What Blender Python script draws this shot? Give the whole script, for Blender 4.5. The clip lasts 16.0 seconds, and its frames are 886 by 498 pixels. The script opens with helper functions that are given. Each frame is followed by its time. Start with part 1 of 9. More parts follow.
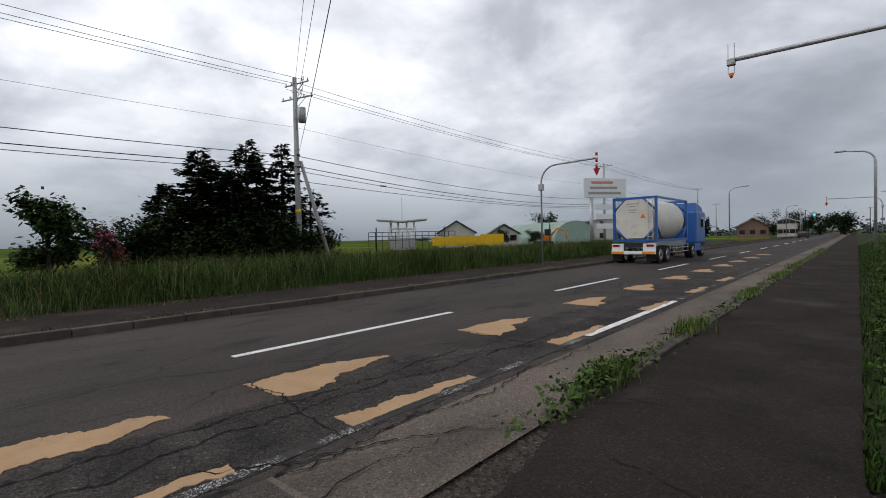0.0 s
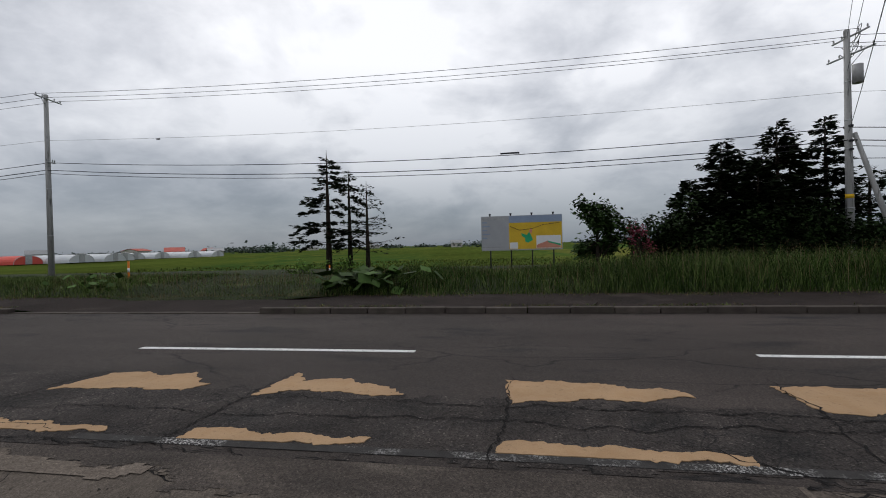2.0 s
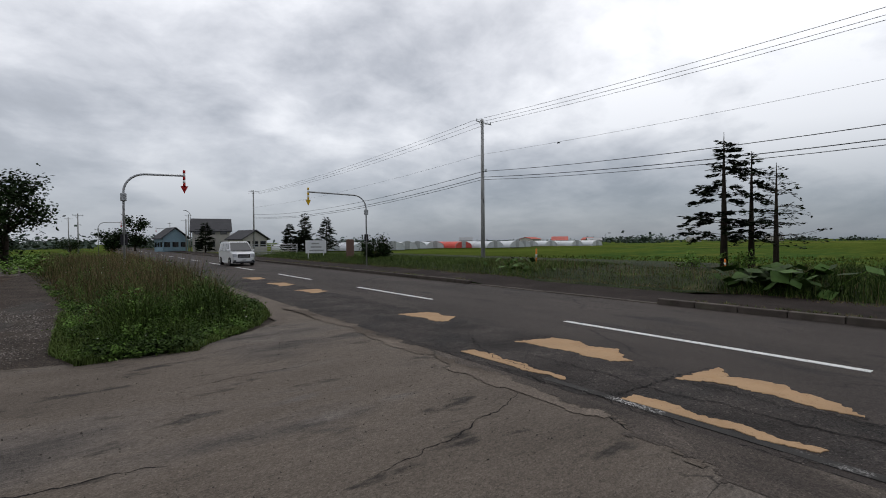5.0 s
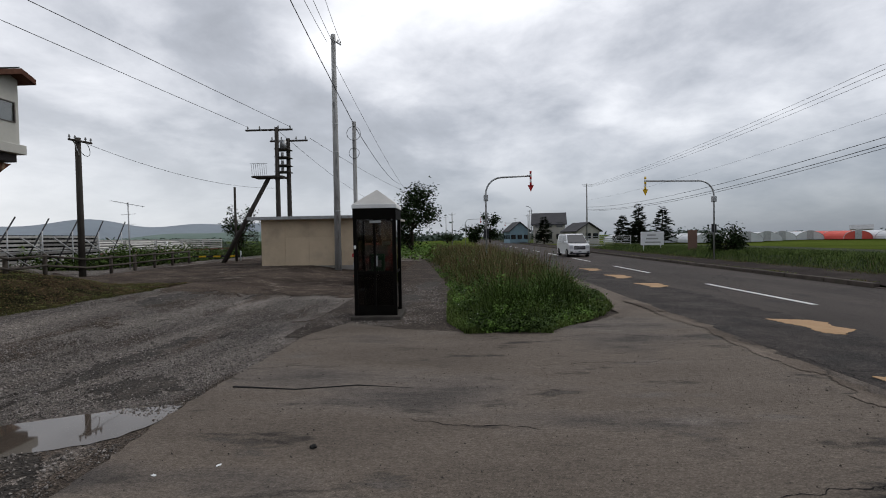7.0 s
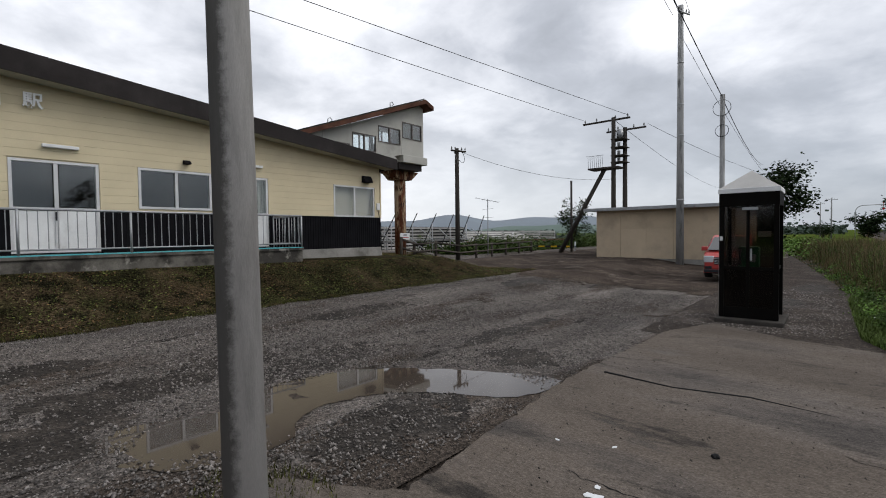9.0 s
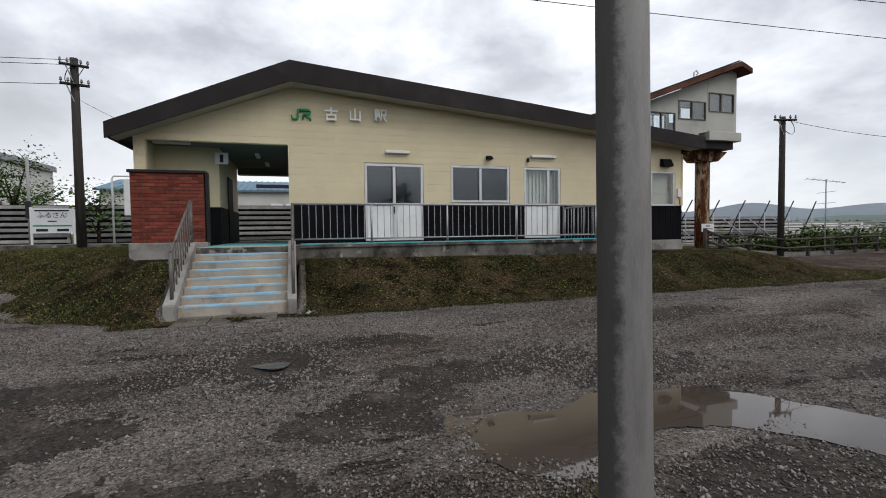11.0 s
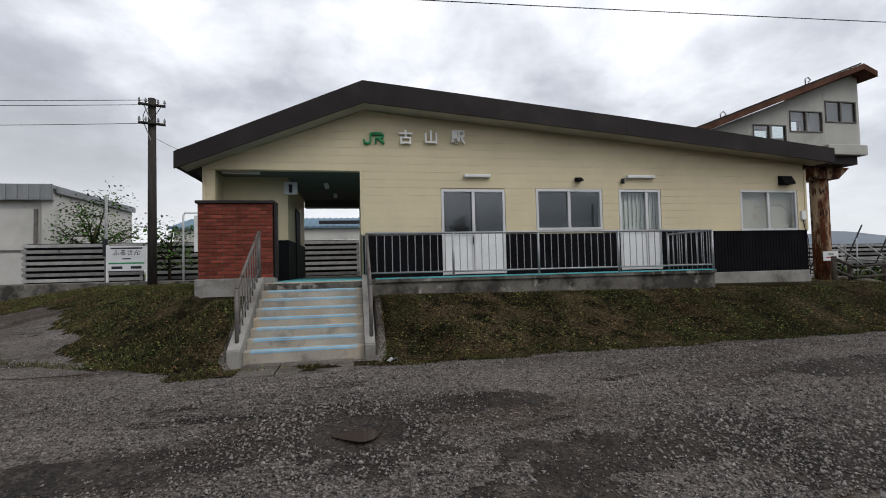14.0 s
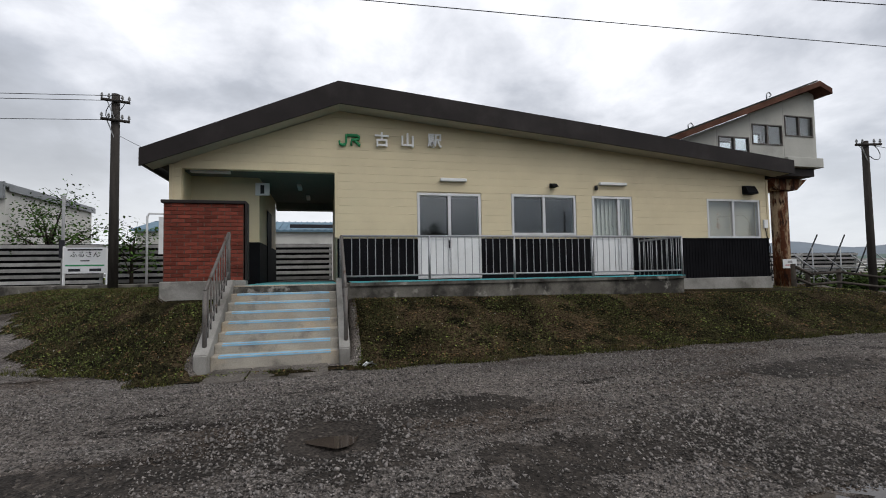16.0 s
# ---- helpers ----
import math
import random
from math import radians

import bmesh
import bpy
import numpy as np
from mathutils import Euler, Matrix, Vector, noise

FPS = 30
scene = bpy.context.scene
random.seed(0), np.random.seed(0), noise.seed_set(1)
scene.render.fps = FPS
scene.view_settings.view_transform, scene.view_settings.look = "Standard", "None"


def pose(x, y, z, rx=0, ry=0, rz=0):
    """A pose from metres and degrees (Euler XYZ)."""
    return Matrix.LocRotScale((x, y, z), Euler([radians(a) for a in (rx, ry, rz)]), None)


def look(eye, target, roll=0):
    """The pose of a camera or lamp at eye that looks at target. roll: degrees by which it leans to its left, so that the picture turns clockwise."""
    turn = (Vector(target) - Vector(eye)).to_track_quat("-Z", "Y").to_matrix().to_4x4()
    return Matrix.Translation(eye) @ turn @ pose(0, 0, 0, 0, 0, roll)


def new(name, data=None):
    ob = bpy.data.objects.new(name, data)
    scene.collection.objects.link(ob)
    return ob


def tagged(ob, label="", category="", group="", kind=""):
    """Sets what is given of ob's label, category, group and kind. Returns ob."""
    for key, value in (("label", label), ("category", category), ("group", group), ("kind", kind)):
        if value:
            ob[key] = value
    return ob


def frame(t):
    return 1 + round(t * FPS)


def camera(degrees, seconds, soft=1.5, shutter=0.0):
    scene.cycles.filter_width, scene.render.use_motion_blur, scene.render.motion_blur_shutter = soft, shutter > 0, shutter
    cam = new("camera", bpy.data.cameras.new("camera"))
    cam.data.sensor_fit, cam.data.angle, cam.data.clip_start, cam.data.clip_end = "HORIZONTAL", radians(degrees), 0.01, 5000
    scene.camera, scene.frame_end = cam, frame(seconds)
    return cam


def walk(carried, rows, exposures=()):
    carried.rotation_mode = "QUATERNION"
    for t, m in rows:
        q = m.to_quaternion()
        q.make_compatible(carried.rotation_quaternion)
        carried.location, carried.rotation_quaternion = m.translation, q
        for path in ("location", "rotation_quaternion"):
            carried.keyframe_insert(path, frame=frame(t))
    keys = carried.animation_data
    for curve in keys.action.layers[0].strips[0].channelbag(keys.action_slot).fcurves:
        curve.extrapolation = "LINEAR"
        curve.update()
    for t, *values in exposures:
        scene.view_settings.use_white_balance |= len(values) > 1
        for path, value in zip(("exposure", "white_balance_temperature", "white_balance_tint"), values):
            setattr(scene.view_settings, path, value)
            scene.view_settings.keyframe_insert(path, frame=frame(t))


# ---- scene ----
cam = camera(86.9, 16.0, soft=1.0)
METRES, EYE, TILT, LEAN, TURN = 8.0, 1.5, 0.0, 0.0, 42.3
PATH = [
    (0, (-0.158, -0.044, 1.694), (-1.485, 1.452, 1.649), -1.3),
    (0.5, (-0.031, -0.131, 1.7), (-1.722, 0.936, 1.662), -1.6),
    (1, (0.009, -0.156, 1.702), (-1.907, 0.417, 1.669), -1.7),
    (1.5, (0.053, -0.185, 1.703), (-1.944, -0.087, 1.674), -1.7),
    (2, (0.159, -0.209, 1.694), (-1.813, -0.548, 1.677), -1.5),
    (2.5, (0.24, -0.205, 1.723), (-1.625, -0.929, 1.701), -1.5),
    (3, (0.33, -0.216, 1.741), (-1.432, -1.163, 1.717), -1.3),
    (3.2, (0.349, -0.226, 1.749), (-1.374, -1.242, 1.723), -1.1),
    (5.3, (1.079, -0.397, 1.76), (0.021, -2.094, 1.724), -0.7),
    (5.5, (1.087, -0.397, 1.77), (0.13, -2.152, 1.731), -0.9),
    (6, (1.155, -0.4, 1.788), (0.557, -2.308, 1.745), -1.0),
    (6.5, (1.203, -0.372, 1.796), (1.016, -2.363, 1.749), -1.1),
    (7, (1.308, -0.371, 1.777), (1.394, -2.369, 1.727), -1.0),
    (7.5, (1.41, -0.33, 1.779), (1.775, -2.295, 1.723), -0.7),
    (8, (1.519, -0.275, 1.77), (2.281, -2.124, 1.711), -0.7),
    (8.5, (1.683, -0.258, 1.741), (2.79, -1.922, 1.684), -0.7),
    (9, (1.873, -0.246, 1.736), (3.177, -1.761, 1.673), -0.7),
    (9.5, (2.039, -0.255, 1.734), (3.53, -1.586, 1.663), -0.7),
    (10, (2.19, -0.191, 1.711), (3.864, -1.283, 1.636), -0.6),
    (10.2, (2.3, -0.154, 1.708), (4.045, -1.129, 1.631), -0.6),
    (12.3, (3.449, 0.155, 1.676), (5.425, -0.151, 1.649), -1.1),
    (12.5, (3.567, 0.21, 1.67), (5.545, -0.085, 1.666), -1.2),
    (13, (3.847, 0.187, 1.645), (5.823, -0.117, 1.682), -1.4),
    (13.5, (4.041, 0.197, 1.628), (6.012, -0.137, 1.689), -1.6),
    (14, (4.166, 0.257, 1.646), (6.129, -0.118, 1.718), -1.4),
    (14.5, (4.195, 0.29, 1.649), (6.147, -0.137, 1.73), -1.3),
    (15, (4.223, 0.306, 1.633), (6.167, -0.153, 1.722), -1.1),
    (15.5, (4.255, 0.338, 1.612), (6.193, -0.147, 1.707), -1.1),
    (16, (4.251, 0.316, 1.601), (6.187, -0.175, 1.697), -1.0),
]
walk(cam, [(t, look(eye, target, roll)) for t, eye, target, roll in PATH], [(0, 0.1), (1, -0.1), (3, -0.15), (5.5, 0.0), (7, 0.03), (9, 0.19), (10, 0.28), (12.5, 0.25), (14, 0.15), (16, 0.15)])

# ---- world and light ----
wd = bpy.data.worlds.new("overcast_sky")
scene.world = wd
wd.use_nodes = True
wn, wl = wd.node_tree.nodes, wd.node_tree.links
wn.clear()


def wnode(kind, **kw):
    n = wn.new(kind)
    for k, v in kw.items():
        n.inputs[k].default_value = v
    return n


def wmath(op, a, b=None):
    n = wn.new("ShaderNodeMath")
    n.operation = op
    for i, v in enumerate((a, b)):
        if v is None:
            continue
        if isinstance(v, (int, float)):
            n.inputs[i].default_value = v
        else:
            wl.new(v, n.inputs[i])
    return n.outputs[0]


def wramp(fac, stops):
    r = wn.new("ShaderNodeValToRGB")
    el = r.color_ramp.elements
    while len(el) < len(stops):
        el.new(0.5)
    for e, (p, c) in zip(el, stops):
        e.position, e.color = p, (*c, 1)
    wl.new(fac, r.inputs[0])
    return r.outputs[0]


def wmix(fac, a, b, how="MIX"):
    n = wn.new("ShaderNodeMix")
    n.data_type, n.blend_type = "RGBA", how
    for s, v in ((n.inputs[0], fac), (n.inputs[6], a), (n.inputs[7], b)):
        if isinstance(v, (int, float)):
            s.default_value = v
        elif isinstance(v, tuple):
            s.default_value = (*v, 1)
        else:
            wl.new(v, s)
    return n.outputs[2]


SUN_UP, SUN_TURN = 46, 235
sky = wn.new("ShaderNodeTexSky")
sky.sky_type, sky.sun_disc = "NISHITA", False
sky.sun_elevation, sky.sun_rotation = radians(SUN_UP), radians(SUN_TURN)
geo = wn.new("ShaderNodeTexCoord")
sep = wn.new("ShaderNodeSeparateXYZ")
wl.new(geo.outputs["Generated"], sep.inputs[0])
up = wmath("MAXIMUM", sep.outputs[2], 0.0)
flat = wmath("ADD", up, 0.32)
comb = wn.new("ShaderNodeCombineXYZ")
wl.new(wmath("DIVIDE", sep.outputs[0], flat), comb.inputs[0])
wl.new(wmath("DIVIDE", sep.outputs[1], flat), comb.inputs[1])


def wnoise(scale, detail, rough, shift, dist=0.0):
    m = wn.new("ShaderNodeMapping")
    m.inputs["Location"].default_value = shift
    wl.new(comb.outputs[0], m.inputs[0])
    n = wnode("ShaderNodeTexNoise", Scale=scale, Detail=detail, Roughness=rough, Distortion=dist)
    wl.new(m.outputs[0], n.inputs["Vector"])
    return n.outputs[0]


big = wnoise(0.6, 3, 0.5, (3.1, 7.7, 0))
mid = wnoise(1.5, 6, 0.52, (1.3, 2.2, 0), 0.3)
fine_c = wnoise(4.6, 6, 0.6, (5.3, 0.4, 0), 0.25)
cl = wmath("ADD", wmath("ADD", wmath("MULTIPLY", big, 0.44), wmath("MULTIPLY", mid, 0.42)), wmath("MULTIPLY", fine_c, 0.14))
# the cloud is thicker to the north-east
north_east = wmath("MAXIMUM", wmath("ADD", wmath("MULTIPLY", sep.outputs[0], 0.75), wmath("MULTIPLY", sep.outputs[1], 0.6)), 0.0)
cl = wmath("ADD", wmath("ADD", cl, 0.031), wmath("MULTIPLY", north_east, -0.14))
south_east = wmath("MAXIMUM", wmath("ADD", wmath("MULTIPLY", sep.outputs[0], 0.75), wmath("MULTIPLY", sep.outputs[1], -0.6)), 0.0)
cl = wmath("ADD", cl, wmath("MULTIPLY", south_east, 0.06))
# thick again to the north and south, thinner to the west
north = wmath("MAXIMUM", wmath("SUBTRACT", sep.outputs[1], 0.25), 0.0)
cl = wmath("ADD", cl, wmath("MULTIPLY", north, -0.05))
south = wmath("MAXIMUM", wmath("SUBTRACT", wmath("MULTIPLY", sep.outputs[1], -1.0), 0.5), 0.0)
cl = wmath("ADD", cl, wmath("MULTIPLY", south, -0.15))
west = wmath("MAXIMUM", wmath("MULTIPLY", sep.outputs[0], -1.0), 0.0)
cl = wmath("ADD", cl, wmath("MULTIPLY", west, 0.03))
cloud = wramp(cl, [(0.29, (0.24, 0.256, 0.29)), (0.37, (0.35, 0.37, 0.41)), (0.45, (0.52, 0.546, 0.605)), (0.51, (0.785, 0.806, 0.865)), (0.58, (1.13, 1.143, 1.19))])
# the low sky over the plain is thicker and bluer
low = wramp(up, [(0.0, (1, 1, 1)), (0.07, (0.8, 0.8, 0.8)), (0.20, (0.3, 0.3, 0.3)), (0.36, (0, 0, 0))])
side = wramp(wmath("ADD", wmath("MULTIPLY", sep.outputs[0], -0.5), 0.5), [(0.08, (0.92, 0.93, 0.95)), (0.2, (0.70, 0.73, 0.77)), (0.55, (0.30, 0.34, 0.40)), (0.95, (0.13, 0.175, 0.23))])
cloud = wmix(wmath("MULTIPLY", low, 0.92), cloud, side)
mixed = wmix(0.93, wmix(1.0, sky.outputs[0], (0.1, 0.1, 0.1), "MULTIPLY"), cloud)
bg = wn.new("ShaderNodeBackground")
bg.inputs[1].default_value = 1.0
wl.new(mixed, bg.inputs[0])
wo = wn.new("ShaderNodeOutputWorld")
wl.new(bg.outputs[0], wo.inputs[0])
sun = new("sun", bpy.data.lights.new("sun", "SUN"))
sun.data.energy, sun.data.angle, sun.data.color = 0.72, radians(25), (1.0, 0.96, 0.9)
sun.matrix_world = look((0, 0, 60), (0 - 60 / math.tan(radians(SUN_UP)) * math.sin(radians(SUN_TURN)), -60 / math.tan(radians(SUN_UP)) * math.cos(radians(SUN_TURN)), 0))


# ---- materials ----
def mat(name, base, var=0.2, scale=3.0, fine=60.0, rough=0.85, bump=0.15, metal=0.0, stain=None, stretch=(1, 1, 1), rand=0.0, island=0.0, spec=0.12, cracks=None, dist=0.01, speck=None):
    """A plain surface: base colour, two scales of variation, stains, fine relief."""
    m = bpy.data.materials.new(name)
    m.use_nodes = True
    n, l = m.node_tree.nodes, m.node_tree.links
    p = n["Principled BSDF"]
    p.inputs["Roughness"].default_value = rough
    p.inputs["Metallic"].default_value = metal
    p.inputs["Specular IOR Level"].default_value = spec
    g = n.new("ShaderNodeNewGeometry")
    mp = n.new("ShaderNodeMapping")
    mp.inputs["Scale"].default_value = stretch
    l.new(g.outputs["Position"], mp.inputs[0])

    def tex(s, d=4, r=0.55):
        t = n.new("ShaderNodeTexNoise")
        t.inputs["Scale"].default_value, t.inputs["Detail"].default_value, t.inputs["Roughness"].default_value = s, d, r
        l.new(mp.outputs[0], t.inputs["Vector"])
        return t.outputs[0]

    def rng(f, a, b, lo, hi):
        r = n.new("ShaderNodeMapRange")
        for i, v in enumerate((a, b, lo, hi)):
            r.inputs[i + 1].default_value = v
        l.new(f, r.inputs[0])
        return r.outputs[0]

    def mul(a, b):
        t = n.new("ShaderNodeMath")
        t.operation = "MULTIPLY"
        l.new(a, t.inputs[0])
        l.new(b, t.inputs[1])
        return t.outputs[0]

    def mix(f, a, b):
        t = n.new("ShaderNodeMix")
        t.data_type = "RGBA"
        for s, v in ((t.inputs[0], f), (t.inputs[6], a), (t.inputs[7], b)):
            if isinstance(v, tuple):
                s.default_value = (*v, 1)
            else:
                l.new(v, s)
        return t.outputs[2]

    large, small = tex(scale), tex(fine, 3, 0.7)
    k = mul(rng(large, 0.3, 0.7, 1 - var, 1 + var), rng(small, 0.3, 0.7, 1 - var * 0.8, 1 + var * 0.8))
    if rand:
        o = n.new("ShaderNodeObjectInfo")
        k = mul(k, rng(o.outputs["Random"], 0, 1, 1 - rand, 1 + rand))
    if island:
        k = mul(k, rng(g.outputs["Random Per Island"], 0, 1, 1 - island, 1 + island))
    if speck:
        v = n.new("ShaderNodeTexVoronoi")
        v.inputs["Scale"].default_value = speck[0]
        l.new(g.outputs["Position"], v.inputs["Vector"])
        sx = n.new("ShaderNodeSeparateColor")
        l.new(v.outputs["Color"], sx.inputs[0])
        k = mul(k, rng(sx.outputs[0], 0, 1, 1 - speck[1], 1 + speck[1]))
        # a few pale chips
        k = mul(k, rng(sx.outputs[1], 0.93, 0.97, 1, 1 + speck[2]))
    col = mix(rng(large, 0, 1, 0, 0), base, base)
    for s_scale, s_col, a, b in stain or ():
        col = mix(rng(tex(s_scale, 5, 0.6), a, b, 0, 1), col, s_col)
    if cracks:
        w = n.new("ShaderNodeTexVoronoi")
        w.feature = "DISTANCE_TO_EDGE"
        w.inputs["Scale"].default_value = cracks[0]
        add = n.new("ShaderNodeMixRGB")
        add.blend_type, add.inputs[0].default_value = "ADD", 0.35
        l.new(mp.outputs[0], add.inputs[1])
        t2 = n.new("ShaderNodeTexNoise")
        t2.inputs["Scale"].default_value, t2.inputs["Detail"].default_value = 2.2, 6
        l.new(mp.outputs[0], t2.inputs["Vector"])
        l.new(t2.outputs[1], add.inputs[2])
        l.new(add.outputs[0], w.inputs["Vector"])
        line = mul(rng(w.outputs[0], 0.0, cracks[1], 1, 0), rng(tex(0.35, 2), *(cracks[2:] or (0.48, 0.56)), 0, 1))
        col = mix(line, col, (0.012, 0.011, 0.011))
    sc = n.new("ShaderNodeVectorMath")
    sc.operation = "SCALE"
    l.new(col, sc.inputs[0])
    l.new(k, sc.inputs["Scale"])
    l.new(sc.outputs[0], p.inputs["Base Color"])
    if bump:
        b = n.new("ShaderNodeBump")
        b.inputs["Strength"].default_value, b.inputs["Distance"].default_value = bump, dist
        l.new(v.outputs["Distance"] if speck else small, b.inputs["Height"])
        l.new(b.outputs[0], p.inputs["Normal"])
    return m


def glass(name, tint=(0.9, 0.95, 0.95), rough=0.02, ior=1.45):
    m = bpy.data.materials.new(name)
    m.use_nodes = True
    p = m.node_tree.nodes["Principled BSDF"]
    p.inputs["Base Color"].default_value = (*tint, 1)
    p.inputs["Roughness"].default_value, p.inputs["Transmission Weight"].default_value, p.inputs["IOR"].default_value = rough, 1.0, ior
    return m


def glow(name, col, power):
    m = bpy.data.materials.new(name)
    m.use_nodes = True
    p = m.node_tree.nodes["Principled BSDF"]
    p.inputs["Base Color"].default_value = p.inputs["Emission Color"].default_value = (*col, 1)
    p.inputs["Emission Strength"].default_value = power
    return m


M = {}
M["asphalt"] = mat("asphalt", (0.0405, 0.0335, 0.0302), 0.28, 0.5, 90, 0.82, 0.5, stain=[(0.22, (0.05, 0.0405, 0.036), 0.5, 0.66), (1.3, (0.02, 0.0185, 0.018), 0.56, 0.7)], stretch=(1, 0.35, 1), cracks=(0.8, 0.014), speck=(75, 0.32, 0.5))
M["worn_asphalt"] = mat("worn_asphalt", (0.036, 0.0305, 0.028), 0.45, 1.2, 110, 0.85, 0.9, stain=[(0.8, (0.023, 0.021, 0.02), 0.5, 0.65)], cracks=(2.2, 0.022, 0.36, 0.46), speck=(60, 0.5, 1.3))
M["apron"] = mat("apron_asphalt", (0.112, 0.093, 0.077), 0.28, 0.7, 45, 0.9, 0.5, stain=[(0.35, (0.115, 0.10, 0.089), 0.48, 0.62), (0.7, (0.05, 0.044, 0.04), 0.53, 0.66), (2.4, (0.04, 0.035, 0.031), 0.58, 0.66), (1.2, (0.135, 0.118, 0.105), 0.6, 0.7)], cracks=(0.3, 0.003), stretch=(0.35, 1, 1), speck=(95, 0.28, 0.25))
M["worn_edge"] = mat("worn_apron_edge", (0.06, 0.05, 0.0435), 0.35, 0.9, 60, 0.88, 0.7, stain=[(0.7, (0.036, 0.031, 0.028), 0.5, 0.64), (1.9, (0.09, 0.076, 0.064), 0.56, 0.68)], stretch=(1.4, 0.5, 1), cracks=(1.3, 0.012, 0.45, 0.53), speck=(80, 0.35, 0.5))
M["dust"] = mat("pale_dust", (0.142, 0.119, 0.1), 0.25, 0.9, 50, 0.95, 0.4, stain=[(1.4, (0.095, 0.079, 0.066), 0.46, 0.58)], stretch=(1.2, 0.4, 1), speck=(80, 0.25, 0.3), spec=0.03)
M["walkway"] = mat("walkway_asphalt", (0.026, 0.0205, 0.0185), 0.25, 0.7, 80, 0.9, 0.5, spec=0.04, stain=[(0.5, (0.042, 0.034, 0.03), 0.54, 0.66), (1.6, (0.018, 0.0155, 0.0145), 0.55, 0.7)], speck=(80, 0.3, 0.7))
M["shoulder"] = mat("dusty_shoulder", (0.112, 0.092, 0.076), 0.25, 0.9, 60, 0.9, 0.5, stain=[(0.6, (0.07, 0.058, 0.05), 0.5, 0.66)], stretch=(1, 0.4, 1), speck=(70, 0.3, 0.6))
M["gravel"] = mat("gravel_ground", (0.145, 0.128, 0.115), 0.38, 0.9, 30, 0.92, 1.0, stain=[(0.5, (0.075, 0.06, 0.049), 0.5, 0.58), (1.3, (0.158, 0.142, 0.13), 0.55, 0.64), (2.6, (0.04, 0.034, 0.03), 0.6, 0.67)], stretch=(1.3, 0.32, 1), dist=0.03, speck=(52, 0.6, 0.9))
M["stone"] = mat("crushed_stone", (0.172, 0.157, 0.146), 0.25, 5, 60, 0.9, 0.3, island=0.72, spec=0.05)
M["grit"] = mat("dark_grit", (0.06, 0.052, 0.046), 0.3, 5, 60, 0.9, 0.3, island=0.7)
M["dirt"] = mat("bare_dirt", (0.046, 0.037, 0.031), 0.35, 1.0, 50, 0.95, 0.8, stain=[(0.6, (0.068, 0.057, 0.048), 0.52, 0.66)], dist=0.02, speck=(40, 0.55, 1.0))
M["yard"] = mat("trodden_soil", (0.062, 0.049, 0.040), 0.35, 0.8, 40, 0.95, 0.8, stain=[(0.45, (0.034, 0.027, 0.0225), 0.5, 0.6), (1.6, (0.095, 0.081, 0.07), 0.58, 0.68)], dist=0.02, speck=(44, 0.5, 1.0), spec=0.03)
M["ochre"] = mat("ochre_road_paint", (0.37, 0.245, 0.142), 0.12, 2.0, 120, 0.9, 0.4, stain=[(14, (0.26, 0.175, 0.105), 0.58, 0.72), (4, (0.32, 0.205, 0.113), 0.45, 0.65), (30, (0.12, 0.09, 0.06), 0.66, 0.72)])
M["line"] = mat("white_road_paint", (0.62, 0.62, 0.61), 0.12, 3, 120, 0.8, 0.3, stain=[(18, (0.2, 0.19, 0.185), 0.57, 0.68)])
M["worn_line"] = mat("worn_road_paint", (0.38, 0.37, 0.36), 0.25, 4, 90, 0.85, 0.4, stain=[(48, (0.036, 0.034, 0.033), 0.42, 0.5), (1.1, (0.036, 0.034, 0.033), 0.38, 0.5)])
M["kerb"] = mat("kerb_concrete", (0.075, 0.063, 0.055), 0.28, 2.5, 60, 0.92, 0.5, rand=0.18, stain=[(1.5, (0.06, 0.055, 0.042), 0.52, 0.68)])
M["concrete"] = mat("weathered_concrete", (0.27, 0.26, 0.24), 0.2, 1.8, 60, 0.9, 0.4, stain=[(1.1, (0.15, 0.14, 0.125), 0.5, 0.68), (3.2, (0.36, 0.34, 0.31), 0.6, 0.72)])
M["oldconcrete"] = mat("stained_concrete", (0.15, 0.14, 0.122), 0.25, 2.2, 60, 0.92, 0.5, stain=[(1.6, (0.045, 0.042, 0.037), 0.45, 0.6), (3.4, (0.27, 0.255, 0.23), 0.6, 0.68)])
M["step"] = mat("step_concrete", (0.36, 0.33, 0.28), 0.2, 2.0, 60, 0.9, 0.3, stain=[(1.7, (0.42, 0.35, 0.26), 0.5, 0.65), (2.6, (0.2, 0.185, 0.165), 0.56, 0.7)])
M["pole"] = mat("pole_concrete", (0.31, 0.31, 0.305), 0.16, 2.2, 50, 0.9, 0.35, stain=[(2.6, (0.10, 0.10, 0.097), 0.55, 0.68)], stretch=(2.2, 2.2, 0.35))
M["oldwood"] = mat("weathered_wood_pole", (0.045, 0.040, 0.036), 0.3, 3, 40, 0.9, 0.5, stretch=(3, 3, 0.4))
M["timber"] = mat("grey_timber", (0.065, 0.056, 0.048), 0.3, 3, 40, 0.92, 0.5, stretch=(1, 1, 1), rand=0.2)
M["cream"] = mat("cream_siding", (0.63, 0.545, 0.37), 0.06, 1.2, 50, 0.6, 0.08, rand=0.012, stain=[(0.7, (0.56, 0.48, 0.33), 0.55, 0.75)])
M["creamshed"] = mat("beige_shed_board", (0.52, 0.42, 0.30), 0.08, 1.0, 40, 0.8, 0.1, rand=0.05, stain=[(0.8, (0.42, 0.34, 0.25), 0.52, 0.7)])
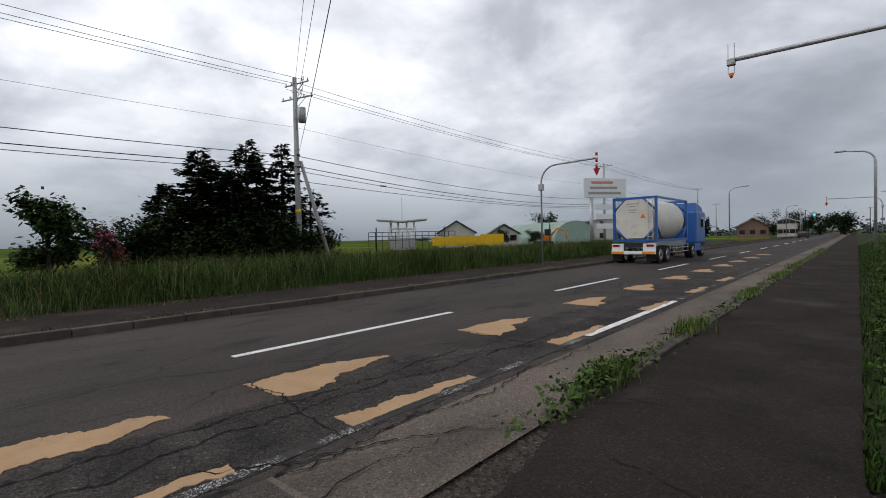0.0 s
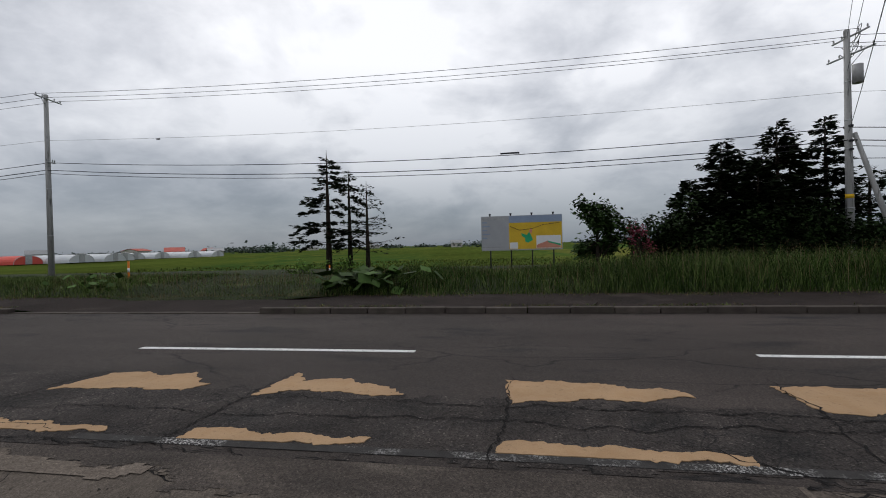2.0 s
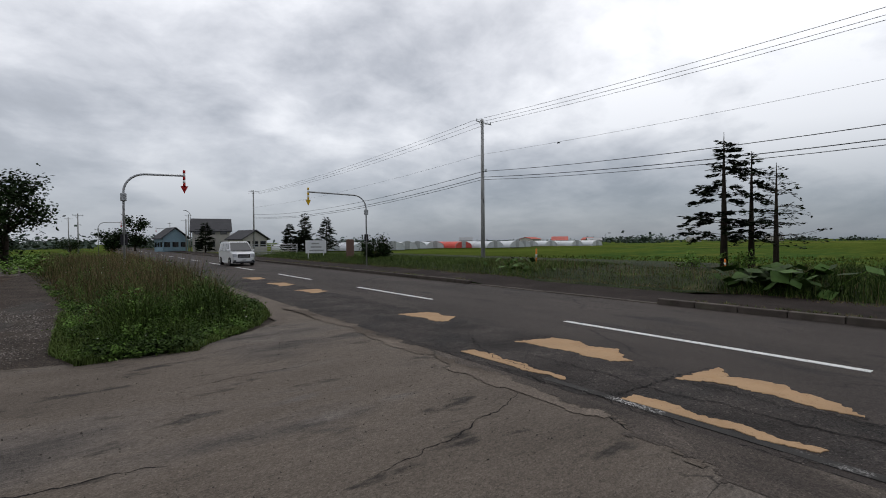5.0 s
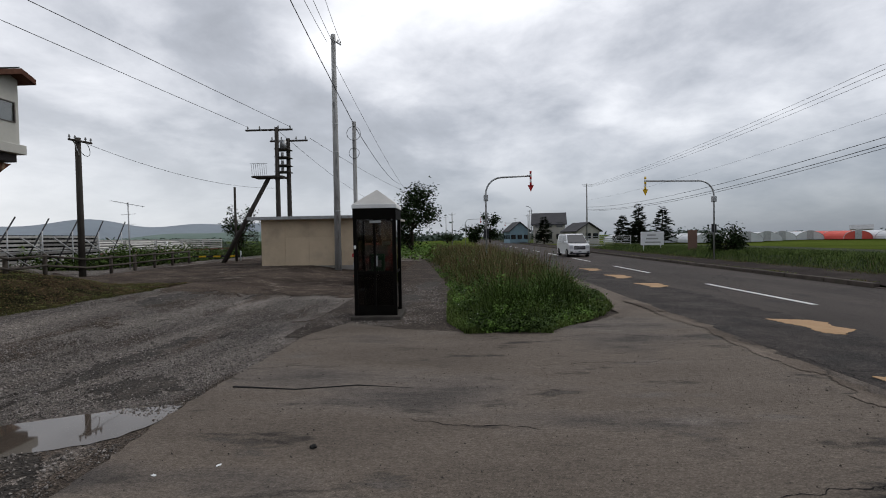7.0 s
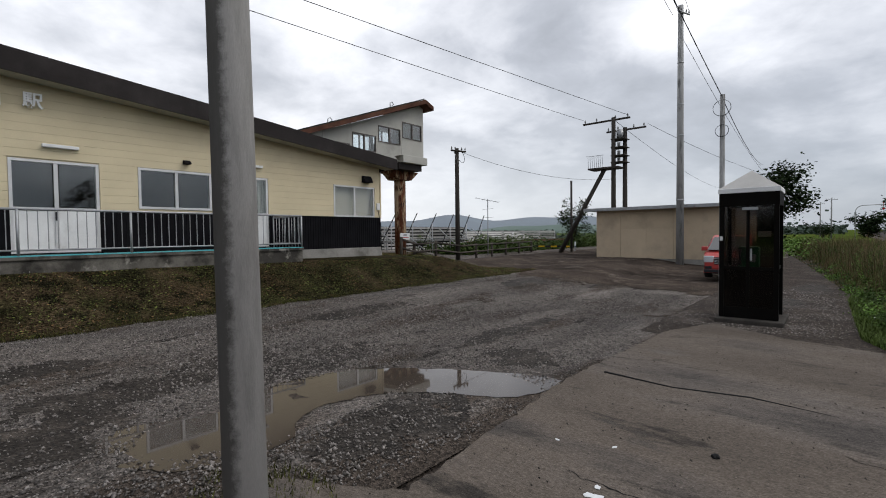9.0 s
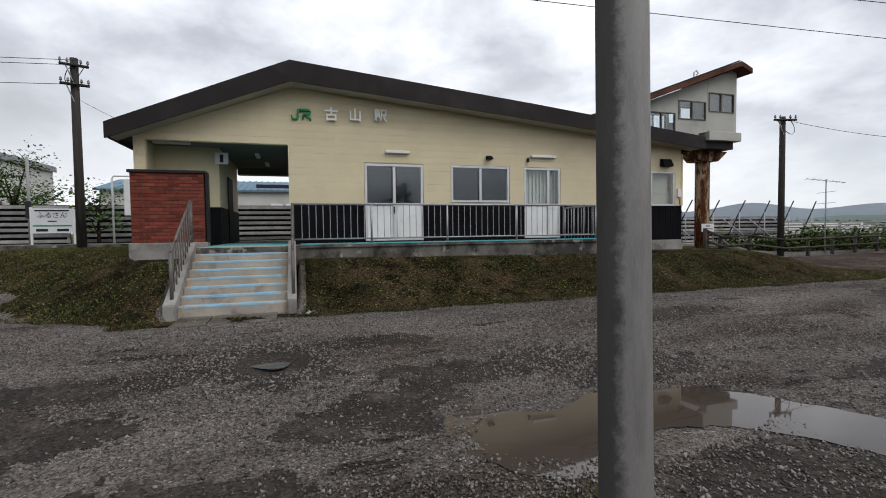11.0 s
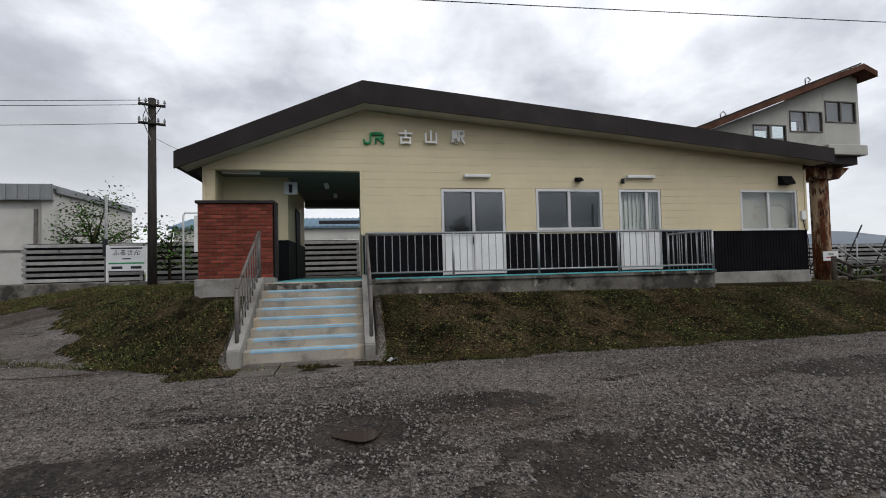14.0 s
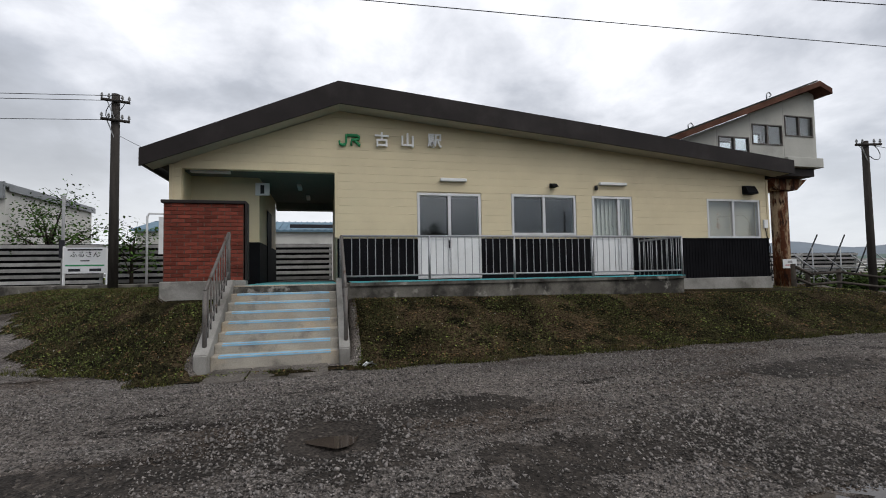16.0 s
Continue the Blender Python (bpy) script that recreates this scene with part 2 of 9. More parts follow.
M["black"] = mat("black_ribbed_sheet", (0.009, 0.009, 0.0105), 0.25, 2, 60, 0.6, 0.1, spec=0.03)
M["fascia"] = mat("dark_brown_fascia", (0.022, 0.018, 0.0175), 0.18, 1.5, 40, 0.5, 0.05, stain=[(0.9, (0.034, 0.029, 0.028), 0.52, 0.7)])
M["soffit"] = mat("soffit_board", (0.42, 0.39, 0.31), 0.1, 1.5, 40, 0.8, 0.05)
M["white"] = mat("white_paint", (0.72, 0.73, 0.73), 0.06, 2, 50, 0.5, 0.04, stain=[(1.8, (0.58, 0.58, 0.57), 0.55, 0.72)])
M["alu"] = mat("aluminium_frame", (0.62, 0.62, 0.62), 0.08, 3, 60, 0.4, 0.03, metal=0.4)
M["steel"] = mat("galvanised_steel", (0.36, 0.37, 0.38), 0.15, 4, 60, 0.5, 0.05, metal=0.6, stain=[(6, (0.25, 0.22, 0.2), 0.6, 0.72)])
M["railsteel"] = mat("dull_rail_steel", (0.15, 0.138, 0.128), 0.2, 4, 60, 0.55, 0.1, metal=0.3, stain=[(7, (0.09, 0.055, 0.04), 0.56, 0.68)])
M["rust"] = mat("rusted_paint", (0.34, 0.25, 0.16), 0.3, 3, 40, 0.85, 0.4, stain=[(1.6, (0.085, 0.03, 0.015), 0.42, 0.52), (3.4, (0.03, 0.014, 0.01), 0.54, 0.62), (6, (0.14, 0.05, 0.02), 0.58, 0.66)], stretch=(2.4, 2.4, 0.6))
M["rustfascia"] = mat("rusted_fascia", (0.10, 0.048, 0.032), 0.3, 3, 40, 0.85, 0.3, stain=[(2.5, (0.07, 0.03, 0.02), 0.5, 0.66)])
M["greypanel"] = mat("grey_panel", (0.42, 0.415, 0.38), 0.08, 1.2, 40, 0.75, 0.06, stain=[(1.0, (0.33, 0.325, 0.30), 0.54, 0.72)], rand=0.06)
M["brick"] = mat("red_brick", (0.175, 0.043, 0.029), 0.22, 8, 70, 0.88, 0.4, rand=0.34)
M["mortar"] = mat("mortar", (0.13, 0.08, 0.065), 0.2, 6, 60, 0.95, 0.3)
M["blue_paint"] = mat("pale_blue_step_paint", (0.24, 0.46, 0.62), 0.15, 4, 60, 0.75, 0.1, stain=[(9, (0.33, 0.36, 0.36), 0.6, 0.72)])
M["teal"] = mat("teal_deck_paint", (0.10, 0.40, 0.44), 0.2, 3, 50, 0.75, 0.1, stain=[(3, (0.16, 0.2, 0.19), 0.55, 0.7)])
M["booth"] = mat("dark_booth_steel", (0.006, 0.0055, 0.005), 0.2, 3, 60, 0.6, 0.05, spec=0.02)
# indoor dimness is put into this one dark grey base colour
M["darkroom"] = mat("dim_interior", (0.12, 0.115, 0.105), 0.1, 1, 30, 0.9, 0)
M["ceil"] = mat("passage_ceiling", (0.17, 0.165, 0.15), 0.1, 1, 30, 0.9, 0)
M["curtain"] = mat("pale_curtain", (0.62, 0.62, 0.58), 0.08, 6, 30, 0.95, 0.2, stretch=(1, 6, 0.2))
M["blind"] = mat("beige_blind", (0.46, 0.43, 0.37), 0.06, 3, 30, 0.9, 0.05)
M["glass"] = glass("window_glass", ior=1.75)
M["boothglass"] = glass("smoked_glass", (0.26, 0.24, 0.22), ior=1.3)
M["grass"] = mat("grass_ground", (0.024, 0.022, 0.010), 0.5, 0.9, 22, 0.95, 1.0, stain=[(0.8, (0.05, 0.036, 0.021), 0.48, 0.6), (3.0, (0.012, 0.011, 0.006), 0.52, 0.62)], dist=0.03, speck=(38, 0.75, 1.2), spec=0.02)
M["verge"] = mat("verge_ground", (0.018, 0.026, 0.008), 0.4, 0.8, 14, 0.95, 1.0, stain=[(0.5, (0.075, 0.07, 0.03), 0.55, 0.7)], dist=0.05)
M["field"] = mat("field_ground", (0.062, 0.085, 0.017), 0.3, 0.03, 0.6, 0.95, 0.4, stain=[(0.011, (0.04, 0.078, 0.02), 0.48, 0.55), (0.02, (0.115, 0.12, 0.03), 0.54, 0.6), (0.3, (0.075, 0.095, 0.02), 0.5, 0.6)], stretch=(0.5, 1.6, 1), dist=0.1, spec=0.0)
M["rubber"] = mat("black_rubber", (0.018, 0.018, 0.018), 0.2, 5, 60, 0.85, 0.2)
M["cable"] = mat("black_cable", (0.02, 0.02, 0.022), 0.1, 5, 60, 0.6, 0)
M["insul"] = mat("grey_insulator", (0.3, 0.3, 0.3), 0.1, 5, 60, 0.4, 0)
M["green"] = mat("green_sign_enamel", (0.045, 0.27, 0.115), 0.08, 4, 60, 0.5, 0)
M["signwhite"] = mat("white_sign_face", (0.66, 0.67, 0.68), 0.05, 2, 60, 0.5, 0)
M["letter"] = mat("white_letter", (0.88, 0.88, 0.87), 0.05, 6, 60, 0.5, 0)
M["ink"] = mat("dark_ink", (0.03, 0.03, 0.035), 0.1, 6, 60, 0.6, 0)
M["red"] = mat("red_enamel", (0.38, 0.02, 0.02), 0.1, 4, 60, 0.45, 0)
M["yellow"] = mat("yellow_enamel", (0.62, 0.38, 0.02), 0.1, 3, 60, 0.5, 0)
M["orange"] = mat("orange_enamel", (0.6, 0.17, 0.02), 0.12, 4, 60, 0.5, 0)


# ---- mesh helpers ----
def link(name, me, material, parent=None, label="", loc=None):
    ob = new(name, me)
    if material and not me.materials:
        me.materials.append(material)
    if parent is not None:
        ob.parent = parent
    if loc is not None:
        ob.location = loc
    if label:
        ob["label"] = label
    return ob


def mesh_of(bm, name):
    me = bpy.data.meshes.new(name)
    bmesh.ops.recalc_face_normals(bm, faces=bm.faces)
    bm.to_mesh(me)
    bm.free()
    return me


def part(name, bm, material, parent, label=""):
    return link(name, mesh_of(bm, name), material, parent, label)


def solid(name, bm, material, label, category, kind="structure", group=""):
    return tagged(link(name, mesh_of(bm, name), material), label, category, group, kind)


def thing(name, loc, label, category, group="", kind="", rz=0):
    ob = new(name)
    ob.empty_display_size = 0.2
    ob.matrix_basis = pose(*loc, 0, 0, rz)
    return tagged(ob, label, category, group, kind)


def B():
    return bmesh.new()


def box(bm, x0, y0, z0, x1, y1, z1):
    v = [bm.verts.new((x, y, z)) for z in (z0, z1) for y in (y0, y1) for x in (x0, x1)]
    for f in ((0, 2, 3, 1), (4, 5, 7, 6), (0, 1, 5, 4), (2, 6, 7, 3), (0, 4, 6, 2), (1, 3, 7, 5)):
        bm.faces.new([v[i] for i in f])
    return bm


def bbox(x0, y0, z0, x1, y1, z1, bev=0.0):
    bm = box(B(), x0, y0, z0, x1, y1, z1)
    if bev:
        bmesh.ops.bevel(bm, geom=bm.edges[:], offset=bev, segments=2, affect="EDGES", profile=0.5)
    return bm


def rod(bm, a, b, r0, r1=None, n=8):
    a, b = Vector(a), Vector(b)
    d = (b - a).normalized()
    u = d.orthogonal().normalized()
    w = d.cross(u)
    r1 = r0 if r1 is None else r1
    ring = [[bm.verts.new(c + (u * math.cos(t) + w * math.sin(t)) * r) for t in (2 * math.pi * i / n for i in range(n))] for c, r in ((a, r0), (b, r1))]
    for i in range(n):
        f = bm.faces.new((ring[0][i], ring[0][(i + 1) % n], ring[1][(i + 1) % n], ring[1][i]))
        f.smooth = n > 5
    bm.faces.new(ring[0][::-1])
    bm.faces.new(ring[1])
    return bm


def pipe(bm, pts, r, n=6):
    pts = [Vector(p) for p in pts]
    rings = []
    u = None
    for i, p in enumerate(pts):
        d = (pts[min(i + 1, len(pts) - 1)] - pts[max(i - 1, 0)]).normalized()
        u = (u - d * u.dot(d)).normalized() if u is not None and (u - d * u.dot(d)).length > 1e-4 else d.orthogonal().normalized()
        w = d.cross(u)
        rr = r[i] if isinstance(r, (list, tuple)) else r
        rings.append([bm.verts.new(p + (u * math.cos(t) + w * math.sin(t)) * rr) for t in (2 * math.pi * k / n for k in range(n))])
    for a, b in zip(rings, rings[1:]):
        for k in range(n):
            f = bm.faces.new((a[k], a[(k + 1) % n], b[(k + 1) % n], b[k]))
            f.smooth = n > 4
    bm.faces.new(rings[0][::-1])
    bm.faces.new(rings[-1])
    return bm


def prism(bm, pts, axis, a, b):
    """A polygon in the two other axes, drawn out along axis from a to b."""
    def at(p, h):
        return {"x": (h, p[0], p[1]), "y": (p[0], h, p[1]), "z": (p[0], p[1], h)}[axis]
    lo, hi = [bm.verts.new(at(p, a)) for p in pts], [bm.verts.new(at(p, b)) for p in pts]
    n = len(pts)
    bm.faces.new(lo[::-1])
    bm.faces.new(hi)
    for i in range(n):
        bm.faces.new((lo[i], lo[(i + 1) % n], hi[(i + 1) % n], hi[i]))
    return bm


def soup(name, verts, faces, material, label, category, kind="stuff", parent=None):
    """One mesh from numpy arrays of corners and equal faces."""
    me = bpy.data.meshes.new(name)
    verts, faces = np.asarray(verts, np.float32), np.asarray(faces, np.int32)
    k = faces.shape[1]
    me.vertices.add(len(verts))
    me.vertices.foreach_set("co", verts.ravel())
    me.loops.add(faces.size)
    me.loops.foreach_set("vertex_index", faces.ravel())
    me.polygons.add(len(faces))
    me.polygons.foreach_set("loop_start", np.arange(0, faces.size, k, dtype=np.int32))
    me.update(calc_edges=True)
    ob = link(name, me, material, parent)
    return tagged(ob, label, category, "", kind) if parent is None else ob


def smooth01(a, b, v):
    t = np.clip((np.asarray(v, float) - a) / (b - a), 0, 1)
    return t * t * (3 - 2 * t)


rs = np.random.RandomState(5)


def wob(x, y, s=1.0):
    """Cheap smooth unevenness, about -1 to 1."""
    x, y = np.asarray(x, float) * s, np.asarray(y, float) * s
    return (np.sin(1.7 * x + 0.6 * y + 1.3) + np.sin(-0.9 * x + 2.1 * y) + np.sin(2.9 * x + 3.3 * y + 0.7) * 0.6 + np.sin(5.1 * x - 4.3 * y) * 0.4) / 3


def grid_sheet(name, xs, ys, hf, material, label, category, keep=None, kind="structure"):
    X, Y = np.meshgrid(xs, ys, indexing="ij")
    Z = hf(X, Y)
    nx, ny = X.shape
    idx = np.arange(nx * ny).reshape(nx, ny)
    q = np.stack([idx[:-1, :-1], idx[1:, :-1], idx[1:, 1:], idx[:-1, 1:]], -1).reshape(-1, 4)
    if keep is not None:
        cx, cy = (X[:-1, :-1] + X[1:, 1:]) / 2, (Y[:-1, :-1] + Y[1:, 1:]) / 2
        q = q[keep(cx, cy).ravel()]
    ob = soup(name, np.stack([X, Y, Z], -1).reshape(-1, 3), q, material, label, category, kind)
    for f in ob.data.polygons:
        f.use_smooth = True
    return ob


# ---- ground ----
def lot_z(x, y):
    x, y = np.asarray(x, float), np.asarray(y, float)
    ruts = 0.016 * wob(x * 1.9, y * 0.33, 1.0) + 0.009 * wob(x * 4.7, y * 0.6, 1.0)
    ruts = ruts - 0.035 * np.exp(-((x - 8.6) / 0.5) ** 2 - ((y - 0.25) / 0.65) ** 2) - 0.03 * np.exp(-((x - 7.9) / 0.35) ** 2 - ((y + 1.6) / 0.9) ** 2)
    return 0.32 * smooth01(6.9, 10.3, x) + ruts * smooth01(6.9, 7.8, x) * (1 - smooth01(10.2, 10.8, x)) + (0.011 * wob(x, y, 1.4) + 0.008 * wob(y, x, 4.1)) * smooth01(4.3, 5.2, x)


def foot_x(y):
    """Where the bank begins."""
    y = np.asarray(y, float)
    return np.where(y > 2.6, 10.8 + (y - 2.6) * 0.55, 10.5 - 0.02 * y) + 0.16 * wob(y, y * 0.3, 1.1)


def bank_z(x, y):
    x, y = np.asarray(x, float), np.asarray(y, float)
    base = lot_z(x, y)
    wide = np.where(y > 2.6, 2.4 + (y - 2.6) * 0.9, 2.3)
    top = np.where(y > 3.2, 1.25, 1.14 - 0.012 * np.clip(-y, 0, 12))
    end = 1 - smooth01(-12.0, -16.0, y) * (1 - 0.9 * smooth01(15.2, 17.4, x) * smooth01(-18.5, -16.5, y))
    rise = smooth01(0, 1, (x - foot_x(y)) / wide)
    z = base + (top - base) * rise * end + 0.03 * wob(x, y, 2.3) * rise * (1 - rise) * 4
    on_stairs = (y > -0.08) & (y < 2.0) & (x < 13.2)
    return np.where(on_stairs, base, z) + 0.14 * smooth01(13, 18, x) * smooth01(-16, -18, y)


def on_path(x, y):
    """The trodden path that climbs to the platform."""
    return (np.abs(y - (5.1 + 0.58 * (x - 11.5)) - 0.25 * wob(x, y, 1.3)) < 0.95 + 0.2 * wob(y, x, 2.7)) & (x > 11.2) & (x < 17.6)


def build_ground():
    xs = np.concatenate([-np.geomspace(2600, 60, 26), np.linspace(-55, 55, 23), np.geomspace(60, 2600, 26)])
    far = lambda x, y: -0.12 + 0.0 * x + 0.25 * wob(x, y, 0.02) * smooth01(40, 120, np.hypot(x, y))
    grid_sheet("ground", xs, xs, far, M["field"], "wide flat green farm fields under cloud", "ground")
    ys = np.concatenate([np.linspace(-60, -8, 110), np.arange(-7.9, 4, 0.12), np.linspace(4.1, 40, 80)])
    xs = np.concatenate([np.arange(4.2, 15, 0.14), np.linspace(15.2, 34, 50)])
    grid_sheet("gravel_lot", xs, ys, lambda x, y: bank_z(x, y) - 0.006, M["gravel"], "grey gravel station forecourt with muddy ruts", "gravel ground")
    grid_sheet("trodden_path", np.arange(11.0, 18, 0.1), np.arange(3.5, 10.5, 0.1), lambda x, y: bank_z(x, y) + 0.004, M["gravel"], "trodden gravel path up to the platform", "path", lambda x, y: on_path(x, y + 0.15) | on_path(x, y - 0.15))
    yard = lambda x, y: (x > 4.5) & (x < 19.5) & (wob(x * 0.7, y * 0.5, 0.8) + 0.6 * wob(y, x, 1.7) + 0.35 * wob(x, y, 5.0) + 2.4 * smooth01(-12, -19, y) - 0.9 > 0) & (x < foot_x(y) - 0.2 + 6 * smooth01(-14.5, -17, y))
    grid_sheet("bare_yard", np.arange(4.4, 19.6, 0.16), np.arange(-36, -9, 0.16), lambda x, y: bank_z(x, y) + 0.006, M["yard"], "bare brown trodden soil in the station yard", "bare soil", yard)
    # turf on the bank, with a ragged edge
    keep = lambda x, y: (x > foot_x(y) + 0.05) & (y > -16.2 + 0.25 * wob(x, y, 3)) & (y < 16) & ~on_path(x, y) & ~((x > 14.3) & (y > -11.5) & (y < 3.4)) & ~((x > 10.9) & (y > -0.1) & (y < 2.05)) & ((x < 17 + 0.3 * wob(y, x, 3)) | ((y > 3.3) & (x < 20.9 + 0.3 * wob(x, y, 1.7))))
    grid_sheet("grass_bank", np.arange(10.2, 21.4, 0.12), np.arange(-17, 16, 0.12), lambda x, y: bank_z(x, y) + 0.012, M["grass"], "short worn turf bank in front of the station", "grass bank", keep)


def build_road():
    Y0, Y1 = -420, 420
    n = 60
    ys = np.sort(np.concatenate([np.linspace(Y0, Y1, 40), np.linspace(-40, 40, 60)]))
    z0 = lambda x, y: 0.0 * x
    grid_sheet("road", np.linspace(-11.3, -3.3, 10), ys, z0, M["asphalt"], "two-lane grey asphalt road with patches and cracks", "road")
    grid_sheet("worn_wheel_strip", np.arange(-6.0, -3.3, 0.05), np.arange(-24, 22, 0.06), lambda x, y: 0.004 + 0.0 * x, M["worn_asphalt"], "rough cracked strip of asphalt beside the road edge", "road", lambda x, y: np.abs(x + 4.2 - 0.1 * wob(y, y, 0.5)) + 0.16 * wob(x, y, 2.6) + 0.12 * wob(y, x, 7.0) < 0.75 + 0.6 * smooth01(-3.5, -6.5, y))
    rim_x = lambda y: np.interp(y, [-11, -9, -5.5, -3, -1, 1.6], [-3.25, -3.3, -3.2, -2.9, -2.5, -2.35])
    fray = lambda x, y: 0.14 * wob(x * 2, y * 0.8, 1.3) + 0.1 * wob(y, x, 4.0) + 0.06 * wob(x, y, 11.0)
    grid_sheet("worn_road_edge", np.arange(-3.3, -1.6, 0.045), np.arange(-9.8, 1.6, 0.05), lambda x, y: 0.02 + 0.0 * x, M["worn_edge"], "dark broken asphalt where the apron meets the road", "apron", lambda x, y: x < rim_x(y) + fray(x, y))
    grid_sheet("dust_ridge", np.arange(-3.4, -2.2, 0.04), np.arange(-13, -2, 0.05), lambda x, y: 0.024 + 0.0 * x, M["dust"], "pale dust drifted along the road edge", "dust", lambda x, y: (x > rim_x(y) + fray(x, y) + 0.02) & (x < rim_x(y) + 0.3 + 0.9 * fray(y * 0.5, x) - 0.3 * smooth01(-5, -2, y)))
    grid_sheet("road_shoulder", np.linspace(-3.3, -2.3, 6), np.linspace(1.6, 300, 120), lambda x, y: 0.0 * x - 0.002, M["shoulder"], "dusty pale shoulder beside the kerb", "road")
    grid_sheet("road_shoulder_south", np.linspace(-3.3, -2.2, 6), np.linspace(-300, -10.5, 90), lambda x, y: 0.0 * x - 0.002, M["shoulder"], "dusty shoulder beside the weeds", "road")
    # forecourt apron between road and gravel
    ar = random.Random(8)
    rim = [(-3.3, -10.6), (-2.2, -11.0), (-1.4, -10.05), (-0.3, -9.2), (1.3, -9.0), (2.6, -9.4), (3.7, -10.1), (4.2, -8.9), (4.35, -5.3), (4.2, -3.6), (4.1, -2.4), (4.9, -2.0), (5.1, 2.0), (4.6, 5.0), (2.0, 6.0), (0.3, 4.5), (0.0, 1.7), (-3.3, 1.6)]
    pts = []
    for (xa, ya), (xb, yb) in zip(rim, rim[1:] + rim[:1]):
        k = max(1, int(math.hypot(xb - xa, yb - ya) / 0.08))
        for q in range(k):
            w = 0.028 if xa > -3.2 and xb > -3.2 else 0.0
            pts.append((xa + (xb - xa) * q / k + ar.uniform(-w, w), ya + (yb - ya) * q / k + ar.uniform(-w, w)))
    solid("apron", prism(B(), pts, "z", -0.05, 0.016), M["apron"], "worn dusty asphalt apron in front of the station", "apron")
    bm = B()
    pipe(bm, [(4.1, -5.85, 0.013), (3.3, -5.75, 0.014), (2.6, -5.9, 0.014), (1.9, -5.8, 0.013)], [0.02, 0.013, 0.014, 0.004], 6)
    solid("joint_crack", bm, M["rubber"], "dark open joint across the apron", "crack")
    grid_sheet("forecourt_base", np.linspace(-3.4, 9, 12), np.linspace(-62, 40, 40), lambda x, y: -0.03 + 0.0 * x, M["dirt"], "bare dirt under the forecourt", "ground")
    grid_sheet("dirt_track", np.linspace(0.6, 4.6, 32), np.linspace(-60, -8.7, 300), lambda x, y: 0.008 + 0.01 * wob(x, y, 1.9) * smooth01(-10, -11.5, y), M["dirt"], "bare dirt track beside the weeds", "dirt track")
    grid_sheet("pavement_far", np.linspace(-14.5, -11.4, 8), ys, lambda x, y: 0.13 + 0.0 * x - 0.12 * smooth01(-6.3, -7.4, y) * (1 - smooth01(-14.6, -15.6, y)), M["walkway"], "dark asphalt pavement along the far side", "pavement")
    left = [(-2.2, 5.0), (-2.14, 4.2), (-2.2, 3.7), (-2.02, 3.1), (-1.98, 2.7), (-1.88, 2.3), (-1.95, 1.8), (-1.7, 1.3), (-1.2, 1.0), (-0.5, 1.1), (-0.1, 1.4), (-0.1, 5.0)]
    pts = []
    for (xa, ya), (xb, yb) in zip(left, left[1:] + left[:1]):
        k = max(1, int(math.hypot(xb - xa, yb - ya) / 0.06))
        w = 0.0 if ya == yb else 0.03
        pts += [(xa + (xb - xa) * q / k + ar.uniform(-w, w), ya + (yb - ya) * q / k) for q in range(k)]
    solid("pavement_end", prism(B(), pts, "z", -0.02, 0.02), M["walkway"], "crumbling end of the dark asphalt pavement", "pavement")
    grid_sheet("pavement_near", np.linspace(-2.2, -0.1, 8), np.linspace(5.0, 300, 140), lambda x, y: 0.02 + 0.0 * x, M["walkway"], "dark asphalt pavement with dusty patches", "pavement")
    # kerb stones, one by one; the drop kerb lies low
    kb = bpy.data.meshes.new("kerb_stone")
    bm = bbox(-0.1, -0.49, -0.1, 0.1, 0.49, 0.15, 0.018)
    bm.to_mesh(kb)
    bm.free()
    kb.materials.append(M["kerb"])
    kerb = thing("kerb", (-11.3, 0, 0), "row of worn brown-grey concrete kerb stones", "kerb", kind="structure")
    for i in range(-90, 110):
        y = i + 0.35
        drop = -15.2 < y < -6.9
        link("kerb_stone", kb, None, kerb, loc=(0.012 * math.sin(i * 3.1), y, (-0.12 if drop else 0.0) + 0.006 * math.sin(i * 1.7)))
    near = thing("near_kerb", (-2.26, 0, 0), "low broken kerb half hidden by weeds", "kerb", kind="structure")
    for i in range(5, 90):
        link("kerb_stone", kb, None, near, loc=(0.02 * math.sin(i * 2.3), i, -0.10 + 0.01 * math.sin(i * 1.9)))
    # centre dashes
    for i in range(-14, 30):
        y = 3.04 + 10 * i
        bm = B()
        for a in np.arange(0, 5, 0.5):
            box(bm, -7.2, y + a, 0.001, -7.06, y + a + 0.5, 0.006)
        solid("centre_dash", bm, M["line"], "white dash of the road's centre line", "road marking", group="centre dashes")
    bm = B()
    box(bm, -3.6, -4.4, 0.001, -3.48, 7.2, 0.0075)
    solid("edge_line", bm, M["worn_line"], "worn broken white line along the road edge", "road marking")
    bm = B()
    box(bm, -3.64, 12.6, 0.001, -3.5, 240, 0.0075)
    solid("edge_line_north", bm, M["worn_line"], "worn white line along the road edge", "road marking")
    solid("edge_line_bright", box(B(), -3.64, 7.4, 0.001, -3.5, 12.5, 0.0075), M["line"], "white line along the road edge", "road marking")
    # worn ochre patches
    rr = random.Random(11)
    starts = [-25.4, -21.3, -17.5, -10.1, -6.2, -3.36, -0.47, 2.53, 6.5, 10.6, 14.4, 18.4, 22.4, 26.4, 30.5, 35, 40]

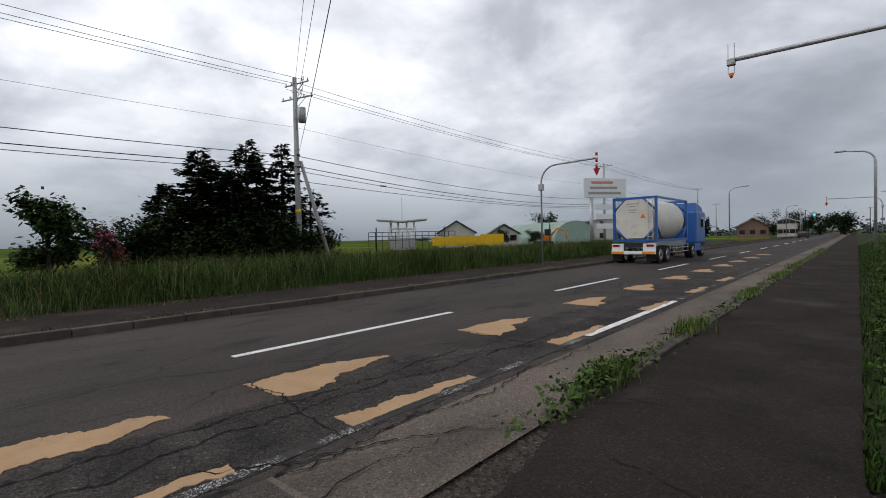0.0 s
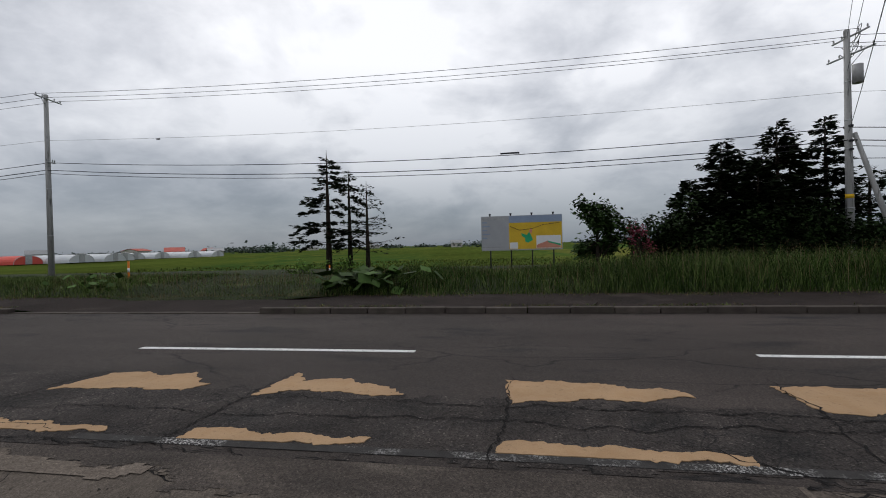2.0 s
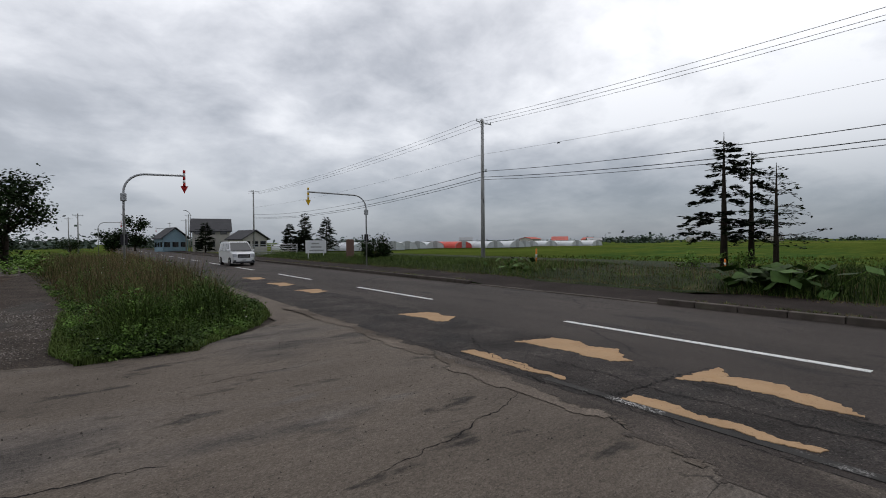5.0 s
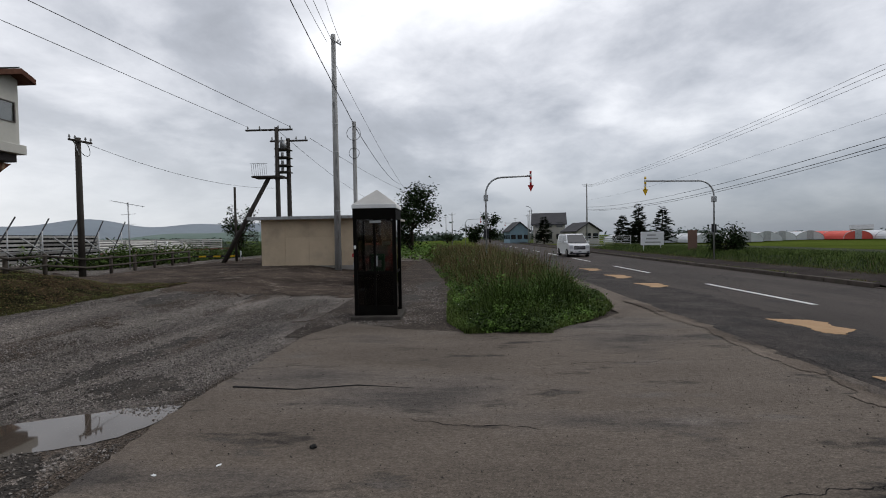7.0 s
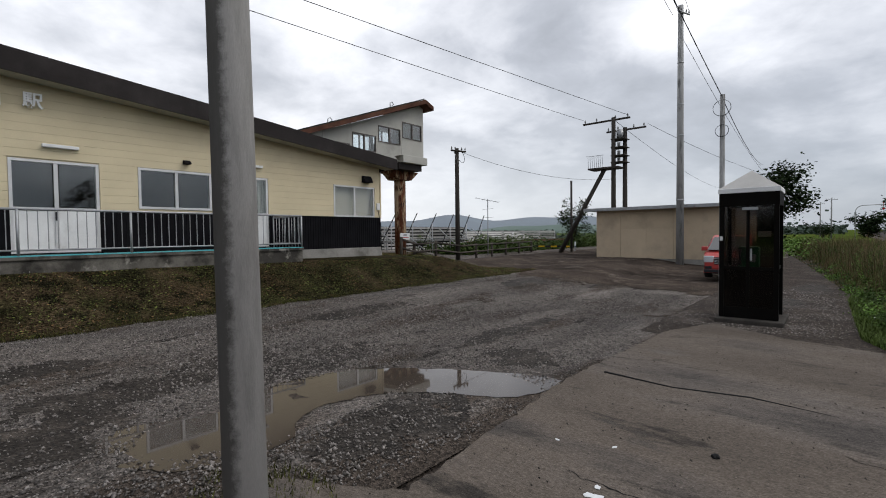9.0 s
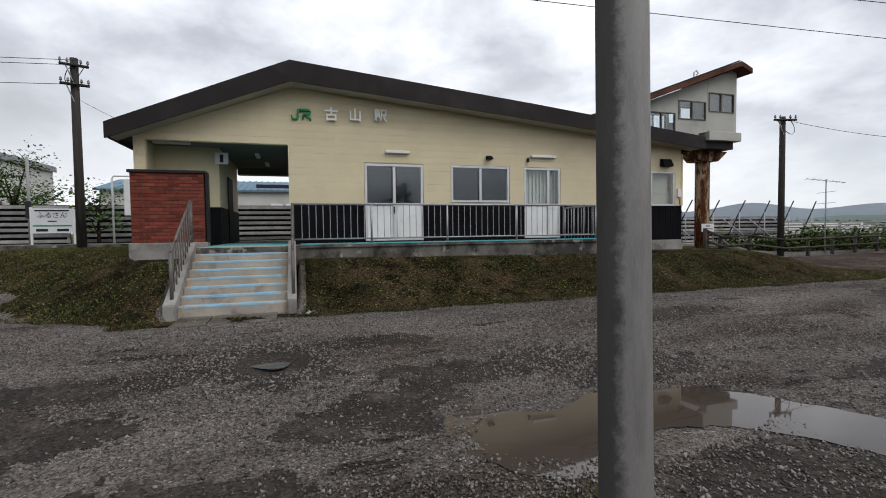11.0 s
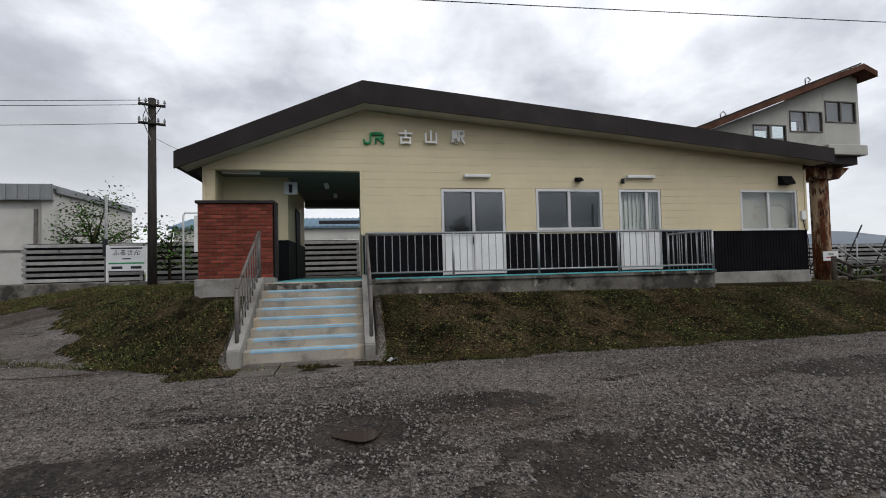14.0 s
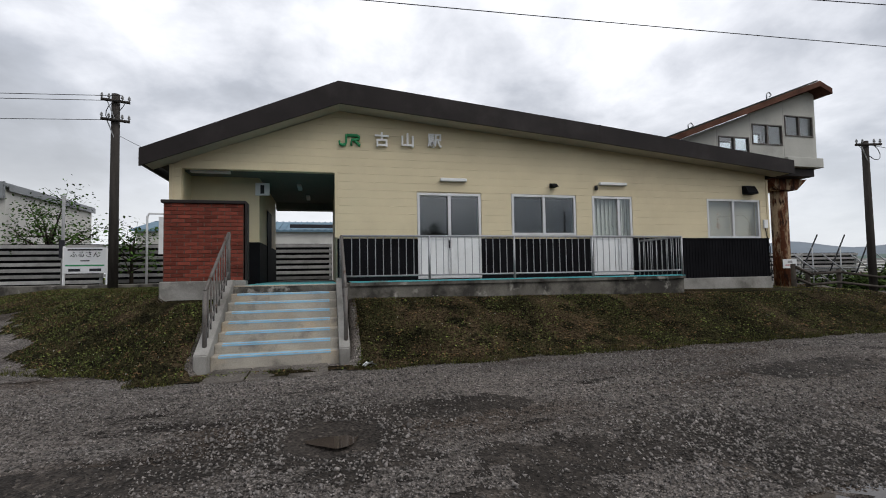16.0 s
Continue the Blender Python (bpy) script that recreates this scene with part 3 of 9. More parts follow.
    def ragged(pts, jag, flush=0.0095):
        out = []
        for (x0, y0, s0), (x1, y1, s1) in zip(pts, pts[1:] + pts[:1]):
            k = max(2, int(math.hypot(x1 - x0, y1 - y0) / 0.045))
            for i in range(k):
                t = i / k
                a = jag if s0 else 0.006
                swell = 0.03 * math.sin(9 * (y0 + (y1 - y0) * t) + 5 * x0) if s0 else 0
                out.append((x0 + (x1 - x0) * t + swell + rr.uniform(-a, a), y0 + (y1 - y0) * t + rr.uniform(-a, a)))
        return prism(B(), out, "z", 0.002, flush)

    for i, s in enumerate(starts):
        L = 1.95 + rr.uniform(-0.2, 0.15)
        if -20 < s < -9:
            L *= 0.8
        if s < -5:
            form = ((0, 0.95), (0.12, 0.18), (0.3, 0.08), (0.5, 0.2), (0.72, 0.1), (0.96, 0.6), (0.9, 0.86), (0.62, 0.78), (0.4, 0.84))
        elif s < -2:
            form = ((0, 0.92), (0.06, 0.0), (0.2, 0.3), (0.52, 0.14), (0.62, 0.38), (0.88, 0.5), (1.0, 0.82), (0.62, 0.8), (0.3, 0.68))
        elif s < 1:
            form = ((0, 0.1), (0.55, 0.1), (0.7, 0.3), (0.88, 0.22), (1.0, 0.56), (0.7, 0.74), (0.52, 0.7), (0.14, 0.86), (0.03, 1.05))
        else:
            form = ((0, 0.1), (0.45, 0.1), (0.75, 0.16), (1.0, 0.45), (0.72, 0.62), (0.5, 0.64), (0.36, 0.9), (0.16, 0.94), (0.02, 0.98), (0.0, 0.7))
        pts = [(-5.73 + 0.98 * v + rr.uniform(-0.03, 0.03), s + u * L + rr.uniform(-0.04, 0.04), 1) for u, v in form]
        solid("ochre_patch", ragged(pts, 0.032), M["ochre"], "worn sand-coloured paint patch on the asphalt", "road marking", group="ochre lane patches")
        if -8 < s < 20:
            e = [(-3.86, s + 0.05, 1), (-3.6, s, 0), (-3.6, s + 0.6 * L, 1), (-3.64, s + 0.97 * L, 1), (-3.76, s + 0.97 * L, 1), (-3.8, s + 0.5 * L, 1)]
            solid("ochre_patch", ragged([(x + rr.uniform(-0.02, 0.02), y, j) for x, y, j in e], 0.028, 0.0115), M["ochre"], "worn sand-coloured paint strip by the edge line", "road marking", group="ochre edge patches")


def build_puddles():
    def water(name, pts, z, label):
        out = []
        rr = random.Random(3)
        n = len(pts)
        for i in range(n):
            p0, p1, p2, p3 = (np.array(pts[(i + k) % n], float) for k in (-1, 0, 1, 2))
            for t in np.arange(0, 1, 0.12):
                q = 0.5 * ((2 * p1) + (-p0 + p2) * t + (2 * p0 - 5 * p1 + 4 * p2 - p3) * t * t + (-p0 + 3 * p1 - 3 * p2 + p3) * t ** 3)
                out.append((q[0] + rr.uniform(-0.025, 0.025), q[1] + rr.uniform(-0.025, 0.025)))
        bm = B()
        v = [bm.verts.new((x, y, z)) for x, y in out]
        bm.faces.new(v)
        return solid(name, bm, M["water"], label, "puddle", kind="structure")
    m = bpy.data.materials.new("muddy_water")
    m.use_nodes = True
    p = m.node_tree.nodes["Principled BSDF"]
    p.inputs["Base Color"].default_value = (0.058, 0.046, 0.037, 1)
    p.inputs["Roughness"].default_value, p.inputs["Specular IOR Level"].default_value = 0.03, 0.5
    M["water"] = m
    water("puddle", [(6.66, -1.28), (6.81, -1.65), (6.55, -2.3), (6.89, -3.05), (6.78, -3.81), (6.13, -4.53), (5.14, -5.07), (4.4, -5.25), (4.5, -4.45), (5.33, -3.98), (5.78, -3.47), (5.86, -2.8), (5.43, -2.32), (5.55, -1.62), (6.1, -1.25)], 0.004, "shallow muddy puddle in the gravel")
    water("puddle", [(8.62, 0.5), (8.85, 0.35), (8.62, 0.05), (8.35, 0.2)], float(lot_z(8.6, 0.25)) + 0.014, "small muddy puddle in the gravel")


def build_cracks():
    """Jagged open cracks in the road and the apron, each a thin uneven ribbon."""
    rr = random.Random(19)

    def crack(a, b, z, wide, jag, step=0.05):
        n = max(4, int(math.hypot(b[0] - a[0], b[1] - a[1]) / step))
        dx, dy = (b[0] - a[0]) / n, (b[1] - a[1]) / n
        L = math.hypot(dx, dy)
        nx, ny = -dy / L, dx / L
        off, bm, prev = 0.0, B(), None
        for i in range(n + 1):
            off = off * 0.93 + rr.uniform(-jag, jag)
            w = wide * rr.uniform(0.2, 1.0) * math.sin(math.pi * min(1, (i + 0.3) / n)) ** 0.4
            c = (a[0] + dx * i + nx * off, a[1] + dy * i + ny * off)
            cur = [bm.verts.new((c[0] + nx * s * w, c[1] + ny * s * w, z)) for s in (-0.5, 0.5)]
            if prev:
                bm.faces.new((prev[0], cur[0], cur[1], prev[1]))
            prev = cur
        solid("road_crack", bm, M["crack"], "dark jagged open crack in the asphalt", "crack")

    for s in (-10.1, -6.2, -3.36, -0.47, 2.53, 6.5, 10.6):
        crack((-5.9, s + 0.05), (-3.2, s - rr.uniform(0.0, 0.2)), 0.0135, 0.028, 0.03)
    for a, b in (((-4.3, -9), (-4.1, 14)), ((-4.75, -4), (-4.6, 9)), ((-3.35, -10), (-3.28, 12)), ((-3.1, -6), (-2.75, 3)), ((-3.95, 1), (-2.4, 3.4)), ((-4.6, -7.5), (-3.5, -4.8)), ((-4.7, 4.2), (-3.8, 6.6))):
        crack(a, b, 0.0175 if a[0] > -3.3 else 0.0125, 0.03, 0.045)
    for a, b in (((-2.9, -4.2), (-0.6, -3.4)), ((0.6, -4.6), (1.9, -4.9)), ((-1.8, -7.0), (0.4, -6.7)), ((2.1, -3.2), (3.4, -3.4)), ((-2.9, -1.0), (-1.4, -0.2)), ((-2.0, 0.5), (0.0, 1.2)), ((-2.2, 4.6), (-1.3, 4.9)), ((-1.6, 3.4), (-0.6, 3.1))):
        crack(a, b, 0.0245 if a[1] > 1.6 else 0.0185, 0.02, 0.03)


MUD = ((8.55, 0.25, 0.75, 0.95), (7.85, -1.6, 0.4, 1.0), (7.9, -2.9, 0.5, 1.1), (6.9, -0.6, 0.45, 0.9), (9.0, -1.0, 0.25, 1.2), (7.2, -3.8, 0.4, 0.9), (8.3, 2.2, 0.3, 1.3), (7.3, 2.6, 0.6, 1.4), (9.2, -6.2, 0.35, 1.6), (6.4, -7.4, 0.3, 1.7), (5.9, 1.2, 0.5, 1.5), (9.3, -13.0, 0.5, 1.8), (5.0, -3.2, 0.55, 0.95), (7.35, -3.9, 0.5, 1.5), (5.3, -5.9, 0.7, 0.5), (7.2, -1.0, 0.5, 0.8), (3.0, -13.6, 0.5, 1.4), (2.6, -17.5, 0.5, 1.8))


def build_mud():
    """Dark wet hollows in the gravel, with ragged rims."""
    for cx, cy, a, b in MUD:
        keep = lambda x, y: ((x - cx) / a) ** 2 + ((y - cy) / b) ** 2 + 0.55 * wob(x, y, 4.0) + 0.35 * wob(y, x, 11.0) < 0.72
        hf = (lambda x, y: bank_z(x, y) - 0.001) if cx > 4.5 else (lambda x, y: 0.014 + 0.01 * wob(x, y, 1.9) * smooth01(-10, -11.5, y))
        grid_sheet("mud_hollow", np.arange(cx - a - 0.4, cx + a + 0.4, 0.045), np.arange(cy - b - 0.4, cy + b + 0.4, 0.045), hf, M["mudpatch"], "dark damp mud hollow in the gravel", "mud", keep)


M["slabs"] = mat("worn_paving_slab", (0.115, 0.102, 0.09), 0.25, 3, 50, 0.9, 0.5, stain=[(2.2, (0.06, 0.053, 0.045), 0.5, 0.64)], rand=0.2, speck=(60, 0.3, 0.4))
M["crack"] = mat("open_crack", (0.010, 0.009, 0.009), 0.2, 5, 50, 0.95, 0.2)
M["mudpatch"] = mat("damp_mud", (0.034, 0.029, 0.025), 0.35, 2.0, 40, 0.75, 0.7, dist=0.02, speck=(44, 0.5, 1.2), stain=[(1.6, (0.062, 0.052, 0.044), 0.52, 0.64)])
build_ground()
build_mud()
build_road()
build_cracks()
build_puddles()


# ---- station building ----
FX = 14.375
GROUND_F = 1.07


def soffit_z(y):
    return 5.05 - (5.05 - 3.82) * y / 3.24 if y > 0 else 5.05 + (3.96 - 5.05) * (-y) / 11.4


def framed_window(parent, name, y0, y1, z0, z1, x, panes=2, behind=None, lower=None, mid=None):
    """A sliding sash: frame, panes of glass, and what hangs behind it."""
    win = link(name, mesh_of(B(), name), None, parent)
    bm = B()
    t = 0.055
    for a in ((y0, z0, y1, z0 + t), (y0, z1 - t, y1, z1), (y0, z0 + t, y0 + t, z1 - t), (y1 - t, z0 + t, y1, z1 - t)):
        box(bm, x - 0.045, a[0], a[1], x + 0.05, a[2], a[3])
    cut = [y0 + (y1 - y0) * i / panes for i in range(panes + 1)]
    if mid is not None:
        cut = [y0, mid, y1]
    for i, c in enumerate(cut[1:-1]):
        box(bm, x - 0.03, c - 0.035, z0 + t, x + 0.03, c + 0.035, z1 - t)
    if lower is not None:
        box(bm, x - 0.02, y0 + t, lower - 0.03, x + 0.02, y1 - t, lower + 0.03)
    part("window_frame", bm, M["alu"], win)
    for i, (a, b) in enumerate(zip(cut, cut[1:])):
        dx = 0.012 if i % 2 else -0.012
        g = part("pane", box(B(), x + dx - 0.003, a + t, (z0 if lower is None else lower) + t * 0.6, x + dx + 0.003, b - t, z1 - t), M["glass"], win, "window glass")
        g.visible_shadow = False
        if lower is not None:
            part("door_panel", bbox(x + dx - 0.015, a + 0.03, z0 + 0.05, x + dx + 0.015, b - 0.03, lower - 0.03, 0.006), M["white"], win, "white door panel")
    if behind:
        bm = B()
        k = 40 if behind == "curtain" else 2
        for i in range(k):
            a, b = y0 + (y1 - y0) * i / k, y0 + (y1 - y0) * (i + 1) / k
            off = 0.02 * math.sin(i * 1.6) if behind == "curtain" else 0
            box(bm, x + 0.12 + off, a, z0 if lower is None else lower, x + 0.13 + off, b, z1)
        part("curtain", bm, M[behind], win, "pale drawn curtain")
    return win


def glyphs(text, size, material, parent, loc, depth=0.02, label="", font_space=1.0, name="lettering", bold=0.0):
    cu = bpy.data.curves.new("text", "FONT")
    cu.offset = bold
    cu.body, cu.size, cu.extrude, cu.align_x, cu.align_y, cu.space_character = text, size, depth / 2, "CENTER", "CENTER", font_space
    tmp = bpy.data.objects.new("text_shape", cu)
    scene.collection.objects.link(tmp)
    dg = bpy.context.evaluated_depsgraph_get()
    me = bpy.data.meshes.new_from_object(tmp.evaluated_get(dg))
    bpy.data.objects.remove(tmp)
    me.materials.clear()
    ob = link(name, me, material, parent, label)
    # faces the road: reads along -y
    ob.matrix_basis = Matrix.Translation(loc) @ Matrix(((0, 0, -1, 0), (-1, 0, 0, 0), (0, 1, 0, 0), (0, 0, 0, 1)))
    return ob


def build_station():
    st = thing("station_building", (0, 0, 0), "small cream-sided railway station with dark low gable roof", "station building")
    holes = [(0.06, 3.03, 0.0, 3.75), (-3.16, -1.68, 0.0, 3.36), (-5.58, -3.92, 2.42, 3.38), (-7.14, -6.03, 0.0, 3.38), (-11.12, -9.41, 2.35, 3.39)]
    # core wall, built round the openings in columns
    ys = sorted({-11.38, 3.24, 0.0} | {v for h in holes for v in h[:2]})
    for a, b in zip(ys, ys[1:]):
        gaps = [h for h in holes if h[0] <= a + 1e-6 and h[1] >= b - 1e-6]
        za, zb = soffit_z(a) + 0.14, soffit_z(b) + 0.14
        lo = [(GROUND_F, gaps[0][2])] if gaps and gaps[0][2] > GROUND_F else ([] if gaps else [(GROUND_F, None)])
        if gaps:
            lo.append((gaps[0][3], None))
        for z0, z1 in lo:
            pts = [(a, z0), (b, z0), (b, zb if z1 is None else z1), (a, za if z1 is None else z1)]
            wall = part("wall", prism(B(), pts, "x", FX + 0.02, FX + 0.16), M["cream"], st)
    # other walls, floor and ceiling
    for q in ((FX + 0.16, -11.38, 0.6, 19.4, -11.23, 3.96), (FX + 0.16, -0.08, 1.0, 19.4, 0.06, 3.9), (19.25, -11.23, 0.6, 19.4, -0.08, 4.0)):
        part("wall", box(B(), *q), M["cream"], st)
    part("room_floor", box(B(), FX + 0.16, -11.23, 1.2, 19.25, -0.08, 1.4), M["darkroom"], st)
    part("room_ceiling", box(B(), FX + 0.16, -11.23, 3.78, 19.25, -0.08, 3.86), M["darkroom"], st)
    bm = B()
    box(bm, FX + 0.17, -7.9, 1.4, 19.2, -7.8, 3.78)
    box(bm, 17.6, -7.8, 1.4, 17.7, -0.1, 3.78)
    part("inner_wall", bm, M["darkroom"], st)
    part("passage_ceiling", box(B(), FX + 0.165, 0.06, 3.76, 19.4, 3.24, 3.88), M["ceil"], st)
    # the small block beside the passage
    tb = part("side_block", box(B(), 15.3, 1.72, 1.36, 18.9, 3.24, 3.76), M["cream"], st)
    bm = B()
    box(bm, 15.285, 1.705, 1.4, 18.915, 1.72, 2.32)
    box(bm, 15.285, 1.72, 1.4, 15.3, 3.1, 2.32)
    part("dark_band", bm, M["black"], tb)
    bm = B()
    box(bm, 16.6, 1.69, 1.42, 17.5, 1.705, 3.2)
    part("side_door", bm, M["black"], tb)
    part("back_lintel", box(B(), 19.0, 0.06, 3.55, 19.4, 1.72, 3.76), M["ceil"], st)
    part("side_wall", box(B(), FX + 0.16, 3.1, 1.0, 15.3, 3.24, 3.8), M["cream"], st)
    # black ribbed lower band
    rib = bpy.data.meshes.new("rib")
    bm = box(B(), -0.012, -0.018, 0, 0, 0.018, 1.005)
    bm.to_mesh(rib)
    bm.free()
    rib.materials.append(M["black"])
    for a, b in ((-1.68, 0.055), (-6.03, -3.16), (-11.385, -7.14)):
        bm = B()
        box(bm, FX - 0.012, a, 1.32, FX + 0.018, b, 2.335)
        band = part("dark_band", bm, M["black"], st, "black ribbed metal skirting")
        k = int((b - a) / 0.09)
        for i in range(k):
            y = a + (b - a) * (i + 0.5) / k
            link("rib", rib, None, band, loc=(FX - 0.012, y, 1.325))

    part("band_trim", box(B(), FX - 0.03, -11.39, 2.335, FX + 0.01, -7.14, 2.352), M["black"], st)
    part("foundation", bbox(FX - 0.05, -11.4, 0.75, FX + 0.15, -7.2, 1.32, 0.015), M["concrete"], st, "stained concrete footing")
    # siding boards
    h = 0.172
    rr = random.Random(2)
    z = 2.352
    while z < 5.0:
        z1 = z + h
        segs = [(-11.385, 3.24)]
        for y0, y1, a, b in holes:
            if a < z + h * 0.6 and b > z + h * 0.4:
                segs = [s for lo, hi in segs for s in ((lo, min(hi, y0 - 0.012)), (max(lo, y1 + 0.012), hi)) if s[1] - s[0] > 0.03]
        for lo, hi in segs:
            cuts = [lo, hi]
            for a, b in zip(cuts, cuts[1:]):
                for zt in (z + 0.004,):
                    # keep what lies under the eaves
                    def lim(zz):
                        left = 3.24 * (5.05 - zz) / (5.05 - 3.82)
                        right = -11.4 * (5.05 - zz) / (5.05 - 3.96)
                        return max(a, right), min(b, left)
                    (l0, r0), (l1, r1) = lim(z + 0.004), lim(z1 - 0.004)
                    if r0 - l0 < 0.05:
                        continue
                    if r1 < l1:
                        l1 = r1 = max(l0, min(r0, (l1 + r1) / 2))
                    bm = B()
                    pts = [(l0 + 0.001, z + 0.0008), (r0 - 0.001, z + 0.0008), (r1 - 0.001, z1 - 0.0008), (l1 + 0.001, z1 - 0.0008)]
                    v = [bm.verts.new((x, y, zz)) for x, d in ((FX + 0.018, 0), (FX - 0.0095, 1), (FX - 0.0115, 2)) for y, zz in [(p[0], p[1] + (0.0022 if d == 2 and i < 2 else -0.0012 if d == 2 else 0)) for i, p in enumerate(pts)]]
                    for k in (0, 4):
                        for i in range(4):
                            bm.faces.new((v[k + i], v[k + (i + 1) % 4], v[k + 4 + (i + 1) % 4], v[k + 4 + i]))
                    try:
                        bm.faces.new(v[8:12])
                    except ValueError:
                        pass
                    part("siding_board", bm, M["cream"], wall)
        z = z1
    # trim
    for q in ((FX - 0.03, 3.19, 1.45, FX + 0.02, 3.255, 3.8), (FX - 0.03, -11.41, 2.35, FX + 0.02, -11.35, 3.93), (FX - 0.025, 0.05, 2.36, FX + 0.17, 0.1, 3.74), (FX - 0.025, 0.0, 3.74, FX + 0.17, 3.1, 3.79)):
        part("corner_trim", box(B(), *q), M["cream"], st)
    # roof: long low gable, fascia and soffit
    prof = [(3.6, 3.98), (0.02, 5.52), (-5.99, 4.96), (-11.74, 4.37)]
    x0, x1 = 13.85, 19.9
    low = [(y, z - 0.17) for y, z in prof]
    bm = prism(B(), prof + low[::-1], "x", x0 + 0.05, x1)
    roof = part("roof", bm, M["fascia"], st)
    bm = prism(B(), [(3.62, 3.97), (0.02, 5.535), (-5.99, 4.975), (-11.76, 4.385), (-11.76, 4.02), (-5.99, 4.56), (0.0, 5.07), (3.62, 3.64)], "x", x0, x0 + 0.05)
    part("fascia", bm, M["fascia"], roof, "dark brown metal fascia")
    part("fascia", prism(B(), [(3.6, 3.98), (3.6, 3.66), (3.55, 3.66), (3.55, 3.98)], "x", x0 + 0.05, x1), M["fascia"], roof)
    part("fascia", prism(B(), [(-11.74, 4.36), (-11.74, 4.03), (-11.69, 4.03), (-11.69, 4.36)], "x", x0 + 0.05, x1), M["fascia"], roof)
    for (ya, za), (yb, zb) in (((3.56, 3.68), (0.0, 5.08)), ((0.0, 5.08), (-5.99, 4.57)), ((-5.99, 4.57), (-11.7, 4.04))):
        part("soffit", prism(B(), [(ya, za), (yb, zb), (yb, zb + 0.03), (ya, za + 0.03)], "x", x0 + 0.05, FX + 0.02), M["soffit"], roof, "pale soffit board")
    part("roof_seam", box(B(), x0 - 0.006, -6.0, 4.56, x0 + 0.01, -5.97, 4.98), M["fascia"], roof)
    # windows and doors
    framed_window(st, "entrance_door", -3.16, -1.68, 1.45, 3.36, FX + 0.04, 2, None, 2.36)
    framed_window(st, "window", -5.58, -3.92, 2.42, 3.38, FX + 0.04, 2)
    framed_window(st, "office_door", -7.14, -6.03, 1.45, 3.38, FX + 0.04, 2, "curtain", 2.36, mid=-6.78)
    framed_window(st, "window", -11.12, -9.41, 2.35, 3.39, FX + 0.04, 2, "blind")
    part("door_pull", bbox(FX - 0.03, -2.42, 2.12, FX + 0.01, -2.39, 2.3, 0.006), M["ink"], st)
    # lamps, vents and small boxes
    for y0, y1, zz in ((-2.81, -2.2, 3.655), (-6.96, -6.21, 3.68)):
        part("strip_lamp", bbox(FX - 0.11, y0, zz - 0.035, FX - 0.012, y1, zz + 0.035, 0.012), M["white"], st, "white strip lamp over the door")
    for y, zz, s in ((-4.965, 3.6, 0.07), (-10.73, 3.645, 0.17)):
        bm = prism(B(), [(FX - 0.012, zz - s * 0.7), (FX - 0.012, zz + s * 0.7), (FX - 0.1, zz + s * 0.6), (FX - 0.2, zz - s * 0.45), (FX - 0.2, zz - s * 0.7)], "y", y - s, y + s)
        part("vent_hood", bm, M["black"], st, "black metal vent hood")
    part("door_lamp", rod(B(), (FX - 0.06, -6.12, 3.52), (FX - 0.06, -6.12, 3.63), 0.04), M["ink"], st)
    part("meter_box", bbox(FX - 0.06, -11.33, 2.62, FX - 0.012, -11.2, 2.85, 0.008), M["white"], st)
    part("wire_drop", pipe(B(), [(FX - 0.03, -11.26, 2.62), (FX - 0.03, -11.3, 2.4), (FX - 0.05, -11.37, 2.1), (FX - 0.06, -11.37, 1.2)], 0.01, 5), M["cable"], st)
    part("strip_lamp", bbox(FX + 0.2, 2.2, 3.70, FX + 0.32, 2.95, 3.758, 0.01), M["white"], st)
    for xx, yy in ((16.2, 0.9), (17.8, 0.75)):
        part("ceiling_lamp", bbox(xx - 0.3, yy - 0.05, 3.7, xx + 0.3, yy + 0.05, 3.756, 0.01), M["white"], st, "white passage strip lamp")
    # emblem and name
    bm = B()
    x = FX - 0.05
    pipe(bm, [(x, -0.02, 4.56), (x, -0.02, 4.40), (x, 0.01, 4.36), (x, 0.08, 4.345), (x, 0.17, 4.36), (x, 0.19, 4.43)], 0.032, 6)
    pipe(bm, [(x, -0.04, 4.545), (x, -0.36, 4.545), (x, -0.42, 4.51), (x, -0.40, 4.47), (x, -0.18, 4.455), (x, -0.17, 4.34)], 0.032, 6)
    pipe(bm, [(x, -0.26, 4.45), (x, -0.44, 4.34)], 0.032, 6)
    bmesh.ops.scale(bm, vec=(1, 0.7, 1.08), space=Matrix.Translation((0, 0.44, -4.45)), verts=bm.verts[:])
    part("emblem", bm, M["green"], st, "green metal emblem")
    for ch, y, zz in (("古", -0.905, 4.465), ("山", -1.47, 4.48), ("駅", -2.085, 4.505)):
        glyphs(ch, 0.33, M["letter"], st, (FX - 0.07, y, zz), 0.05, "white raised letter", name="letter", bold=0.006)
    # notice by the passage: a dark plain shape on white
    sg = thing("toilet_sign", (15.26, 1.72, 3.5), "small white sign with a plain dark shape", "sign")
    part("plate", bbox(-0.02, -0.22, -0.14, 0.02, 0.08, 0.14, 0.005), M["signwhite"], sg, "white plate")
    part("mark", bbox(-0.026, -0.11, -0.1, -0.018, -0.03, 0.09, 0.002), M["ink"], sg, "plain dark shape")
    return st


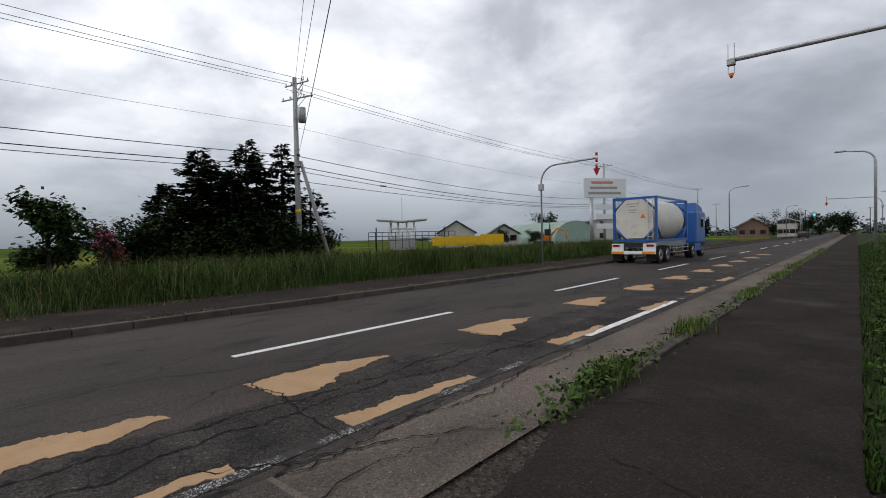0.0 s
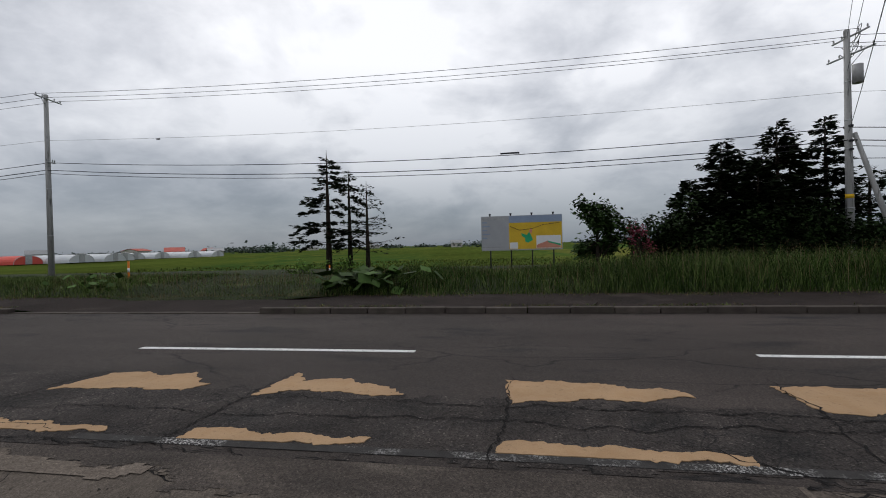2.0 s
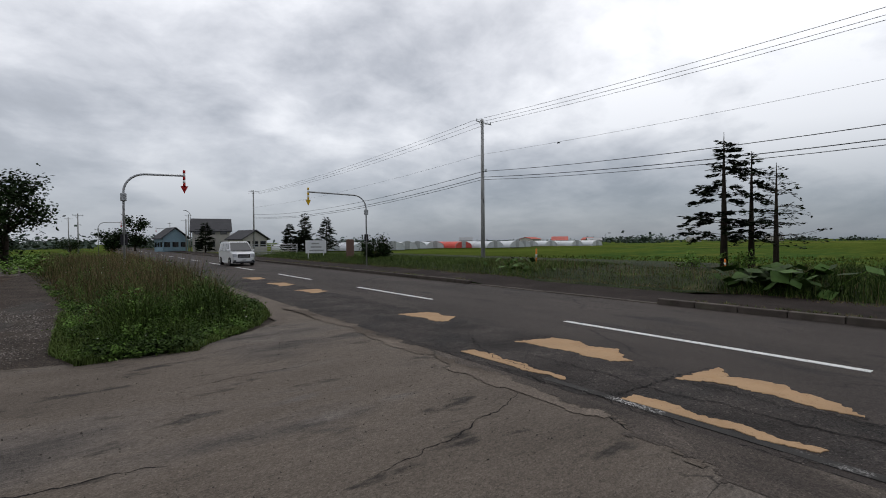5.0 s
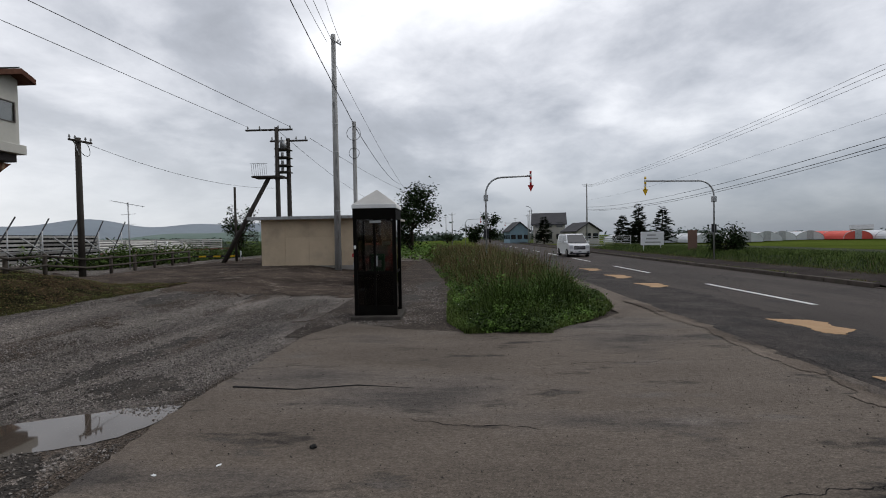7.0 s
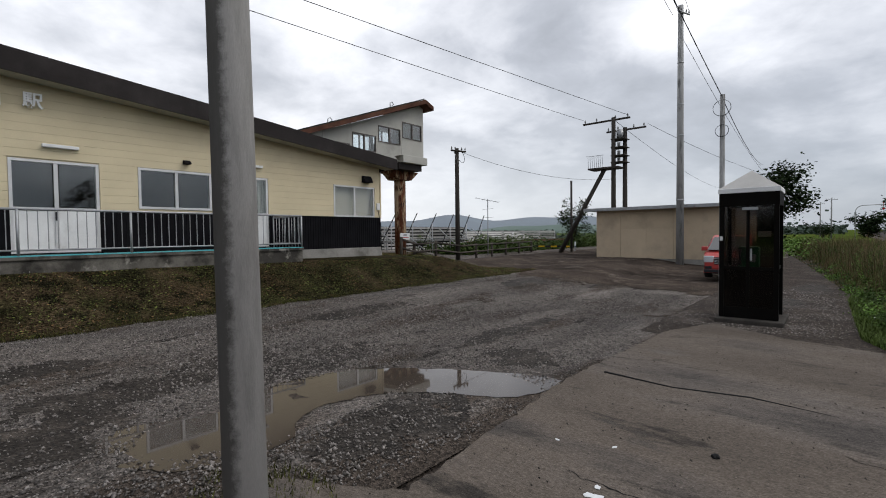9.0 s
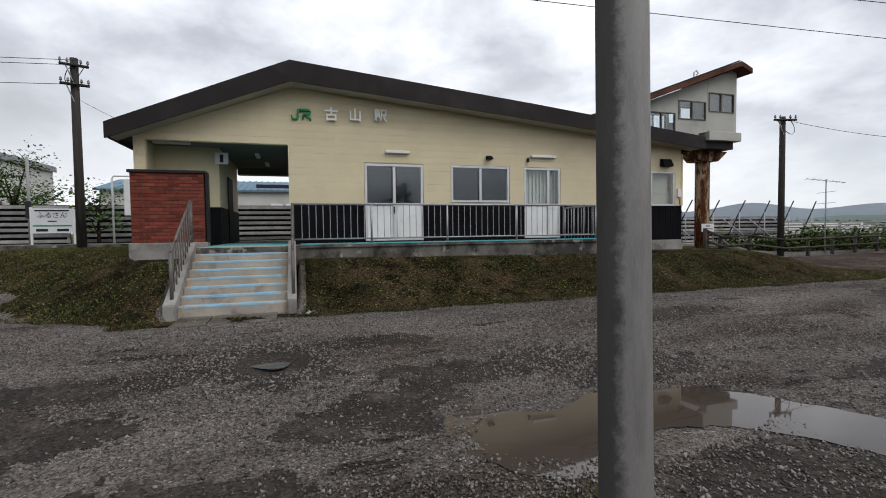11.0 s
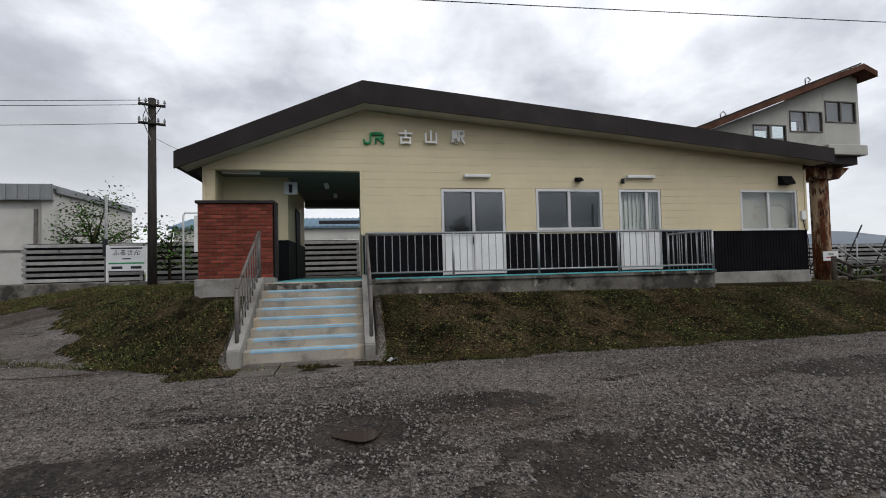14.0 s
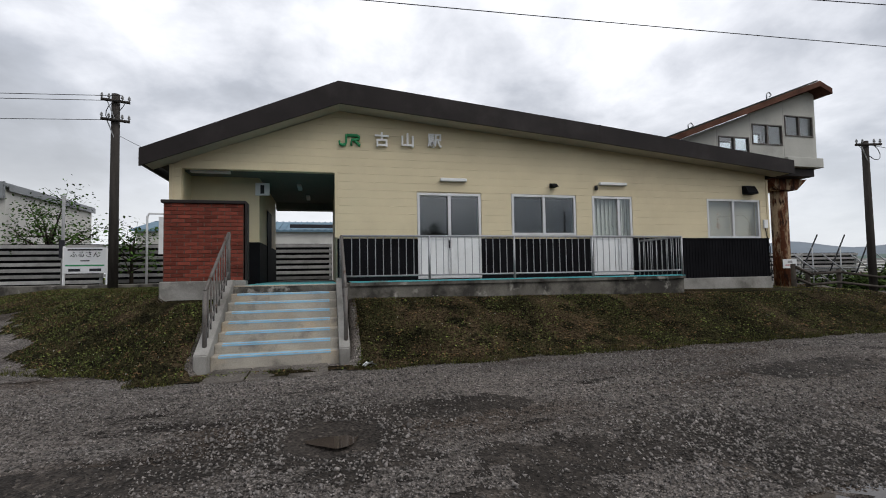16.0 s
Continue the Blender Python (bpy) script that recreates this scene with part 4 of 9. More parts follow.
def build_deck():
    dk = thing("entrance_deck", (0, 0, 0), "raised concrete deck with teal painted edge along the station", "deck")
    for q in ((12.83, -7.24, 0.9, FX - 0.03, -0.1, 1.40), (12.83, -0.1, 1.0, 19.4, 1.84, 1.40), (14.15, 1.84, 1.0, 19.4, 3.24, 1.40)):
        part("slab", box(B(), *q), M["oldconcrete"], dk, "stained concrete slab")
    part("front_cap", bbox(12.79, -7.26, 1.36, 12.95, -0.12, 1.44, 0.01), M["oldconcrete"], dk)
    bm = B()
    box(bm, 12.86, -7.22, 1.44, 13.1, -0.12, 1.446)
    box(bm, 12.95, 0.1, 1.40, 16.5, 1.75, 1.408)
    box(bm, 12.784, -7.24, 1.426, 12.79, -0.14, 1.442)
    part("painted_edge", bm, M["teal"], dk, "teal painted strip")
    # stairs
    sx = thing("entrance_stairs", (0, 0, 0), "eight worn concrete steps with pale blue painted edges", "stairs")
    n, xt, xb, zt, zb = 8, 12.84, 11.2, 1.42, 0.37
    for i in range(n):
        z1 = zb + (zt - zb) * (i + 1) / n
        xa = xb + (xt - xb) * i / (n - 1)
        st = part("step", bbox(xa, 0.12, 0.1, xt + 0.1 if i == n - 1 else xa + 0.36, 1.82, z1, 0.012), M["step"], sx)
        if i < n - 1:
            bm = box(B(), xa + 0.012, 0.24, z1, xa + 0.125, 1.72, z1 + 0.004)
            box(bm, xa - 0.004, 0.24, z1 - 0.028, xa, 1.72, z1 - 0.008)
            part("painted_edge", bm, M["blue_paint"], st, "pale blue painted edge")
    for y0, y1, nm in ((-0.03, 0.12, "right"), (1.82, 2.0, "left")):
        bm = prism(B(), [(11.05, 0.1), (11.05, 0.55), (11.18, 0.6), (12.84, 1.52), (13.0, 1.52), (13.0, 0.1)], "y", y0, y1)
        bmesh.ops.bevel(bm, geom=bm.edges[:], offset=0.015, segments=2, affect="EDGES")
        part("cheek_wall", bm, M["concrete"], sx, "chipped concrete cheek wall")
    for i in range(3):
        part("paving_slab", bbox(10.35, 0.28 + i * 0.5, 0.2, 11.15, 0.76 + i * 0.5, 0.338, 0.01), M["slabs"], sx, "mossy worn paving slab")
    # railings
    rl = thing("deck_railing", (0, 0, 0), "grey galvanised steel railing along the deck", "railing")
    X = 12.86
    part("top_rail", rod(B(), (X, 0.03, 2.27), (X, -7.24, 2.27), 0.022), M["steel"], rl)
    part("bottom_rail", rod(B(), (X, 0.03, 1.54), (X, -7.24, 1.54), 0.016), M["steel"], rl)
    for y in (0.03, -1.6, -3.32, -5.05, -7.24):
        part("post", rod(B(), (X, y, 1.42), (X, y, 2.27), 0.024), M["steel"], rl)
    y = -0.16
    while y > -7.2:
        part("baluster", rod(B(), (X, y, 1.54), (X, y, 2.27), 0.009, n=5), M["steel"], rl)
        y -= 0.143
    part("end_rail", rod(B(), (X, -7.24, 2.27), (FX - 0.1, -7.24, 2.27), 0.022), M["steel"], rl)
    part("end_rail", rod(B(), (X, -7.24, 1.54), (FX - 0.1, -7.24, 1.54), 0.016), M["steel"], rl)
    for i in range(1, 10):
        x = X + (FX - 0.1 - X) * i / 9
        part("baluster", rod(B(), (x, -7.24, 1.44), (x, -7.24, 2.27), 0.022 if i == 9 else 0.009, n=6), M["steel"], rl)
    for y, side in ((0.02, "a"), (1.9, "b")):
        hr = thing("stair_handrail", (0, 0, 0), "grey steel stair handrail with balusters", "handrail", group="stair handrails")
        a, b = Vector((11.25, y, 1.39)), Vector((12.86, y, 2.27 if side == "a" else 2.32))
        part("top_rail", rod(B(), a, b, 0.024), M["railsteel"], hr)
        part("bottom_rail", rod(B(), a - Vector((0, 0, 0.62)), b - Vector((0, 0, 0.66)), 0.016), M["railsteel"], hr)
        for t, r in [(0, 0.03), (1, 0.03)] + [(i / 9, 0.01) for i in range(1, 9)]:
            p = a.lerp(b, t)
            base = 0.56 + (1.5 - 0.56) * t
            part("post" if r > 0.02 else "baluster", rod(B(), (p.x, y, base), (p.x, y, p.z), r, n=8), M["railsteel"], hr)
    # brick screen
    bw = thing("brick_screen_wall", (0, 0, 0), "red brick screen wall on a concrete base beside the stairs", "brick wall")
    core = part("core", box(B(), 13.93, 1.83, 1.5, 14.12, 3.22, 2.97), M["mortar"], bw, "mortar core")
    part("base", bbox(13.86, 1.78, 0.6, 14.16, 3.27, 1.5, 0.02), M["concrete"], bw, "stained concrete base")
    part("coping", bbox(13.88, 1.79, 2.97, 14.15, 3.26, 3.03, 0.008), M["fascia"], bw, "dark metal coping")
    part("edge_post", bbox(13.88, 1.76, 1.5, 14.15, 1.8, 3.0, 0.005), M["fascia"], bw)
    rows, bh = 20, 1.47 / 20
    full = bpy.data.meshes.new("brick")
    bm = bbox(-0.012, -0.105, -0.031, 0.03, 0.105, 0.031, 0.004)
    bm.to_mesh(full)
    bm.free()
    full.materials.append(M["brick"])
    half = bpy.data.meshes.new("brick_half")
    bm = bbox(-0.012, -0.05, -0.031, 0.03, 0.05, 0.031, 0.004)
    bm.to_mesh(half)
    bm.free()
    half.materials.append(M["brick"])
    rr = random.Random(4)
    for r in range(rows):
        z = 1.5 + (r + 0.5) * bh
        y = 1.83
        first = r % 2 == 1
        while y < 3.2:
            w = 0.108 if first or 3.22 - y < 0.2 else 0.2317
            first = False
            if y + w > 3.235:
                break
            link("brick", half if w < 0.2 else full, None, bw, loc=(13.93 + rr.uniform(-0.003, 0.003), y + w / 2, z))
            y += w


build_station()
build_deck()


# ---- station surroundings ----
def wire(a, b, sag=0.3, r=0.012, label="thin black overhead cable", n=14):
    a, b = Vector(a), Vector(b)
    pts = [a.lerp(b, i / n) - Vector((0, 0, 4 * sag * (i / n) * (1 - i / n))) for i in range(n + 1)]
    return tagged(link("overhead_cable", mesh_of(pipe(B(), pts, r, 4), "overhead_cable"), M["cable"]), label, "cable", "overhead cables")


def insulator(bm, p, h=0.16, r=0.045):
    x, y, z = p
    rod(bm, (x, y, z), (x, y, z + h * 0.35), r * 0.4, n=6)
    rod(bm, (x, y, z + h * 0.3), (x, y, z + h * 0.6), r, r * 0.7, 8)
    rod(bm, (x, y, z + h * 0.6), (x, y, z + h), r * 0.8, r * 0.4, 8)


def pole(name, base, top, r0, r1, material, label, arms=(), bands=True, rz=0):
    """A mast with cross arms: (height, length, angle) each with insulators."""
    x, y, z = base
    th = thing(name, base, label, "utility pole", rz=rz)
    h = top - z
    part("mast", rod(B(), (0, 0, -0.4), (0, 0, h), r0, r1, 28), material, th)
    for k, (az, ln, ang) in enumerate(arms):
        d = Vector((math.cos(radians(ang)), math.sin(radians(ang)), 0)) * ln / 2
        c = Vector((0, 0, az - z))
        s = Vector((-d.y, d.x, 0)).normalized() * (r1 + 0.04)
        arm = part("cross_arm", rod(B(), c - d + s, c + d + s, 0.045, n=6), M["steel"] if material is M["pole"] else M["oldwood"], th)
        for t in (-0.92, -0.45, 0.45, 0.92):
            bm = B()
            insulator(bm, c + d * t + s + Vector((0, 0, 0.04)))
            part("insulator", bm, M["insul"], arm)
        part("brace", rod(B(), c + d * 0.6 + s, c - Vector((0, 0, 0.6)) + s * 0.6, 0.018, n=5), M["steel"], th)
    if bands:
        for t in (0.25, 0.5, 0.62, 0.78):
            part("band", rod(B(), (0, 0, h * t), (0, 0, h * t + 0.05), (r0 + (r1 - r0) * t) * 1.06, n=14), M["steel"], th)
    return th


M["plinth"] = mat("dark_plinth_concrete", (0.05, 0.045, 0.04), 0.25, 3, 50, 0.9, 0.4)
M["boothroof"] = mat("grey_white_roof", (0.46, 0.45, 0.43), 0.08, 2, 40, 0.6, 0.05)


def build_booth():
    x, y, z = 3.25, -11.0, 0.0
    th = thing("telephone_booth", (x, y, z), "dark steel telephone booth with glass panes and white pyramid roof", "telephone booth", rz=1)
    w, d, h0, h1 = 0.43, 0.43, 0.09, 2.44
    part("plinth", bbox(-0.56, -0.55, -0.05, 0.52, 0.66, h0, 0.02), M["plinth"], th, "dark concrete plinth")
    for sx in (-1, 1):
        for sy in (-1, 1):
            part("corner_post", bbox(sx * w - 0.04, sy * d - 0.04, h0, sx * w + 0.04, sy * d + 0.04, h1, 0.006), M["booth"], th)
    part("header", bbox(-w - 0.045, -d - 0.045, 2.2, w + 0.045, d + 0.045, h1, 0.008), M["booth"], th)
    part("kick_plate", bbox(-w + 0.02, d - 0.02, h0, w - 0.02, d + 0.03, 0.3, 0.004), M["booth"], th)
    part("roof_rim", bbox(-w - 0.06, -d - 0.06, h1, w + 0.06, d + 0.06, h1 + 0.09, 0.008), M["white"], th, "white roof rim")
    bm = B()
    s = w + 0.05
    base = [bm.verts.new((a * s, b * s, h1 + 0.09)) for a, b in ((-1, -1), (1, -1), (1, 1), (-1, 1))]
    tip = bm.verts.new((0, 0, 2.89))
    for i in range(4):
        bm.faces.new((base[i], base[(i + 1) % 4], tip))
    bm.faces.new(base[::-1])
    part("roof", bm, M["boothroof"], th, "grey-white pyramid roof")
    # door side towards the apron: frame bars and panes
    door = part("door", box(B(), -0.02, d + 0.0, 0.3, 0.03, d + 0.035, 2.2), M["booth"], th, "dark framed door")
    part("door_rail", box(B(), -w + 0.03, d + 0.002, 1.0, w - 0.03, d + 0.03, 1.06), M["booth"], door)
    part("door_handle", bbox(-0.06, d + 0.03, 1.18, -0.03, d + 0.06, 1.4, 0.006), M["steel"], door)
    part("sign_tag", box(B(), -0.15, d + 0.03, 2.12, 0.1, d + 0.036, 2.17), M["steel"], door)
    for a, b in ((-w + 0.04, -0.02), (0.03, w - 0.04)):
        for z0, z1 in ((0.3, 1.0), (1.06, 2.2)):
            g = part("pane", box(B(), a, d + 0.012, z0, b, d + 0.018, z1), M["boothglass"], th, "smoked glass pane")
            g.visible_shadow = False
    for sx in (-1, 1):
        part("side_rail", box(B(), sx * w - 0.015, -d, 1.0, sx * w + 0.015, d, 1.06), M["booth"], th)
        for z0, z1 in ((0.2, 1.0), (1.06, 2.2)):
            g = part("pane", box(B(), sx * w - 0.003, -d + 0.04, z0, sx * w + 0.003, d - 0.04, z1), M["boothglass"], th, "smoked glass pane")
            g.visible_shadow = False
    part("back_panel", box(B(), -w + 0.04, -d - 0.01, h0, w - 0.04, -d + 0.01, 1.0), M["booth"], th)
    g = part("pane", box(B(), -w + 0.04, -d - 0.003, 1.0, w - 0.04, -d + 0.003, 2.2), M["boothglass"], th, "smoked glass pane")
    g.visible_shadow = False
    part("notice", box(B(), -w + 0.08, d - 0.004, 1.62, -w + 0.28, d + 0.006, 1.72), M["greypanel"], th, "pale notice on the glass")
    part("lock_plate", bbox(w - 0.02, d + 0.03, 1.55, w + 0.03, d + 0.05, 1.63, 0.004), M["white"], th)
    part("shelf", bbox(-w + 0.05, -d + 0.02, 0.95, w - 0.05, -0.05, 1.0, 0.006), M["booth"], th)
    ph = thing("pay_telephone", (x + 0.06, y - 0.18, 1.0), "green pay telephone on the booth shelf", "telephone")
    part("case", bbox(-0.17, -0.14, 0, 0.17, 0.12, 0.42, 0.03), mat("green_telephone", (0.02, 0.12, 0.05), 0.1, 5, 60, 0.4, 0), ph)
    part("handset", pipe(B(), [(0.13, 0.16, 0.08), (0.13, 0.19, 0.14), (0.13, 0.19, 0.3), (0.13, 0.16, 0.36)], [0.035, 0.022, 0.022, 0.035], 8), M["ink"], ph)
    part("keypad", bbox(-0.12, 0.115, 0.12, 0.02, 0.128, 0.28, 0.004), M["steel"], ph)


def build_shed():
    th = thing("storage_shed", (0, 0, 0), "low beige panelled shed with a flat grey roof", "shed")
    x0, x1, y0, y1, zb, zt = 5.9, 12.75, -33.5, -26.5, 0.05, 2.95
    walls = part("wall", box(B(), x0 + 0.02, y0, zb, x1 - 0.02, y1 - 0.02, zt), M["creamshed"], th, "beige board wall")
    part("footing", bbox(x0 - 0.02, y0 - 0.02, -0.2, x1 + 0.02, y1 + 0.01, 0.3, 0.01), M["concrete"], th)
    n = 5
    rr = random.Random(6)
    for i in range(n):
        a, b = x0 + (x1 - x0) * i / n, x0 + (x1 - x0) * (i + 1) / n
        cut = rr.choice((1.2, 1.9, 2.2))
        for c, d in ((0.3, cut), (cut, zt)):
            part("board", bbox(a + 0.006, y1 - 0.02, c + 0.005, b - 0.006, y1 + 0.012, d - 0.005, 0.004), M["creamshed"], walls)
    for i in range(5):
        a, b = y0 + (y1 - y0) * i / 5, y0 + (y1 - y0) * (i + 1) / 5
        part("board", bbox(x0 - 0.012, a + 0.006, 0.3, x0 + 0.02, b - 0.006, zt, 0.004), M["creamshed"], walls)
        part("board", bbox(x1 - 0.02, a + 0.006, 0.3, x1 + 0.012, b - 0.006, zt, 0.004), M["creamshed"], walls)
    part("roof", bbox(x0 - 0.45, y0 - 0.3, zt, x1 + 0.55, y1 + 0.5, zt + 0.12, 0.01), M["greypanel"], th, "grey sheet roof")
    part("eave_trim", bbox(x0 - 0.47, y1 + 0.48, zt - 0.03, x1 + 0.57, y1 + 0.52, zt + 0.14, 0.005), M["steel"], th)


def build_stair_cabin():
    th = thing("raised_stair_cabin", (0, 0, 0), "grey panelled footbridge stair cabin on a rusty steel column", "footbridge stair")
    th.matrix_basis = Matrix.Translation((0.585, 0.06, 0.05)) @ Matrix.Scale(0.87, 4)
    xa, xb = 17.67, 19.9
    wins = ((-17.59, -16.26, 6.58, 7.36), (-16.12, -14.74, 6.2, 6.95), (-14.58, -13.24, 5.68, 6.42), (-13.1, -11.8, 5.15, 5.88))

    def top(y):
        return 5.95 + 2.4 * (-10.9 - y) / 6.55 if y < -10.9 else 4.85 + 1.1 * (-8.0 - y) / 2.9

    def low(y):
        return 5.75 if y < -15.6 else max(2.9, 5.75 - (y + 15.6) * 0.375)

    for x0, x1 in ((xa, xa + 0.06), (xb - 0.06, xb)):
        bays = ((-17.74, -16.2), (-16.2, -14.67), (-14.67, -13.18), (-13.18, -11.72), (-11.72, -8.0))
        for i, (a, b) in enumerate(bays):
            a, b = a + 0.006, b - 0.006
            if i == 4:
                ends = [(a, b, None, None)]
            else:
                w0, w1, z0, z1 = wins[i]
                ends = [(a, w0, None, None), (w1, b, None, None), (w0, w1, None, z0), (w0, w1, z1, None)]
            for p, q, za, zc in ends:
                lo = (low(p), low(q)) if za is None else (za, za)
                hi = (top(p) - 0.02, top(q) - 0.02) if zc is None else (zc, zc)
                part("wall_panel", prism(B(), [(p, lo[0]), (q, lo[1]), (q, hi[1]), (p, hi[0])], "x", x0, x1), M["greypanel"], th, "grey sheet wall panel")
        for y0, y1, z0, z1 in wins:
            w = link("window", mesh_of(B(), "window"), None, th)
            t, c = 0.035, (y0 + y1) / 2
            xf = x0 - 0.03 if x0 == xa else x0
            bm = B()
            for q in ((y0, z0, y1, z0 + t), (y0, z1 - t, y1, z1), (y0, z0 + t, y0 + t, z1 - t), (y1 - t, z0 + t, y1, z1 - t), (c - 0.03, z0 + t, c + 0.03, z1 - t)):
                box(bm, xf, q[0], q[1], xf + 0.09, q[2], q[3])
            part("window_frame", bm, M["railsteel"], w, "dull metal frame")
            for p, q in ((y0 + t, c - 0.03), (c + 0.03, y1 - t)):
                g = part("pane", box(B(), x0 + 0.02, p, z0 + t, x0 + 0.028, q, z1 - t), M["glass"], w, "window glass")
                g.visible_shadow = False
    # made-up white reflector under the roof, lightens the view through the panes
    part("cabin_ceiling", prism(B(), [(y, top(y) - 0.06) for y in (-17.6, -10.9, -8.0)] + [(y, top(y) - 0.03) for y in (-8.0, -10.9, -17.6)], "x", xa + 0.06, xb - 0.06), M["white"], th, "white sheet added under the roof to brighten the windows")
    part("end_wall", box(B(), xa + 0.06, -17.74, 5.75, xb - 0.06, -17.68, 8.2), M["greypanel"], th)
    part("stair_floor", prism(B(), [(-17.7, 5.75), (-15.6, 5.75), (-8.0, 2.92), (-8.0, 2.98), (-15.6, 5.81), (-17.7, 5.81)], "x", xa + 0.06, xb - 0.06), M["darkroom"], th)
    # end windows let the sky show on the landing
    rp = [(-8.0, 4.83), (-10.9, 5.93), (-17.42, 8.36), (-18.0, 8.12)]
    up = [(y, z + 0.2) for y, z in rp]
    part("roof", prism(B(), rp + up[::-1], "x", xa - 0.5, xb + 0.4), M["rustfascia"], th, "rust brown sheet roof edge")
    part("roof_sheet", prism(B(), [(y, z + 0.21) for y, z in rp[:3]] + [(y, z + 0.26) for y, z in rp[2::-1]], "x", xa - 0.42, xb + 0.35), M["blackroof"], th, "dark green metal roofing")
    for y in (-12.0, -15.5):
        z = 5.97 + (8.5 - 5.97) * (-10.9 - y) / 6.52 + 0.16
        part("roof_hook", pipe(B(), [(xa, y, z), (xa, y, z + 0.18), (xa, y - 0.12, z + 0.26), (xa, y - 0.22, z + 0.16), (xa, y - 0.12, z + 0.08)], 0.022, 6), M["steel"], th)
    part("landing_base", bbox(xa - 0.12, -17.9, 5.42, xb + 0.1, -16.2, 5.78, 0.02), M["greypanel"], th)
    part("landing_beam", bbox(xa + 0.1, -17.7, 5.12, xb - 0.1, -16.1, 5.42, 0.01), M["fascia"], th)
    bm = prism(B(), [(-15.9, 5.45), (-8.2, 2.5), (-8.2, 2.85), (-15.5, 5.78)], "x", xa - 0.08, xa + 0.02)
    part("stringer", bm, M["greypanel"], th, "sloping stair stringer")
    part("column", rod(B(), (18.7, -17.05, -0.1), (18.7, -17.05, 5.15), 0.29, n=20), M["rust"], th, "rusty round steel column")
    part("capital", prism(B(), [(-16.1, 5.12), (-18.0, 5.12), (-17.5, 4.7), (-16.6, 4.7)], "x", 18.3, 19.1), M["rust"], th)
    sg = thing("warning_plate", (16.6, -14.78, 1.66), "small white notice plate on the column", "sign")
    part("plate", bbox(-0.02, -0.29, -0.15, 0.0, 0.29, 0.15, 0.004), M["signwhite"], sg)
    part("text_bar", box(B(), -0.024, -0.22, -0.06, -0.02, 0.2, -0.03), M["red"], sg)
    part("text_bar", box(B(), -0.024, -0.1, 0.02, -0.02, 0.1, 0.1), M["insul"], sg)


M["blackroof"] = mat("dark_roof_sheet", (0.02, 0.026, 0.022), 0.2, 1.5, 40, 0.5, 0.05)


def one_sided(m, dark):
    """Mixes a dark grey into the side whose normals point north-north-east, with a mottled border."""
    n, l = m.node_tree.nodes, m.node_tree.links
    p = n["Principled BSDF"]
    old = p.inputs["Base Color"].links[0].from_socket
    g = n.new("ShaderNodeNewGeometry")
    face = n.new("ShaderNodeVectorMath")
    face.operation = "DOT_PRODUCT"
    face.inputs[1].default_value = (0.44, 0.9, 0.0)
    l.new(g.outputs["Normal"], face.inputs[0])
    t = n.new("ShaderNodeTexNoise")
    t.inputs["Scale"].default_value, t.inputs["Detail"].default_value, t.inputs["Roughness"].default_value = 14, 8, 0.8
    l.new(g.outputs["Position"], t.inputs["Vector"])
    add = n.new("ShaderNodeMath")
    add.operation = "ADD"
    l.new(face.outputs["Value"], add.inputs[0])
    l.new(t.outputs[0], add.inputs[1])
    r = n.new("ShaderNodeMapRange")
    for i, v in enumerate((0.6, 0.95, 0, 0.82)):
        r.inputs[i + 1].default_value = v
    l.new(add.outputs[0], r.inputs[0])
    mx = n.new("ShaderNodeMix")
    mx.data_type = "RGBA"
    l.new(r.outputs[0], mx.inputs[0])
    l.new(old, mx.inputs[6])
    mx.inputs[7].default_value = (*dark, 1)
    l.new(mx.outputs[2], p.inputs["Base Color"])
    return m


